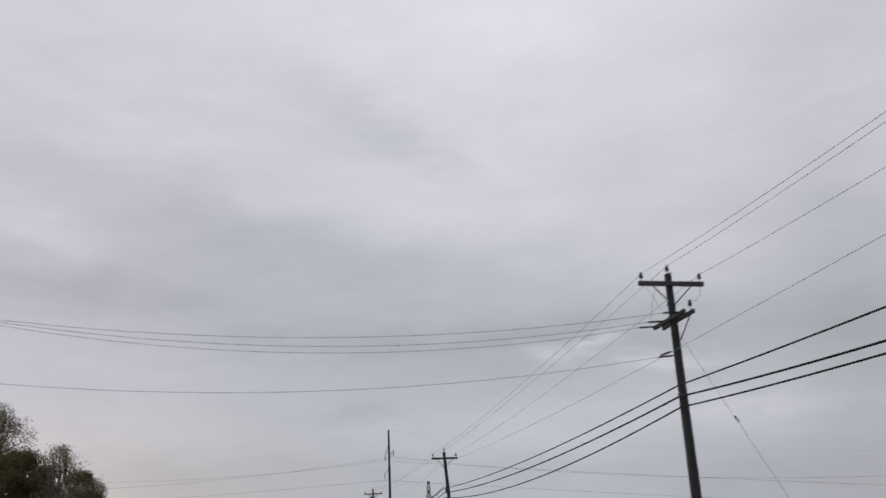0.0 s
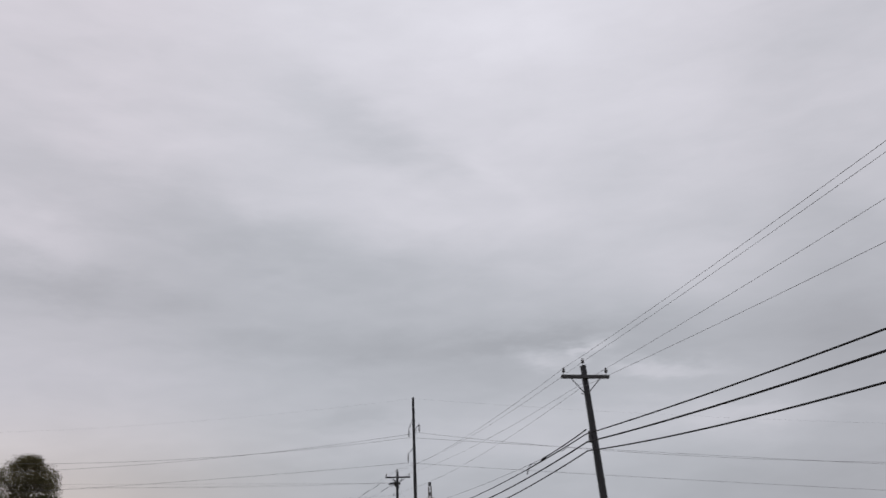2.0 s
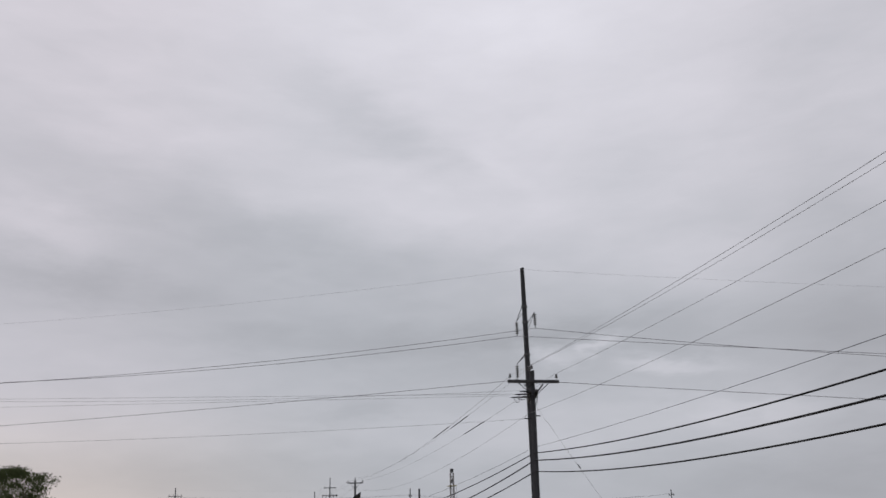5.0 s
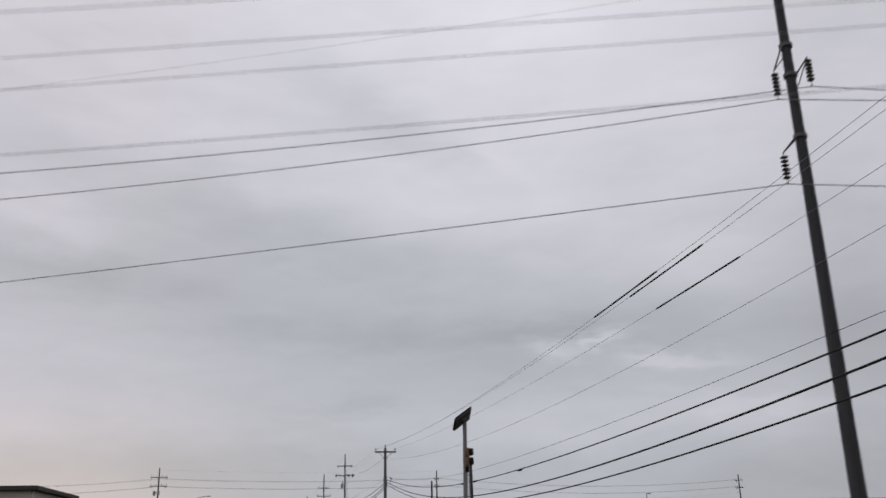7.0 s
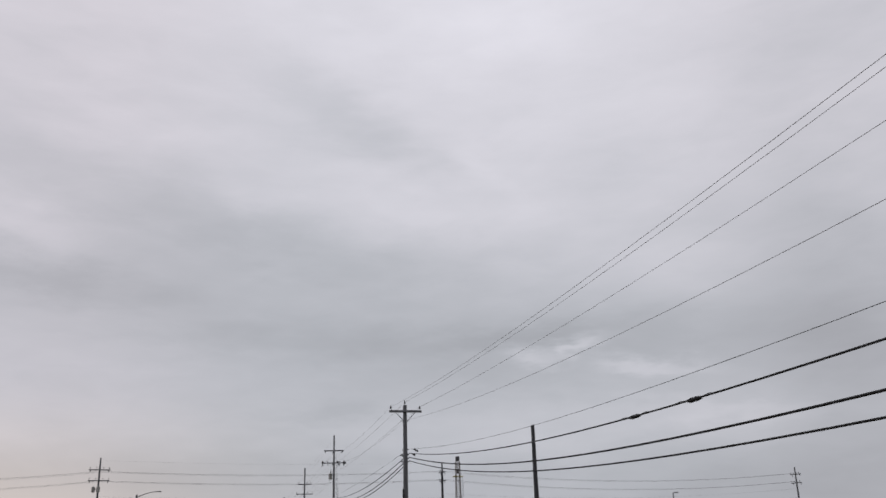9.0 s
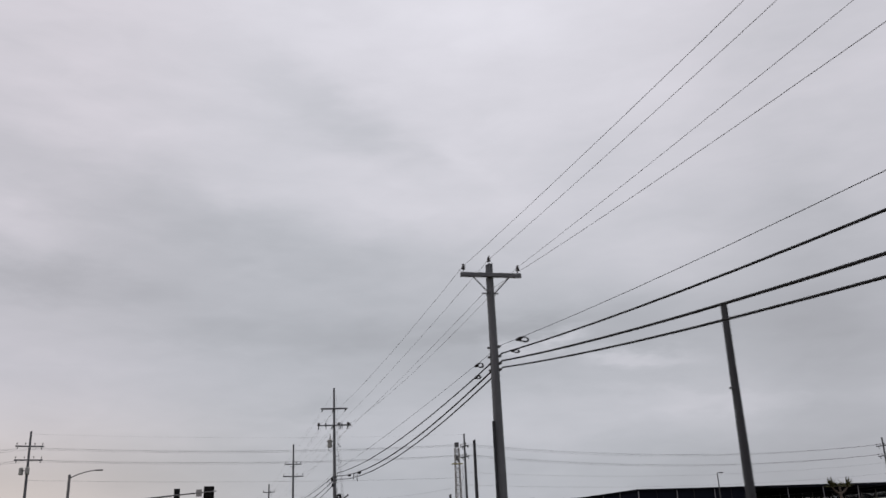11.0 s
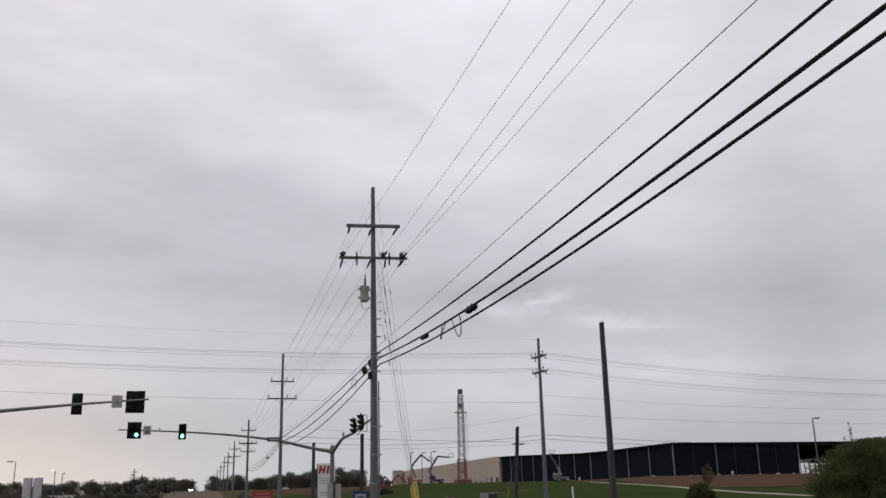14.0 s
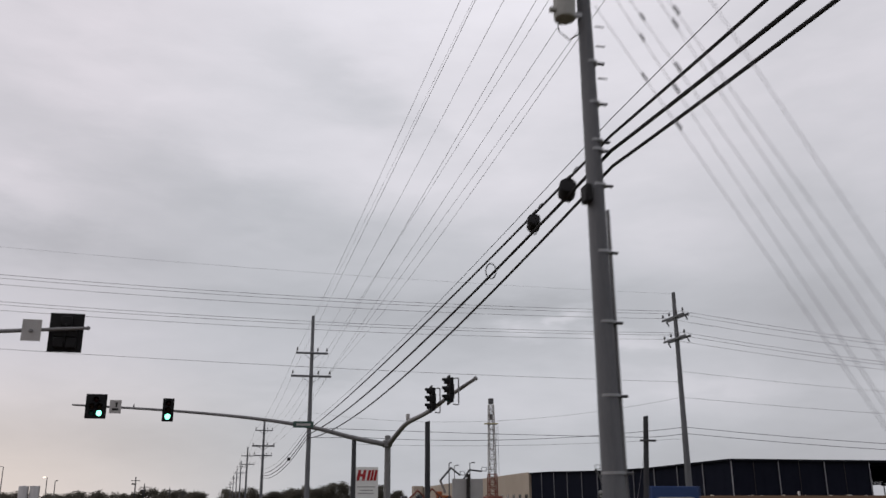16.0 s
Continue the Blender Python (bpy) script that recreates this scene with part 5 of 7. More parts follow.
part("detector", Geo().box((0.3, -4.6, 6.42), (0.18, 0.26, 0.34), bevel=0.03), SIGN_BACK, M1)
part("sensor", Geo().tube([(-14.18, -0.4, 7.05), (-14.18, -0.4, 7.28)], 0.03, 6), STEEL_DARK, M1)
st = thing("street_name_sign", (22.2, 340.8, 6.32), "green street name sign under the mast arm", "road sign")
part("panel", Geo().box((0, 0, 0), (1.15, 0.012, 0.36), bevel=0.004), SIGN_GREEN, st)
part("lettering", Geo().box((0, -0.009, 0), (0.8, 0.004, 0.12), bevel=0.001), SIGN_BACK, st)
signal_head(11.05, 340.75, 7.10, -1, True, True, "five-lamp black signal head showing green on a mast arm")
signal_head(14.80, 340.75, 6.98, -1, True, False, "black signal head showing green on a mast arm")
mast_sign(12.04, 340.78, 7.10, False)
for y, z in ((330.45, 6.60), (326.85, 6.56)):
    h = signal_head(27.33, y, z, -1, False, False, "black signal head seen from the side on a mast arm", turn=-90)
    part("mount_tube", Geo().tube(curve_pts([(0, 0.2, 0.5), (0, 0.42, 0.52), (0, 0.44, 0.3), (0, 0.44, -0.45), (0, 0.42, -0.62), (0, 0.2, -0.6)], 3), 0.03, 6), SIGNAL_GREY, h)
# near mast with its lamp arm
M2 = thing("signal_mast", (-1.3, 320.3, 0), "grey steel signal mast with a lamp arm", "signal mast", "signal masts")
part("pole_shaft", Geo().tube([(0, 0, -0.1), (0, 0, 9.4)], [0.21, 0.13], 16), SIGNAL_GREY, M2)
part("cap", Geo().lathe([(0, 0.13), (0.04, 0.14), (0.09, 0.08), (0.1, 0.01)], (0, 0, 9.4), (0, 0, 1), 14), SIGNAL_GREY, M2)
part("mast_arm", tapered([(0.1, 0.1, 5.9), (3.0, 0.3, 6.42), (6.1, 0.3, 6.66)], 0.17, 0.15), SIGNAL_GREY, M2)
part("mast_arm", tapered([(5.9, 0.3, 6.65), (8.3, 0.3, 6.9), (10.8, 0.3, 7.13), (14.7, 0.3, 7.44)], 0.12, 0.055), SIGNAL_GREY, M2)
part("arm_end", Geo().lathe([(0, 0.055), (0.04, 0.075), (0.1, 0.04), (0.11, 0.01)], (14.7, 0.3, 7.44), (1, 0, 0.1), 10), SIGNAL_GREY, M2)
lamp = part("lamp_arm", tapered([(0.1, 0, 9.15), (0.9, 0, 9.5), (1.9, 0, 9.78), (2.5, 0, 9.85)], 0.06, 0.045, 8), SIGNAL_GREY, M2)
part("luminaire", Geo().box((2.85, 0, 9.86), (0.75, 0.3, 0.13), bevel=0.05), SIGNAL_GREY, lamp)
signal_head(12.72, 320.86, 7.31, 1, False, True, "five-lamp black signal head seen from behind on a mast arm")
signal_head(9.44, 320.86, 7.18, 1, False, False, "black signal head seen from behind on a mast arm")
mast_sign(11.72, 320.46, 7.28, True)


# ---------------------------------------------------------------- road signs
def post(parent, x, y, h, r=0.03, material=None):
    part("post", Geo().tube([(x, y, -0.2), (x, y, h)], r, 8), material or STEEL, parent)


def rounded(w, h, r, y, turn=0.0, n=4):
    """Outline of a rounded panel in the plane y."""
    pts = []
    for cx, cz, a0 in ((w / 2 - r, h / 2 - r, 0), (-w / 2 + r, h / 2 - r, 90), (-w / 2 + r, -h / 2 + r, 180), (w / 2 - r, -h / 2 + r, 270)):
        for k in range(n + 1):
            a = radians(a0 + 90 * k / n)
            pts.append((cx + r * math.cos(a), cz + r * math.sin(a)))
    c, s = math.cos(radians(turn)), math.sin(radians(turn))
    return [(x * c - z * s, y, x * s + z * c) for x, z in pts]


def plate(w, h, r, y0, y1, turn=0.0):
    return Geo().rings([rounded(w, h, r, y0, turn), rounded(w, h, r, y1, turn)])


W3 = thing("signal_ahead_sign", (16.34, 152.68, 1.96), "yellow diamond sign with a traffic signal symbol", "road sign", turn=-4)
part("panel", plate(0.914, 0.914, 0.05, -0.004, 0.004, 45), SIGN_YELLOW, W3)
g = Geo()
for a in range(4):
    m = pose(0, 0, 0, 0, 45 + 90 * a, 0)
    g.box((0, -0.0065, 0.425), (0.80, 0.003, 0.018), m)
part("border", g, SIGN_BLACK, W3)
part("symbol_housing", plate(0.25, 0.66, 0.03, -0.008, -0.0045), SIGN_BLACK, W3)
for z, m in ((0.205, SIGN_RED), (0.0, SIGN_AMBER), (-0.205, SIGN_TEAL)):
    part("symbol_lamp", Geo().lathe([(0, 0.085), (0.003, 0.085), (0.0032, 0.01)], (0, -0.008, z), (0, -1, 0), 20), m, W3)
part("post", Geo().tube([(0, 0.04, -2.1), (0, 0.04, 0.5)], 0.03, 8), STEEL, W3)

AR = thing("arrow_sign", (15.58, 89.5, 2.28), "yellow rectangular sign with a black arrow on two posts", "road sign", turn=-83)
part("panel", plate(0.95, 0.68, 0.04, -0.004, 0.004), SIGN_YELLOW, AR)
g = Geo()
for z in (-0.305, 0.305):
    g.box((0, -0.0065, z), (0.87, 0.003, 0.018))
for x in (-0.445, 0.445):
    g.box((x, -0.0065, 0), (0.018, 0.003, 0.60))
part("border", g, SIGN_BLACK, AR)
g = Geo().box((-0.16, -0.0068, 0), (0.36, 0.004, 0.22))
g.rings([[(0.02, -0.0088, 0.27), (0.02, -0.0088, -0.27), (0.38, -0.0088, 0.0)], [(0.02, -0.0048, 0.27), (0.02, -0.0048, -0.27), (0.38, -0.0048, 0.0)]])
part("arrow", g, SIGN_BLACK, AR)
for x in (-0.35, 0.35):
    part("post", Geo().tube([(x, 0.04, -2.4), (x, 0.04, 0.25)], 0.03, 8), STEEL, AR)

SB = thing("solar_beacon", (17.925, 178.76, -0.10), "grey post with solar panel, yellow flashing beacon and cabinet", "beacon")
SB.matrix_basis = SB.matrix_basis @ Matrix.Scale(1.07, 4)
part("pole_shaft", Geo().tube([(-0.13, 0, -0.1), (-0.05, 0, 4.62)], [0.062, 0.055], 12), SIGNAL_GREY, SB)
u, v = Vector((0.796, 0.206, 0.568)).normalized(), Vector((0.064, 0.906, -0.418)).normalized()
v = (v - u * v.dot(u)).normalized()
n = u.cross(v)
tilt = Matrix(((u.x, v.x, n.x, -0.126), (u.y, v.y, n.y, 0.0), (u.z, v.z, n.z, 4.557), (0, 0, 0, 1)))
panel = part("solar_panel", Geo().box((0, 0, 0), (0.60, 0.60, 0.035), tilt, bevel=0.006), SOLAR, SB, "dark solar panel")
part("panel_frame", Geo().box((0, 0, -0.035), (0.56, 0.56, 0.03), tilt, bevel=0.006), STEEL_DARK, panel)
part("panel_bracket", Geo().box((0.06, 0, -0.09), (0.22, 0.1, 0.1), tilt, bevel=0.01), STEEL_DARK, panel)
for z in (3.655, 3.41):
    h = part("beacon_head", Geo().box((-0.02, -0.04, z), (0.12, 0.22, 0.235), bevel=0.03), BEACON_YELLOW, SB, "yellow beacon housing")
    pts = [[(0.035 + d, -0.06 + (0.118 - 0.01 * (d > 0)) * math.cos(a) - d * 0.3, z + 0.118 * math.sin(a) - 0.1 * d) for a in (radians(-40 + 260 * j / 12) for j in range(13))] for d in (0, 0.09)]
    part("visor", Geo().rings(pts + [[(p[0], -0.06 + (p[1] + 0.06) * 0.93, z + (p[2] - z) * 0.93) for p in q] for q in (pts[1], pts[0])], cap=False, close=False), SIGNAL_BLACK, h)
    part("lens", Geo().lathe([(0, 0.12), (0.03, 0.09), (0.04, 0.01)], (0.037, -0.06, z), (1, -0.3, 0), 14), LENS_AMBER_OFF, h)
part("beacon_bracket", Geo().box((-0.03, -0.02, 3.22), (0.10, 0.12, 0.16), bevel=0.03), SIGNAL_BLACK, SB)
box = part("control_cabinet", Geo().box((-0.185, 0.03, 1.62), (0.36, 0.30, 1.24), bevel=0.02), CABINET, SB, "beige grey control cabinet")
part("cabinet_lid", Geo().box((-0.185, 0.03, 2.25), (0.38, 0.32, 0.03), bevel=0.008), CABINET, box)
part("cabinet_seam", Geo().box((-0.16, -0.155, 1.62), (0.02, 0.012, 1.1), bevel=0.003), CAB_DARK, box)

# corner of the junction: pylon sign, banners, cabinets, boxes
PY = thing("pylon_sign", (29.4, 365.0, 0), "tall white pylon sign with red block shapes on top", "sign")
part("panel", Geo().box((0, 0, 2.85), (1.9, 0.22, 4.75), bevel=0.02), SIGN_WHITE, PY)
g = Geo()
for x0, w in ((-0.68, 0.24), (-0.24, 0.24), (0.16, 0.22), (0.44, 0.2), (0.72, 0.22)):
    g.rings([[(x0 - w / 2 - 0.08, y, 4.12), (x0 + w / 2 - 0.08, y, 4.12), (x0 + w / 2 + 0.08, y, 4.98), (x0 - w / 2 + 0.08, y, 4.98)] for y in (-0.13, -0.11)])
g.box((-0.46, -0.121, 4.55), (0.34, 0.016, 0.22), bevel=0.004)
part("logo_blocks", g, SIGN_RED, PY, "red block logo")
for z, w in ((3.62, 1.5), (3.34, 1.1), (3.1, 1.35), (2.1, 1.2), (1.85, 0.9)):
    part("text_bar", Geo().box((-0.05, -0.118, z), (w, 0.012, 0.09), bevel=0.002), SIGN_BACK, PY)
part("dark_side", Geo().box((-0.985, 0, 2.75), (0.06, 0.26, 4.9), bevel=0.01), SIGN_BLACK, PY)
part("plinth", Geo().box((0, 0, 0.25), (2.0, 0.4, 0.5), bevel=0.02), CONCRETE, PY)

RB = thing("red_banner_sign", (23.1, 376.0, 0), "red vinyl banner on posts with unreadable white lines", "banner")
part("panel", Geo().box((0, 0, 1.55), (2.45, 0.04, 1.95), bevel=0.01), BANNER, RB)
for z, w in ((2.2, 1.5), (1.8, 1.9), (1.25, 1.9), (0.95, 1.2)):
    part("text_bar", Geo().box((0, -0.026, z), (w, 0.01, 0.10), bevel=0.002), BANNER_PINK, RB)
for x in (-1.2, 1.2):
    post(RB, x, 0.05, 2.55, 0.04, WOOD_GREY)

BS = thing("direction_sign", (22.94, 298.4, 0.03), "blue and white direction sign on two posts", "sign")
part("panel", Geo().box((0, 0, 1.28), (0.56, 0.03, 0.76), bevel=0.008), SIGN_BLUE, BS)
part("white_field", Geo().box((0, -0.019, 1.42), (0.40, 0.01, 0.26), bevel=0.003), SIGN_BACK, BS)
g = Geo().box((0.05, -0.021, 1.07), (0.3, 0.01, 0.1))
g.rings([[(-0.10, -0.026, 1.17), (-0.10, -0.026, 0.97), (-0.22, -0.026, 1.07)], [(-0.10, -0.016, 1.17), (-0.10, -0.016, 0.97), (-0.22, -0.016, 1.07)]])
part("arrow", g, SIGN_WHITE, BS)
part("text_bar", Geo().box((0, -0.026, 1.45), (0.26, 0.006, 0.05), bevel=0.002), SIGN_BLUE, BS)
for x in (-0.24, 0.24):
    post(BS, x, 0.03, 1.66, 0.02, STEEL_DARK)
GS = thing("small_road_sign", (29.9, 312.0, 0.0), "small grey sign on a thin post beside the street", "road sign", turn=25)
part("panel", plate(0.62, 0.5, 0.04, -0.006, 0.006), CAB_DARK, GS)
GS.location.z = ground_z(29.9, 312.0) + 1.2
part("post", Geo().tube([(0, 0.04, -1.4), (0, 0.04, 0.22)], 0.028, 8), STEEL_DARK, GS)
SG = thing("sign_seen_from_behind", (23.1, 307.6, 0), "bare grey back of a road sign on a dark post", "road sign", turn=4)
part("panel", Geo().box((0, 0, 1.68), (0.66, 0.01, 0.86), bevel=0.004), SIGN_BACK, SG)
post(SG, 0, -0.05, 2.2, 0.04, POST_BLACK)
WP = thing("marker_post", (22.8, 297.6, 0), "short white plastic marker post in the verge", "marker post")
part("body", Geo().tube([(0, 0, -0.1), (0, 0, 0.72)], [0.06, 0.055], 10), SIGN_WHITE, WP)
part("cap", Geo().lathe([(0, 0.055), (0.03, 0.06), (0.06, 0.01)], (0, 0, 0.72), (0, 0, 1), 10), SIGN_WHITE, WP)
PD = thing("utility_pedestal", (24.2, 297.0, 0), "dark green utility pedestal in the verge", "utility box")
part("body", Geo().box((0, 0, 0.45), (0.54, 0.42, 0.96), bevel=0.03), PEDESTAL, PD)
part("lid", Geo().box((0, 0, 0.97), (0.58, 0.46, 0.08), bevel=0.03), PEDESTAL, PD)
SC = thing("signal_cabinet", (34.8, 321.2, -0.05), "grey signal control cabinet with a dark door on a concrete base", "cabinet", turn=28)
part("body", Geo().box((0, 0, 0.9), (0.86, 0.75, 1.45), bevel=0.03), CAB_DARK, SC)
part("door", Geo().box((0.0, -0.39, 0.95), (0.76, 0.03, 1.25), bevel=0.01), CAB_BLACK, SC, "dark cabinet door")
part("door_handle", Geo().box((0.27, -0.415, 0.9), (0.03, 0.03, 0.16), bevel=0.005), STEEL_DARK, SC)
part("plinth", Geo().box((0, 0, 0.06), (1.2, 0.9, 0.3), bevel=0.02), CONCRETE, SC)
WS = thing("site_sign", (32.2, 295.8, 0.0), "white framed notice board low in the grass", "sign", turn=-8)
part("panel", Geo().box((0, 0, 0.64), (0.62, 0.03, 0.48), bevel=0.006), CABINET, WS)
for z in (0.72, 0.58):
    part("text_bar", Geo().box((0.06, -0.02, z), (0.36, 0.008, 0.09), bevel=0.002), RIG_RED, WS)
for x in (-0.36, 0.36):
    part("post", Geo().box((x, 0, 0.42), (0.07, 0.07, 1.06), bevel=0.01), SIGN_BACK, WS)
part("rail", Geo().box((0, 0, 0.92), (0.72, 0.06, 0.05), bevel=0.01), SIGN_BACK, WS)
MP = thing("marker_post", (44.25, 330.0, ground_z(44.25, 330)), "tall white plastic marker post in the grass", "marker post")
part("body", Geo().tube([(0, 0, -0.1), (-0.06, 0, 1.85)], [0.065, 0.06], 10), SIGN_WHITE, MP)
part("cap", Geo().lathe([(0, 0.06), (0.04, 0.065), (0.07, 0.01)], (-0.06, 0, 1.85), (0, 0, 1), 10), SIGN_WHITE, MP)
for x, y, h in ((46.0, 336.0, 0.45), (39.4, 303.0, 0.4)):
    s = thing("marker_post", (x, y, ground_z(x, y)), "short pale stake in the grass", "marker post")
    part("body", Geo().box((0, 0, h / 2), (0.06, 0.06, h + 0.1), bevel=0.006), SIGN_WHITE, s)
LS = thing("roadside_notice", (-2.85, 366.0, 0), "small white notice on a post beside the road", "sign")
part("panel", Geo().box((0, 0, 1.25), (0.5, 0.02, 1.05), bevel=0.005), SIGN_WHITE, LS)
post(LS, -0.2, 0.03, 1.75, 0.03, STEEL_DARK)
for x, y in ((-6.3, 372.0), (-3.5, 430.0)):
    s = thing("marker_post", (x, y, ground_z(x, y)), "short white marker post beside the road", "marker post")
    part("body", Geo().tube([(0, 0, -0.1), (0, 0, 0.95)], 0.07, 8), SIGN_WHITE, s)
    part("cap", Geo().lathe([(0, 0.07), (0.04, 0.075), (0.07, 0.01)], (0, 0, 0.95), (0, 0, 1), 8), SIGN_WHITE, s)

# low dark rail beside the side street
RF = thing("rail_fence", (38.9, 310.6, 0), "low dark wooden rail on short posts beside the street", "fence")
part("rail", Geo().box((1.95, 0, 0.44), (4.3, 0.09, 0.14), bevel=0.01), WOOD_DARK, RF)
for x in (0.1, 1.6, 3.1, 3.9):
    part("post", Geo().box((x, 0.07, 0.18), (0.12, 0.12, 0.8), bevel=0.01), WOOD_DARK, RF)

# ---------------------------------------------------------------- building under construction
def roof_z(x, y):
    return 15.7 + 3.85 * ss(555, 705, y) - 0.002 * max(0, x - 152)


BX, BY = 151.96, 514.66
BLD = thing("warehouse", (0, 0, 0), "long warehouse under construction, open dark frame and tan wall panels", "building")
FARX, MIDY, ENDY = 372.0, 688.0, 930.0


OPENX, BACKY = 203.0, 735.0


def roof_slab(x0, x1, y0, y1, thick, label):
    """A roof over one block of the warehouse, following its slow rise."""
    g = Geo()
    xs, ys = steps(x0, x1, 24), steps(y0, y1, 24)
    for dz in (0.0, -thick):
        for y in ys:
            for x in xs:
                g.v.append((x, y, roof_z(x, y) + dz + 0.10 * noise.noise((x * 0.07, y * 0.07, 2.0))))
    k, n = len(xs), len(xs) * len(ys)
    for j in range(len(ys) - 1):
        for i in range(k - 1):
            q = (j * k + i, j * k + i + 1, (j + 1) * k + i + 1, (j + 1) * k + i)
            g.f += [q, tuple(n + a for a in reversed(q))]
    rim = [i for i in range(k)] + [j * k + k - 1 for j in range(1, len(ys))] + [(len(ys) - 1) * k + i for i in range(k - 2, -1, -1)] + [j * k for j in range(len(ys) - 2, 0, -1)]
    for a, b in zip(rim, rim[1:] + rim[:1]):
        g.f.append((a, b, n + b, n + a))
    part("roof", g, DARK_CLAD, BLD, label)


roof_slab(BX - 0.3, OPENX, BY - 0.3, ENDY, 0.55, "black roof edge")
roof_slab(OPENX + 0.02, FARX, BY - 0.3, BACKY, 0.9, "black roof over the open bays")


def column(x, y, w=0.5, m=None):
    b = ground_z(x, y) - 0.2
    part("column", Geo().box((x, y, (b + roof_z(x, y) - 0.5) / 2), (w, w, roof_z(x, y) - 0.5 - b), bevel=0.05), m or COLUMN, BLD)


def bay_fill(x0, y0, x1, y1):
    """One panel between two columns, its dark blue standing for the interior's shade."""
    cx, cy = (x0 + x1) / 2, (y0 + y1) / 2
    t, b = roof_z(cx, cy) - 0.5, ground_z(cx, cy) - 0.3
    part("bay_shade_panel", Geo().box((cx, cy, (t + b) / 2), (max(0.25, x1 - x0 - 0.015), max(0.25, y1 - y0 - 0.015), t - b), bevel=0.03), INNER_SHADE, BLD)


SIDE = [BY + 0.2 + 15.78 * i for i in range(12)]
FRONT = [BX + 0.2 + 14.56 * i for i in range(15)]
for y in SIDE[1:-1]:
    column(BX + 0.2, y, 0.28)
for a, b in zip(SIDE, SIDE[1:]):
    for q in range(3):
        bay_fill(BX + 0.75, a + (b - a) * q / 3, BX + 0.75, a + (b - a) * (q + 1) / 3)
for x in FRONT:
    column(x, BY + 0.2, 0.28)
    if x > OPENX:
        for d in (28, 56, 84, 112, 140, 168):
            column(x, BY + d, 0.4, STEEL_DARK)
bay_ends = [BX + 0.9] + [x for x in FRONT[1:] if x < OPENX]
for a, b in zip(bay_ends, bay_ends[1:]):
    n = 3 if b - a > 5 else 1
    for q in range(n):
        bay_fill(a + (b - a) * q / n, BY + 0.75, a + (b - a) * (q + 1) / n, BY + 0.75)
    if n == 3:
        # dim inner column, its shade put into a dark tone
        column((a + b) / 2 - 0.6, BY + 0.55, 0.12, ROOF_DARK)
# dark wall added to stand for the shade deep inside
part("inner_shade_wall", Geo().box((OPENX - 6.0, (BY + 12 + ENDY) / 2, 10.4), (0.4, ENDY - BY - 12, 9.8), bevel=0.05), INNER_SHADE, BLD)
part("floor_slab", Geo().box(((BX + FARX) / 2, (BY + BACKY) / 2, 5.08), (FARX - BX + 1.0, BACKY - BY + 1.0, 1.4), bevel=0.05), CONCRETE, BLD, "pale concrete slab edge")
# roof beams over the open bays, in the interior's shade colour
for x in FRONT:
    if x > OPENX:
        part("roof_beam", Geo().box((x, BY + 90, roof_z(x, BY) - 1.0), (0.3, 176, 0.6), bevel=0.02), INNER_SHADE, BLD)
# tan wall panels of the finished part, with dock doors along its foot
n_pan = 26
for i in range(n_pan):
    y0, y1 = MIDY + (ENDY - MIDY) * i / n_pan, MIDY + (ENDY - MIDY) * (i + 1) / n_pan
    b = ground_z(BX, (y0 + y1) / 2) - 0.6
    t = roof_z(BX, (y0 + y1) / 2) + 0.25
    part("wall_panel", Geo().box((BX - 0.5, (y0 + y1) / 2, (b + t) / 2), (0.3, y1 - y0 - 0.06, t - b), bevel=0.03), TAN_PANEL, BLD)
part("end_wall_panel", Geo().box((BX + 4, MIDY + 0.2, 13), (8.6, 0.3, 11.6), bevel=0.03), TAN_PANEL, BLD)
for i in range(8):
    y = MIDY + 4.0 + 9.7 * i
    z = ground_z(BX, y)
    part("dock_door", Geo().box((BX - 0.69, y, z + 1.9), (0.08, 3.9, 3.6), bevel=0.02), GLASS_DARK, BLD, "dark dock door")
part("tan_end_block", Geo().box((147.4, 925, 14.0), (6.6, 8, 13.0), bevel=0.05), TAN_PANEL, BLD)
# rubble and pale site clutter along the pad
for i in range(26):
    x, y = BX - 6 + random.uniform(-8, 60) * (i % 2) - random.uniform(0, 6), BY - 6 + (random.uniform(-4, 2) if i % 2 else random.uniform(0, 150))
    s = random.uniform(0.3, 0.75)
    g = Geo().lathe([(0, s), (s * 0.3, s * 0.8), (s * 0.55, s * 0.35), (s * 0.6, 0.02)], (0, 0, 0), (0.1, 0.1, 1), 7)
    g.v = [(vx + 0.2 * s * noise.noise((vx * 2, vy * 2, i)), vy + 0.2 * s * noise.noise((vy * 2, vz * 2, i)), vz) for vx, vy, vz in g.v]
    ob = solid("boulder", g, GRAVEL if i % 3 else CONCRETE, "pale broken boulder beside the building", "boulder", "boulders")
    ob.location = (x, y, ground_z(x, y) - 0.05)
for i, (x, y) in enumerate(((168.5, 509.5), (197, 509.5), (226, 509.5), (147, 577))):
    ob = thing("portable_toilet" if i % 2 else "site_box", (x, y, ground_z(x, y)), "small white site cabin beside the open frame", "site cabin", "site cabins")
    part("body", Geo().box((0, 0, 0.6), (0.55, 0.55, 1.2), bevel=0.05), SIGN_WHITE, ob)
    part("roof", Geo().box((0, 0, 1.22), (0.6, 0.6, 0.08), bevel=0.04), SIGN_BACK, ob)
    part("door", Geo().box((0, -0.285, 0.6), (0.36, 0.03, 1.0), bevel=0.01), SIGN_BACK, ob)


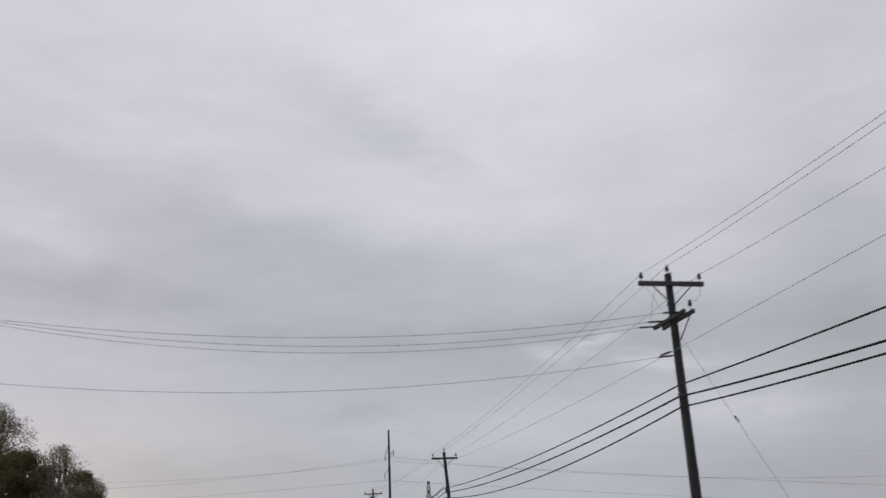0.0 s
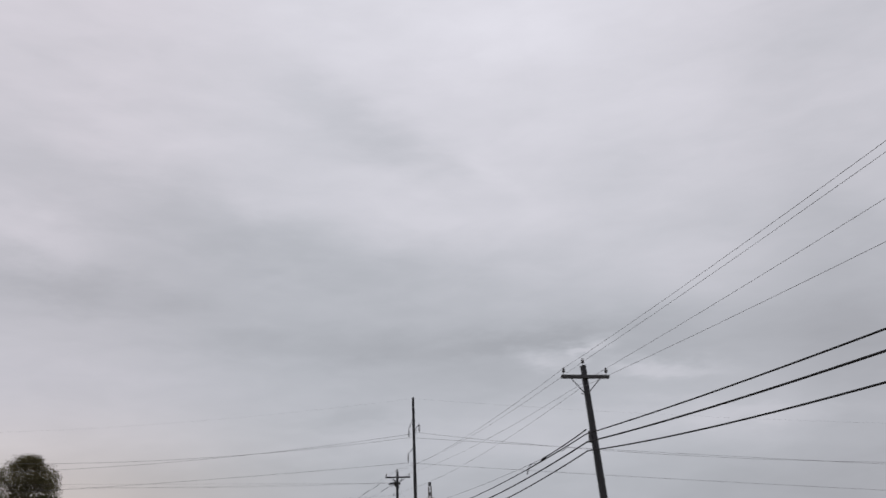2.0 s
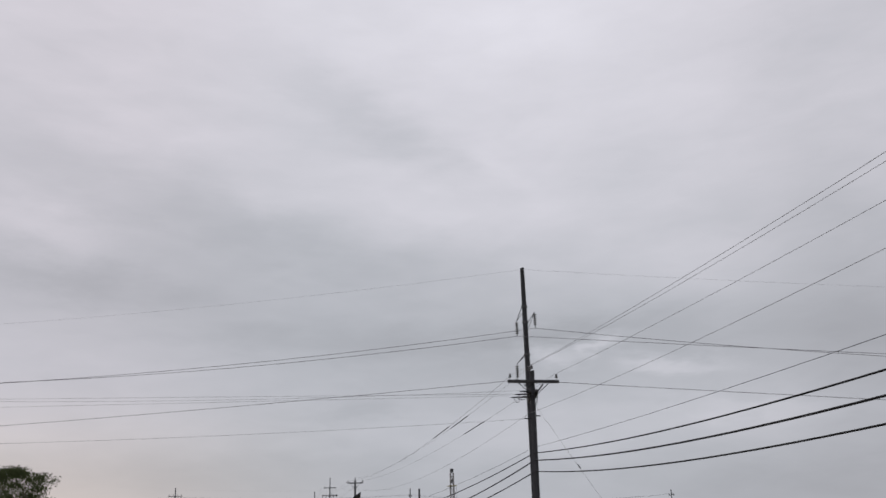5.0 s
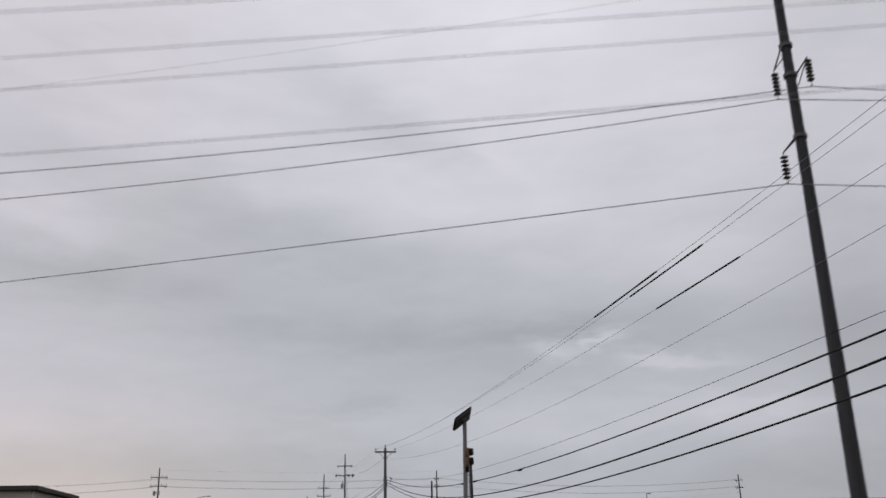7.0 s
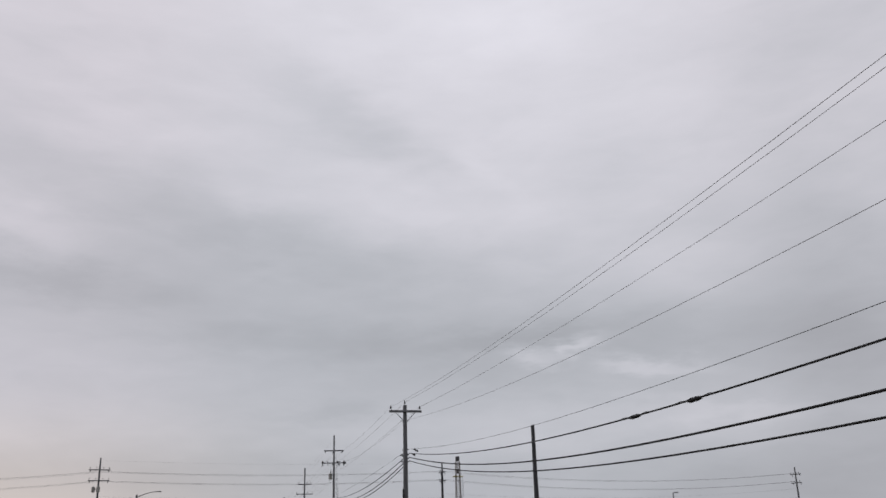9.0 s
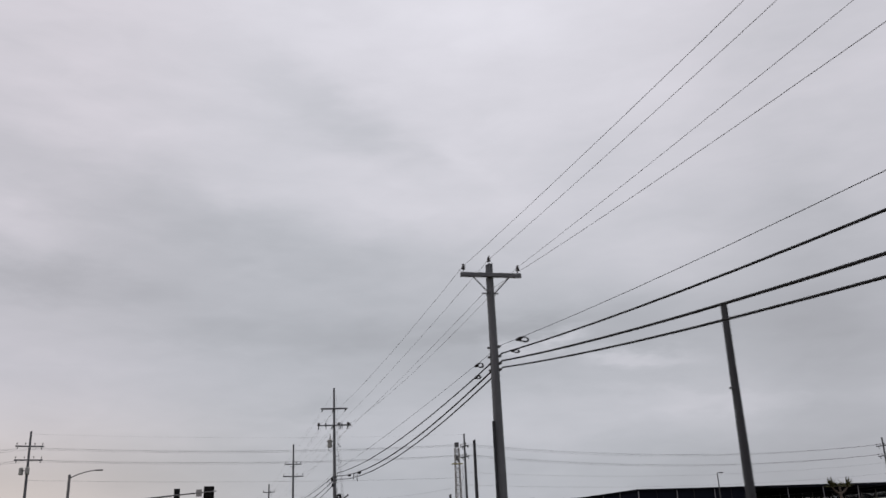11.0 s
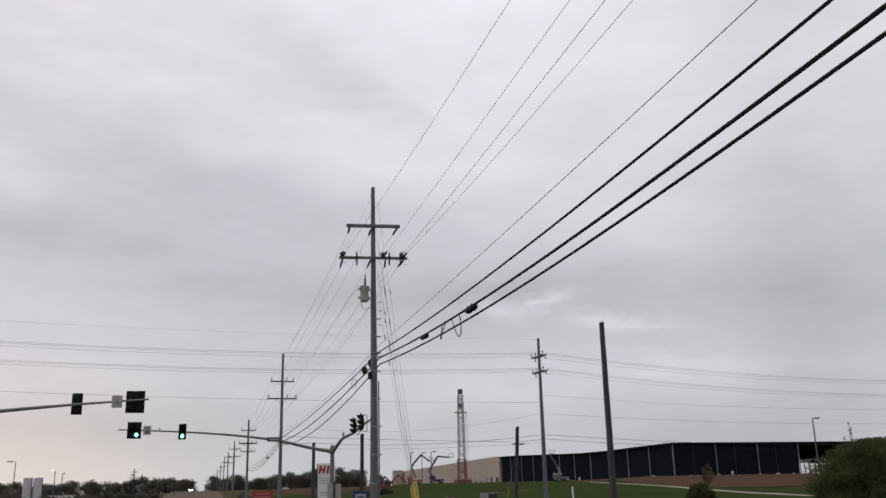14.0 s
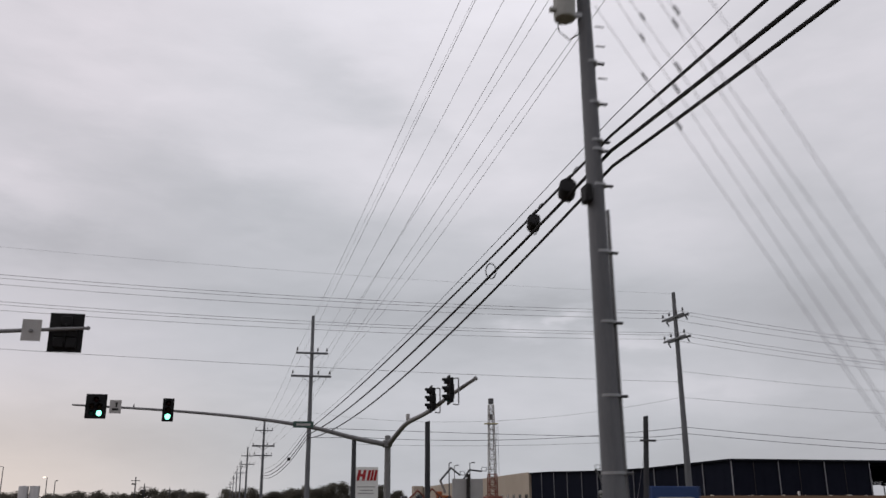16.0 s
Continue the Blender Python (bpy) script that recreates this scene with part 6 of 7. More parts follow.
# ---------------------------------------------------------------- site machines
def lattice(h0, h1, w0, w1, bays, r, g):
    for i in range(bays):
        a, b = h0 + (h1 - h0) * i / bays, h0 + (h1 - h0) * (i + 1) / bays
        wa, wb = (w0 + (w1 - w0) * i / bays) / 2, (w0 + (w1 - w0) * (i + 1) / bays) / 2
        ca = [(-wa, -wa, a), (wa, -wa, a), (wa, wa, a), (-wa, wa, a)]
        cb = [(-wb, -wb, b), (wb, -wb, b), (wb, wb, b), (-wb, wb, b)]
        for j in range(4):
            k = (j + 1) % 4
            g.tube([ca[j], cb[j]], r * 1.5, 5)
            g.tube([ca[j], cb[k]] if i % 2 else [ca[k], cb[j]], r * 0.7, 4)
            g.tube([cb[j], cb[k]], r * 0.7, 4)
    return g


RZ = ground_z(110.8, 608)
RIG = thing("drilling_rig", (110.8, 608.0, RZ), "tall lattice drilling mast with a red foot and yellow platform", "crane")
top = 42.8 - RZ
part("lower_mast", lattice(0, 9.5, 2.9, 2.7, 6, 0.16, Geo()), RIG_RED, RIG, "rusty red lattice foot")
part("upper_mast", lattice(9.5, top - 2.6, 2.4, 1.7, 14, 0.11, Geo()), RIG_GREY, RIG, "grey lattice mast")
part("crown", Geo().box((0, 0, top - 1.2), (1.7, 1.7, 2.0), bevel=0.15), STEEL_DARK, RIG)
part("platform", Geo().box((0, 0, 27.6), (4.8, 2.2, 0.4), bevel=0.05), PALE_YELLOW, RIG, "pale yellow platform")
part("hoist_block", Geo().box((0, 0, 30.2), (0.8, 0.8, 2.2), bevel=0.15), STEEL_DARK, RIG)
part("hoist_cable", Geo().tube([(0, 0, 31), (0, 0, top - 2)], 0.06, 5), STEEL_DARK, RIG)
part("side_cable", Geo().tube([(2.5, 0, 27), (2.6, 0, 9)], 0.06, 5), STEEL_DARK, RIG)
part("side_cable", Geo().tube([(2.2, 1, 27), (2.2, 1, 12)], 0.05, 5), STEEL_DARK, RIG)
part("base", Geo().box((0, 0, 0.9), (5.5, 7.0, 1.8), bevel=0.2), RIG_RED, RIG)


def wheel(parent, x, y, r):
    t = part("wheel", Geo().lathe([(-0.22, r * 0.7), (-0.2, r), (0.2, r), (0.22, r * 0.7)], (x, y, r), (0, 1, 0), 16), RUBBER, parent)
    part("rim", Geo().lathe([(-0.235, r * 0.5), (-0.2, r * 0.6), (0.2, r * 0.6), (0.235, r * 0.5)], (x, y, r), (0, 1, 0), 12), SIGN_BACK, t)


def boom_lift(x, y, body, pts, turn, label):
    m = thing("boom_lift", (x, y, ground_z(x, y)), label, "boom lift", "site machines", turn)
    part("chassis", Geo().box((0, 0, 1.0), (4.2, 2.2, 0.7), bevel=0.12), body, m)
    part("counterweight", Geo().box((-1.5, 0, 1.9), (1.8, 2.1, 1.2), bevel=0.3), body, m)
    for wx in (-1.4, 1.4):
        for wy in (-1.15, 1.15):
            wheel(m, wx, wy, 0.6)
    for i, (a, b) in enumerate(zip(pts, pts[1:])):
        part("boom_section", Geo().tube([a, b], 0.38 - 0.05 * i, 6), STEEL_DARK if i else RIG_GREY, m)
    e = pts[-1]
    part("basket", Geo().box((e[0] + 0.7, e[1], e[2] + 0.1), (1.6, 1.0, 0.15), bevel=0.03), STEEL_DARK, m)
    g = Geo()
    for dx in (0.0, 1.4):
        for dy in (-0.45, 0.45):
            g.tube([(e[0] + dx, e[1] + dy, e[2] + 0.1), (e[0] + dx, e[1] + dy, e[2] + 1.2)], 0.05, 5)
    for dy in (-0.45, 0.45):
        g.tube([(e[0], e[1] + dy, e[2] + 1.2), (e[0] + 1.4, e[1] + dy, e[2] + 1.2)], 0.05, 5)
    part("basket_rail", g, STEEL_DARK, m)


boom_lift(80.5, 556, LIFT_ORANGE, [(0.5, 0, 2.0), (-1.0, 0.3, 5.6), (2.4, 0.4, 9.4), (5.2, 0.4, 7.2)], 0, "orange articulated boom lift with raised arm on the site")
boom_lift(87.0, 552, LIFT_BLUE, [(-1.0, 0, 2.0), (-2.6, 0.4, 3.8), (0.6, 0.4, 8.6), (4.4, 0.4, 8.2)], 0, "dark blue boom lift with raised arm on the site")
boom_lift(117.6, 520, SIGNAL_GREY, [(0, 0, 1.8), (-1.0, 0.2, 4.2), (-3.2, 0.2, 8.0)], 0, "pale boom lift with raised arm before the open frame")
for x, y in ((51.5, 470), (55.4, 474)):
    m = thing("excavator", (x, y, ground_z(x, y)), "rusty red tracked excavator parked on the field edge", "excavator", "site machines")
    for sy in (-1.0, 1.0):
        part("track", Geo().box((0, sy, 0.5), (4.0, 0.6, 1.0), bevel=0.3), RUBBER, m)
    part("house", Geo().box((-0.2, 0, 1.7), (2.8, 2.4, 1.3), bevel=0.25), RIG_RED, m)
    part("cab", Geo().box((0.7, -0.5, 2.6), (1.3, 1.1, 1.4), bevel=0.15), GLASS_DARK, m)
    part("boom_section", Geo().tube([(1.0, 0.3, 1.8), (3.6, 0.3, 4.4), (5.6, 0.3, 2.6)], [0.3, 0.26, 0.2], 6), RIG_RED, m)


# ---------------------------------------------------------------- lamps and far buildings
def area_light(x, y, h, r=0.09, lit=False, arm_x=1.0, label="dark parking lot lamp on a tall thin pole"):
    b = ground_z(x, y)
    m = thing("area_lamp", (x, y, b), label, "street lamp", "area lamps")
    part("pole_shaft", Geo().tube([(0, 0, -0.1), (0, 0, h - b)], [r * 1.4, r], 8), STEEL_DARK, m)
    part("lamp_arm", Geo().tube([(0, 0, h - b), (arm_x * 0.5, 0, h - b + 0.05)], 0.05, 6), STEEL_DARK, m)
    part("lamp_head", Geo().box((arm_x * 0.8, 0, h - b + 0.05), (abs(arm_x) * 0.9, 0.4, 0.22), bevel=0.05), LAMP_ON if lit else STEEL_DARK, m)


area_light(118.0, 400.3, 13.1, 0.11, arm_x=1.1)
area_light(-29.2, 500, 11.6, arm_x=-1.6)
area_light(-20.2, 500, 9.4, arm_x=-0.7, lit=True, label="lit parking lot lamp on a tall thin pole")
area_light(-18.5, 500, 8.7, arm_x=0.4)
area_light(66.0, 470, 11.5, arm_x=0.9)
area_light(75.0, 520, 13.6, arm_x=0.9)
area_light(58.0, 455, 10.6, arm_x=0.4)
for x, y, h in ((-2.0, 500, 9.6), (-0.6, 506, 8.4), (1.6, 560, 9.0), (3.4, 600, 9.4)):
    b = ground_z(x, y)
    m = thing("utility_pole", (x, y, b), "distant dark utility pole beyond the road", "utility pole", "far utility poles")
    part("pole_shaft", shaft_geo(h - b, 0.16, 0.11, seed=y), WOOD_DARK, m)
    part("crossarm", Geo().box((0, -0.15, h - b - 0.8), (1.9, 0.12, 0.14), bevel=0.01), WOOD_ARM, m)
    part("crossarm", Geo().box((-0.3, -0.15, h - b - 1.5), (1.0, 0.12, 0.3), bevel=0.01), WOOD_ARM, m)

for x in (-40.0, -37.0):
    s = thing("silo", (x, 575, ground_z(x, 575)), "pale grey cylindrical silo behind the trees", "silo", "silos")
    hh = 9.9 - ground_z(x, 575)
    part("body", Geo().lathe([(0, 1.35), (hh - 0.25, 1.35), (hh - 0.1, 1.3), (hh, 0.6), (hh + 0.05, 0.02)], (0, 0, 0), (0, 0, 1), 24), TANK_WHITE, s)
    part("ladder", Geo().box((1.4, -0.2, hh / 2), (0.1, 0.3, hh), bevel=0.02), STEEL_DARK, s)


def low_building(name, x, y, w, d, h, wall, label, n=4):
    b = ground_z(x, y)
    m = thing(name, (x, y, b), label, "building", "far buildings")
    part("wall", Geo().box((0, 0, h / 2), (w, d, h), bevel=0.05), wall, m)
    part("roof", Geo().box((0, 0, h + 0.15), (w + 0.8, d + 0.8, 0.35), bevel=0.06), ROOF_DARK, m)
    for i in range(n):
        wx = -w / 2 + w * (i + 0.5) / n
        win = part("window", Geo().box((wx, -d / 2 - 0.02, h * 0.5), (w / n * 0.55, 0.08, h * 0.4), bevel=0.02), GLASS_DARK, m)
        part("window_frame", Geo().box((wx, -d / 2 - 0.03, h * 0.28), (w / n * 0.62, 0.12, 0.12), bevel=0.02), SIGN_BACK, win)


low_building("roadside_store", -15.5, 231, 22, 14, 5.55, CONCRETE, "low pale building with a dark flat roof beside the road")
low_building("low_house", -39.5, 640, 8.5, 8, 2.6, SIGN_WHITE, "low white building with a grey roof among trees")
low_building("low_house", -55.0, 520, 16.0, 10, 3.4, SIGN_BACK, "long low grey building among trees")
for i, (x, y) in enumerate(((-30, 620), (-24, 622), (-17, 618))):
    m = thing("parked_car", (x, y, ground_z(x, y)), "pale parked car beside the low white building", "car", "parked cars", 8 * i)
    part("body", Geo().box((0, 0, 0.65), (4.4, 1.75, 0.7), bevel=0.2), CAR_WHITE if i != 1 else CAR_DARK, m)
    part("cabin", Geo().box((-0.2, 0, 1.2), (2.3, 1.6, 0.6), bevel=0.25), GLASS_DARK, m)
    for wx in (-1.3, 1.3):
        for wy in (-0.8, 0.8):
            wheel(m, wx, wy, 0.33)


def vehicle(x, y, paint, tall, label):
    m = thing("car", (x, y, ground_z(20, y) + 0.05), label, "car", "cars on the far road")
    part("body", Geo().box((0, 0, 0.75), (1.9, 4.6, 0.85), bevel=0.2), paint, m)
    part("cabin", Geo().box((0, 0.3, 1.1 + tall * 0.35), (1.7, 2.6, 0.5 + tall * 0.7), bevel=0.2), paint if tall > 0.6 else GLASS_DARK, m)
    part("windscreen", Geo().box((0, -1.02, 1.2 + tall * 0.3), (1.5, 0.06, 0.5), bevel=0.02), GLASS_DARK, m)
    for s in (-0.62, 0.62):
        part("headlight", Geo().lathe([(0, 0.15), (0.05, 0.13), (0.07, 0.02)], (s, -2.3, 0.75), (0, -1, 0), 12), HEADLIGHT, m, "lit headlight")
    for wx in (-0.8, 0.8):
        for wy in (-1.4, 1.4):
            part("wheel", Geo().lathe([(-0.1, 0.3), (-0.1, 0.34), (0.1, 0.34), (0.1, 0.3)], (wx, wy, 0.34), (1, 0, 0), 14), RUBBER, m)


vehicle(1.6, 820, CAR_WHITE, 0.9, "white van with lit headlights on the far road")
vehicle(4.6, 840, CAR_DARK, 0.2, "dark car with lit headlights on the far road")
vehicle(3.2, 880, CAR_WHITE, 0.4, "pale car with lit headlights on the far road")
vehicle(6.6, 700, CAR_DARK, 0.2, "dark car with lit headlights on the far road")


# ---------------------------------------------------------------- trees, woods and grass
def leaf_cloud(centres, per, spread, size, seed):
    rng = np.random.RandomState(seed)
    cs = np.repeat(np.array(centres, float), per, axis=0)
    n = len(cs)
    p = cs + np.clip(rng.normal(0, 1, (n, 3)), -1.7, 1.7) * np.array(spread)
    a = rng.normal(0, 1, (n, 3))
    a /= np.linalg.norm(a, axis=1, keepdims=True)
    b = np.cross(a, rng.normal(0, 1, (n, 3)))
    b /= np.linalg.norm(b, axis=1, keepdims=True)
    s = size * rng.uniform(0.5, 1.3, (n, 1))
    v = np.stack([p - a * s, p + b * s * 0.45, p + a * s, p - b * s * 0.45], 1).reshape(-1, 3)
    return v, np.arange(4 * n).reshape(-1, 4)


def leaf_mesh(name, v, f, material):
    me = bpy.data.meshes.new(name)
    me.from_pydata(v.tolist(), [], f.tolist())
    me.materials.append(material)
    return me


def tree(x, y, h, w, seed, material, label, per=26, leaf=0.2, clear=0.3, tips=150, sparse=1.0):
    """A tapered trunk with limbs and a ragged crown of small leaves."""
    b = ground_z(x, y)
    rng = random.Random(seed)
    m = thing("tree", (x, y, b), label, "tree", "roadside trees")
    part("trunk", Geo().tube([(0, 0, -0.3), (0.1, 0.05, h * 0.25), (-0.1, 0.1, h * 0.5), (0.1, 0, h * 0.85)], [h * 0.022, h * 0.017, h * 0.012, h * 0.003], 9), BARK, m)
    centres = []
    for i in range(tips):
        a, t = rng.uniform(0, 2 * math.pi), clear + (1 - clear) * rng.random() ** 0.8
        tt = (t - clear) / (1 - clear)
        prof = math.sqrt(max(0.01, 1 - ((tt - 0.36) / 0.64) ** 2)) if tt > 0.36 else 0.55 + 0.45 * tt / 0.36
        r = w * prof * (0.35 + 0.65 * rng.random()) * (0.82 + 0.5 * noise.noise((math.cos(a) * 1.6, math.sin(a) * 1.6 + seed, t * 4)))
        e = Vector((r * math.cos(a), r * math.sin(a), h * t))
        centres.append(e)
    # each limb leaves the trunk and forks towards the tips of its sector
    for k in range(14):
        mine = sorted((c for c in centres if int((math.atan2(c.y, c.x) / (2 * math.pi) % 1) * 7) == k % 7 and (c.z > h * 0.62) == (k > 6)), key=lambda c: c.z)[::2]
        if not mine:
            continue
        mid_tip = sum(mine, Vector()) / len(mine)
        s = Vector((0, 0, max(h * 0.15, mid_tip.z - 0.2 * h)))
        fork = s.lerp(mid_tip, 0.55)
        g = Geo().tube([s, s.lerp(fork, 0.5) + Vector((0, 0, -0.01 * h)), fork], [h * 0.008, h * 0.006, h * 0.0045], 6)
        for c in mine:
            g.tube([fork, fork.lerp(c, 0.5) + Vector((0, 0, 0.03 * h * rng.uniform(-0.3, 0.7))), c], [h * 0.004, h * 0.0025, h * 0.0008], 4)
        part("limb", g, BARK, m)
    v, f = leaf_cloud(centres, int(per * sparse), (w * 0.075, w * 0.075, h * 0.028), leaf, seed)
    part("crown", leaf_mesh("crown", v, f, material), material, m)


tree(-19.1, 125, 17.2, 7.0, 1, LEAF, "tall leafy tree with ragged spring crown beside the road", per=130, leaf=0.095, tips=330)
tree(-13.4, 118, 11.6, 5.4, 2, LEAF_OLIVE, "dense dark olive tree beside the road", per=300, leaf=0.12, clear=0.1, tips=170)
tree(-9.55, 116, 12.0, 4.0, 3, TWIG, "thin twiggy tree with pale spring crown", per=20, leaf=0.095, clear=0.2, tips=420)
tree(-33.6, 250, 21.5, 9.0, 5, LEAF_OLIVE, "round dark olive leafy tree beside the road", per=260, leaf=0.12, tips=260)
tree(-37.5, 228, 17.6, 5.6, 6, LEAF_OLIVE, "dark green leafy tree beside the road", per=230, leaf=0.12, tips=190)
tree(-47.0, 226, 17.0, 6.5, 9, LEAF_DARK, "dark green leafy tree in the roadside row", per=130, leaf=0.17, tips=170)
tree(-20.2, 243, 12.4, 6.8, 7, LEAF_DARK, "leafy green tree behind the low building", per=190, leaf=0.13)
tree(46.35, 313.7, 2.85, 0.6, 10, LEAF_OLIVE, "slender young leafy tree beside the side street", per=16, leaf=0.06, clear=0.68, tips=34)
tree(-30, 250, 14.0, 6.0, 8, LEAF_DARK, "dark green leafy tree behind the low building", per=130, leaf=0.17)


def bush(x, y, h, w, seed, material, label, tips=220, per=60, leaf=0.13, d=None):
    b = ground_z(x, y)
    rng = random.Random(seed)
    m = thing("bush", (x, y, b), label, "bush", "bushes on the verge")
    stems, centres = Geo(), []
    for i in range(tips):
        a, e = rng.uniform(0, 2 * math.pi), rng.random() ** 0.5
        z = h * (0.05 + 0.95 * rng.random())
        r = w * 0.5 * math.sqrt(max(0.03, 1 - (z / h) ** 3.2)) * e * (1 + 0.3 * noise.noise((math.cos(a) * 2, math.sin(a) * 2, z * 0.8 + seed)))
        c = Vector((r * math.cos(a), r * math.sin(a) * (d or w) / w, z))
        centres.append(c)
        if i % 6 == 0:
            stems.tube([(0.1 * math.cos(a), 0.1 * math.sin(a), -0.1), c * 0.55 + Vector((0, 0, 0.15)), c], [0.035, 0.02, 0.006], 5)
    part("stem_cluster", stems, BARK, m)
    v, f = leaf_cloud(centres, per, (w * 0.045, w * 0.045, h * 0.05), leaf, seed)
    part("foliage", leaf_mesh("foliage", v, f, material), material, m)


bush(52.6, 306.5, 3.7, 7.2, 11, LEAF_DARK, "large dense dark green bush on the grass verge", tips=620, per=190, leaf=0.062)
bush(50.9, 306.3, 4.5, 1.1, 20, LEAF_DARK, "tall thin leafy shoots above a dense bush", tips=26, per=30, leaf=0.06)
bush(53.6, 306.4, 4.4, 1.3, 21, LEAF_DARK, "tall thin leafy shoots above a dense bush", tips=30, per=30, leaf=0.06)
bush(41.5, 306.2, 1.72, 1.7, 12, LEAF_DARK, "small dense dark green bush on the grass verge", tips=130, per=120, leaf=0.055)
bush(41.2, 313.6, 0.7, 1.3, 13, LEAF_DARK, "low dark shrub at the foot of a bare pole", tips=80, per=80, leaf=0.05)
bush(46.0, 306.0, 0.9, 4.5, 14, LEAF_DARK, "low ragged shrub on the grass verge", tips=140, per=90, leaf=0.055)
bush(60.0, 310.0, 1.8, 6.5, 15, LEAF_DARK, "low dark green thicket on the grass verge", tips=260, per=110, leaf=0.06)
bush(27.0, 357.0, 1.5, 2.2, 16, LEAF_DARK, "low dark shrub at the foot of a stub pole", tips=90, per=40, leaf=0.1)
bush(39.5, 315.5, 0.7, 2.4, 17, LEAF, "low ragged shrub on the grass verge", tips=70, per=30, leaf=0.07)


def palm(x, y, h, seed):
    """A fan palm: bare trunk and two tufts of stiff narrow fronds."""
    b = ground_z(x, y)
    rng = random.Random(seed)
    m = thing("palm_tree", (x, y, b), "spiky grey green palm top before the dark building", "palm tree")
    part("trunk", Geo().tube([(0, 0, -0.2), (0.1, 0, h * 0.4), (0, 0, h - b - 1.6)], [0.22, 0.18, 0.16], 9), BARK, m)
    for cx in (-1.1, 1.2):
        part("fork", Geo().tube([(0, 0, h - b - 2.6), (cx * 0.6, 0, h - b - 2.2), (cx, 0, h - b - 1.7)], [0.14, 0.12, 0.1], 7), BARK, m)
        for k in range(34):
            a, e = rng.uniform(0, 6.283), rng.uniform(0.1, 1.35)
            n = rng.uniform(1.2, 1.75)
            d = Vector((math.cos(a) * math.cos(e), math.sin(a) * math.cos(e), math.sin(e)))
            side = d.cross(Vector((0, 0, 1))).normalized() * 0.09
            o = Vector((cx, 0, h - b - 1.7))
            tip = o + d * n - Vector((0, 0, 0.12))
            g = Geo()
            g.rings([[o - side * 0.3, o + side * 0.3, o + Vector((0, 0, 0.03))], [o + d * n * 0.55 - side, o + d * n * 0.55 + side, o + d * n * 0.55 + Vector((0, 0, 0.05))], [tip - side * 0.1, tip + side * 0.1, tip + Vector((0, 0, 0.02))]])
            part("frond", g, LEAF, m)


palm(95.7, 329.5, 7.9, 7)


def woods(name, rows, seed, label, per=34, leaf=0.45, spread=1.1):
    """A far wood as one mass of leaf clumps."""
    rng = random.Random(seed)
    centres = []
    for x, y, h, w in rows:
        b = ground_z(x, y)
        for k in range(26):
            a, t = rng.uniform(0, 6.283), rng.random()
            r = w * math.sqrt(rng.random()) * (1 - 0.55 * t ** 2)
            centres.append((x + r * math.cos(a), y + r * math.sin(a), b + h * (0.04 + 0.92 * t)))
    v, f = leaf_cloud(centres, per * 3, (spread, spread, spread * 0.68), leaf, seed)
    me = leaf_mesh(name, v, f, LEAF_FAR)
    tagged(new(name, me), label, "woodland", kind="stuff")


rng = random.Random(5)
rows = []
for i in range(95):
    x = -330 + 3.55 * i + rng.uniform(-2, 2)
    h = 8.6 + 2.2 * noise.noise((i * 0.21, 0, 0)) + rng.uniform(-1.2, 1.6)
    rows.append((x, 800 + rng.uniform(-14, 22), h if x < -6 else h * 0.75, 4.2 + rng.random()))
woods("far_woods", rows, 21, "dark far tree line on the ridge", leaf=0.42, spread=1.25)
rows = []
for i in range(34):
    x = 15 + 3.0 * i + rng.uniform(-2, 2)
    h = 8.6 + 3.2 * noise.noise((i * 0.17, 3, 0)) + rng.uniform(-1.5, 2.0)
    rows.append((x, 815 + rng.uniform(-10, 30) + max(0, 60 - x) * 2.0, h, 3.8 + rng.random()))
woods("ridge_woods", rows, 22, "dark tree line behind the building site", leaf=0.42, spread=1.3)
rows = []
for i in range(34):
    y = 690 - 10 * i
    rows.append((-46 - 1.6 * i + rng.uniform(-5, 5) - (30 if i > 20 else 0), y, 3.6 + rng.uniform(-1.2, 2.0), 3.0))
woods("hedge_woods", rows, 23, "dark hedge and small trees beyond the road", per=26)


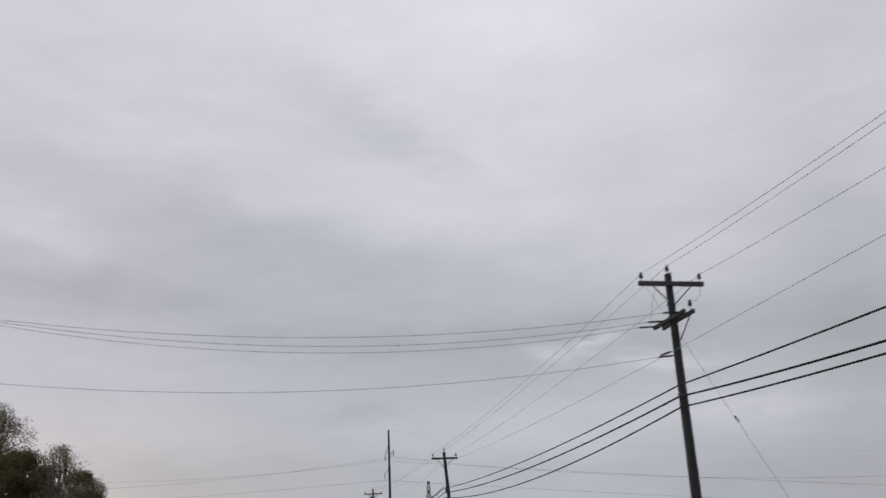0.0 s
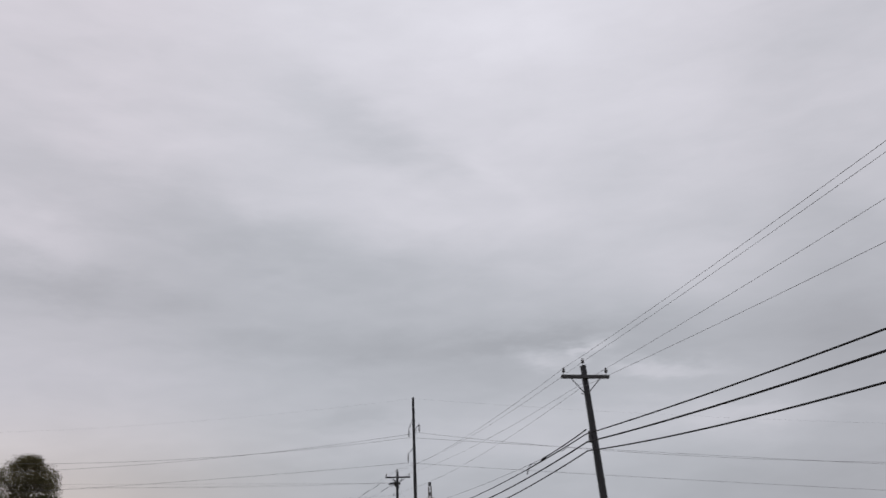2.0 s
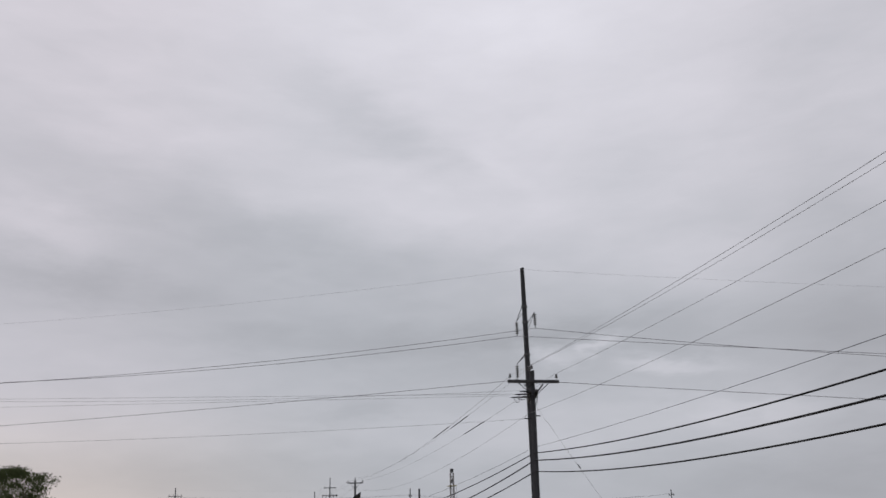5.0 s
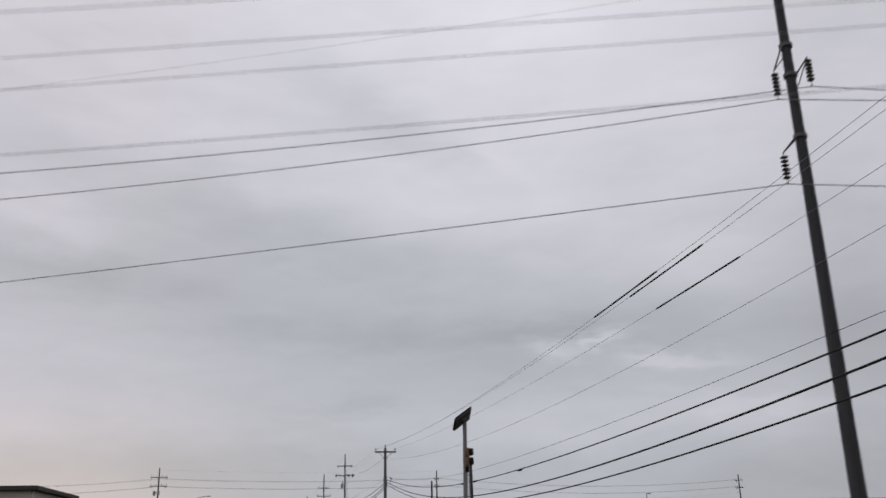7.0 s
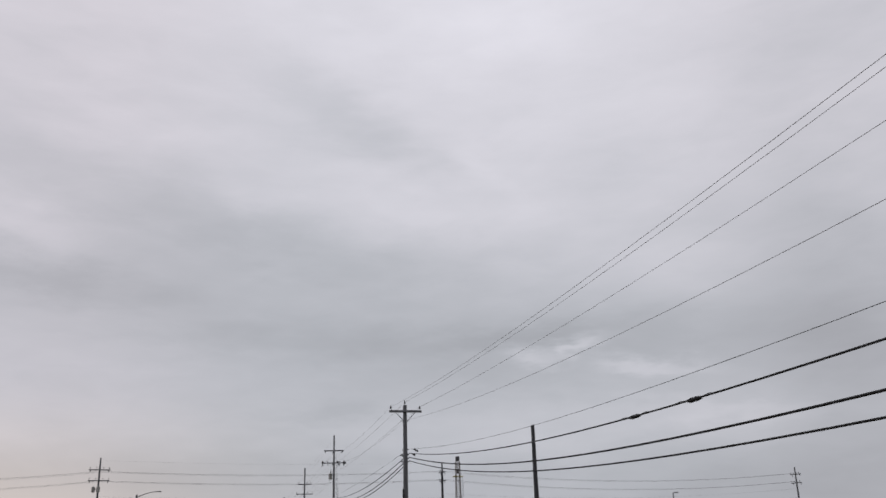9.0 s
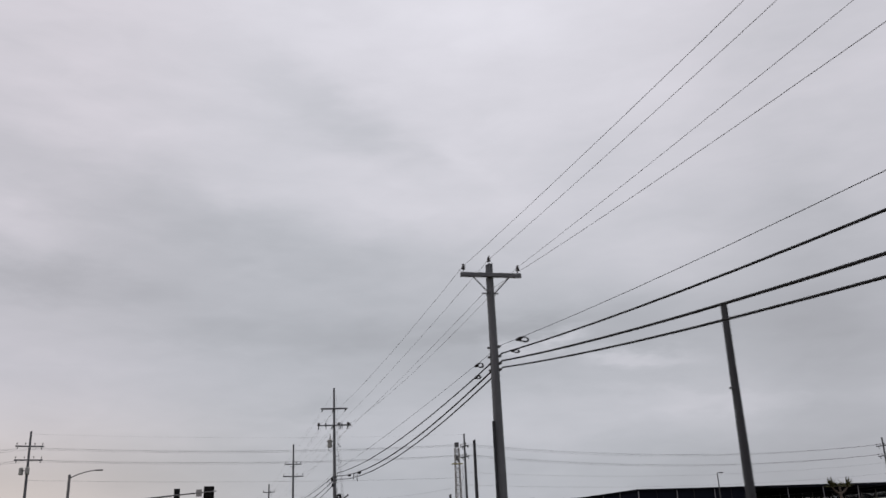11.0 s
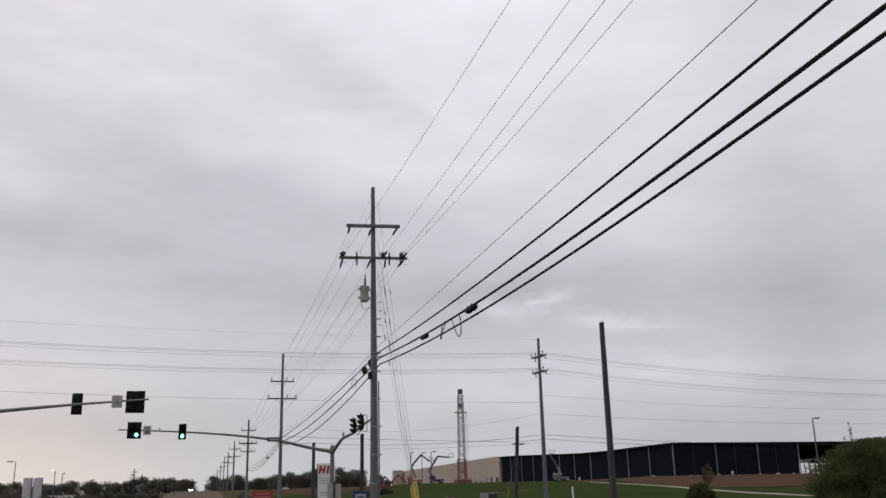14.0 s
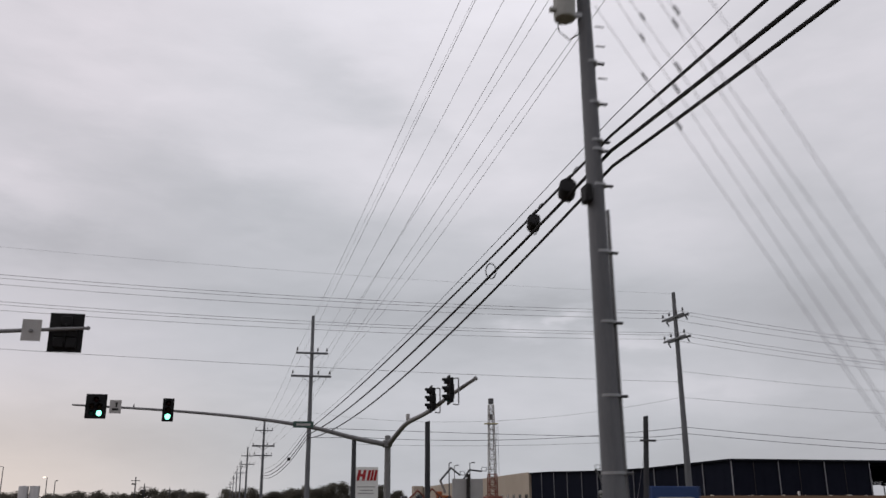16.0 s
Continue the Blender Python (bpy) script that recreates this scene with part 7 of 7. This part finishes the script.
def tufts(name, n, area, height, material, seed, label, lean=0.35, width=0.018, floor=-0.35, left=False):
    """Many thin grass blades over an area of the ground."""
    r = np.random.RandomState(seed)
    x = r.uniform(area[0], area[1], n)
    y = r.uniform(area[2], area[3], n)
    keep = [k for k in range(n) if x[k] < road_left(y[k]) - 0.3 - 1.2 * abs(noise.noise((0.0, y[k] * 0.3, 3.0)))] if left else [k for k in range(n) if x[k] > ROAD_X(y[k]) + 1.3 + max(0.0, 0.65 + 1.3 * noise.noise((x[k] * 0.5, y[k] * 0.35, 3.0))) and not (311.5 < y[k] < 331 + 0.1 * max(0, x[k] - 24)) and noise.noise((x[k] * 0.25, y[k] * 0.25, seed)) > floor]
    v, f = [], []
    for k in keep:
        z = ground_z(x[k], y[k])
        h = height * r.uniform(0.4, 1.25)
        a = r.uniform(0, 6.283)
        dx, dy = math.cos(a), math.sin(a)
        w = width * r.uniform(0.7, 1.5)
        lx, ly = r.normal(0, lean, 2) * h
        i = len(v)
        v += [(x[k] - dx * w, y[k] - dy * w, z - 0.02), (x[k] + dx * w, y[k] + dy * w, z - 0.02), (x[k] + lx, y[k] + ly, z + h)]
        front = dx > 0
        f.append((i, i + 1, i + 2) if front else (i + 1, i, i + 2))
    me = bpy.data.meshes.new(name)
    me.from_pydata(v, [], f)
    me.materials.append(material)
    # soft upward normals, as a thick sward has
    up = np.column_stack((r.normal(0, 0.3, len(f)), r.normal(0, 0.3, len(f)), np.ones(len(f))))
    up = np.repeat(up / np.linalg.norm(up, axis=1)[:, None], 3, axis=0)
    me.shade_smooth()
    me.normals_split_custom_set(up.tolist())
    tagged(new(name, me), label, "grass", kind="stuff")


tufts("verge_grass", 190000, (21, 62, 268, 312), 0.09, GRASS_BLADE, 31, "rough green verge grass", width=0.013, lean=0.6, floor=-0.8)
tufts("weed_clumps", 34000, (23.5, 62, 272, 312), 0.22, GRASS_BLADE, 34, "taller dark weeds in the verge grass", width=0.013, floor=0.2)
tufts("dry_weed_clumps", 24000, (26, 62, 280, 312), 0.27, DRY_GRASS, 35, "dry brown weeds in the verge grass", width=0.012, floor=0.16)
tufts("dry_verge_grass", 22000, (34, 66, 294, 312), 0.2, DRY_GRASS, 32, "dry brown grass on the verge", width=0.013, floor=0.05)
tufts("tall_dry_weeds", 1500, (30.2, 33.6, 285.2, 289.5), 0.5, DRY_GRASS, 36, "tall straw brown weeds in the verge grass", width=0.014, floor=-0.25)
# the ground has no ditch here; dark blades stand for its shade
tufts("ditch_weeds", 6000, (26.5, 31.5, 287, 295), 0.24, LEAF_DARK, 37, "dark low weeds standing for the shade of a verge ditch", width=0.016, floor=0.05)


tufts("left_verge_grass", 26000, (-46, 1, 336, 470), 0.32, GRASS_BLADE, 38, "rough green and brown grass beyond the junction", width=0.05, lean=0.6, left=True)
tufts("left_verge_weeds", 9000, (-46, 1, 336, 520), 0.5, DRY_GRASS, 39, "dry brown weeds beyond the junction", width=0.05, lean=0.5, left=True)


def flowers():
    r = np.random.RandomState(41)
    g = Geo()
    for k in range(820):
        y = r.uniform(278.5, 296.0)
        x = 25.3 + 0.6 * math.sin(y * 0.5) + abs(r.normal(0.0, 1.1)) * r.choice((-0.6, 1.0))
        if noise.noise((x * 0.5, y * 0.5, 7)) < 0.02 or x < 23.4:
            continue
        z = ground_z(x, y) + r.uniform(0.08, 0.2)
        s = r.uniform(0.006, 0.017)
        tx, ty = r.normal(0, 0.02, 2)
        g.face([(x - s, y, z - 0.3 * s + tx), (x, y - s, z + ty), (x + s, y, z + 0.3 * s - tx), (x, y + s, z - ty)])
    me = g.mesh("white_flowers", False)
    me.materials.append(FLOWER)
    tagged(new("white_flowers", me), "small white wild flowers in the verge grass", "flowers", kind="stuff")


flowers()

rows = []
for i in range(46):
    x = -66 + 1.45 * i + rng.uniform(-1, 1)
    rows.append((x, 545 + rng.uniform(-10, 10) + 0.6 * max(0, x + 30), 1.5 + 0.9 * noise.noise((i * 0.4, 9, 0)) + rng.uniform(-0.3, 0.6), 1.3))
woods("roadside_scrub", rows, 24, "low olive brown scrub beyond the road", per=14, leaf=0.22, spread=0.5)
rows = [(22.6 + 1.4 * rng.random() + 0.012 * k * 8, 392 + 8 * k + rng.uniform(-2, 2), 0.7 + 0.7 * rng.random(), 0.9) for k in range(22)]
woods("bank_scrub", rows, 25, "low olive brown scrub on the road bank", per=12, leaf=0.12, spread=0.3)
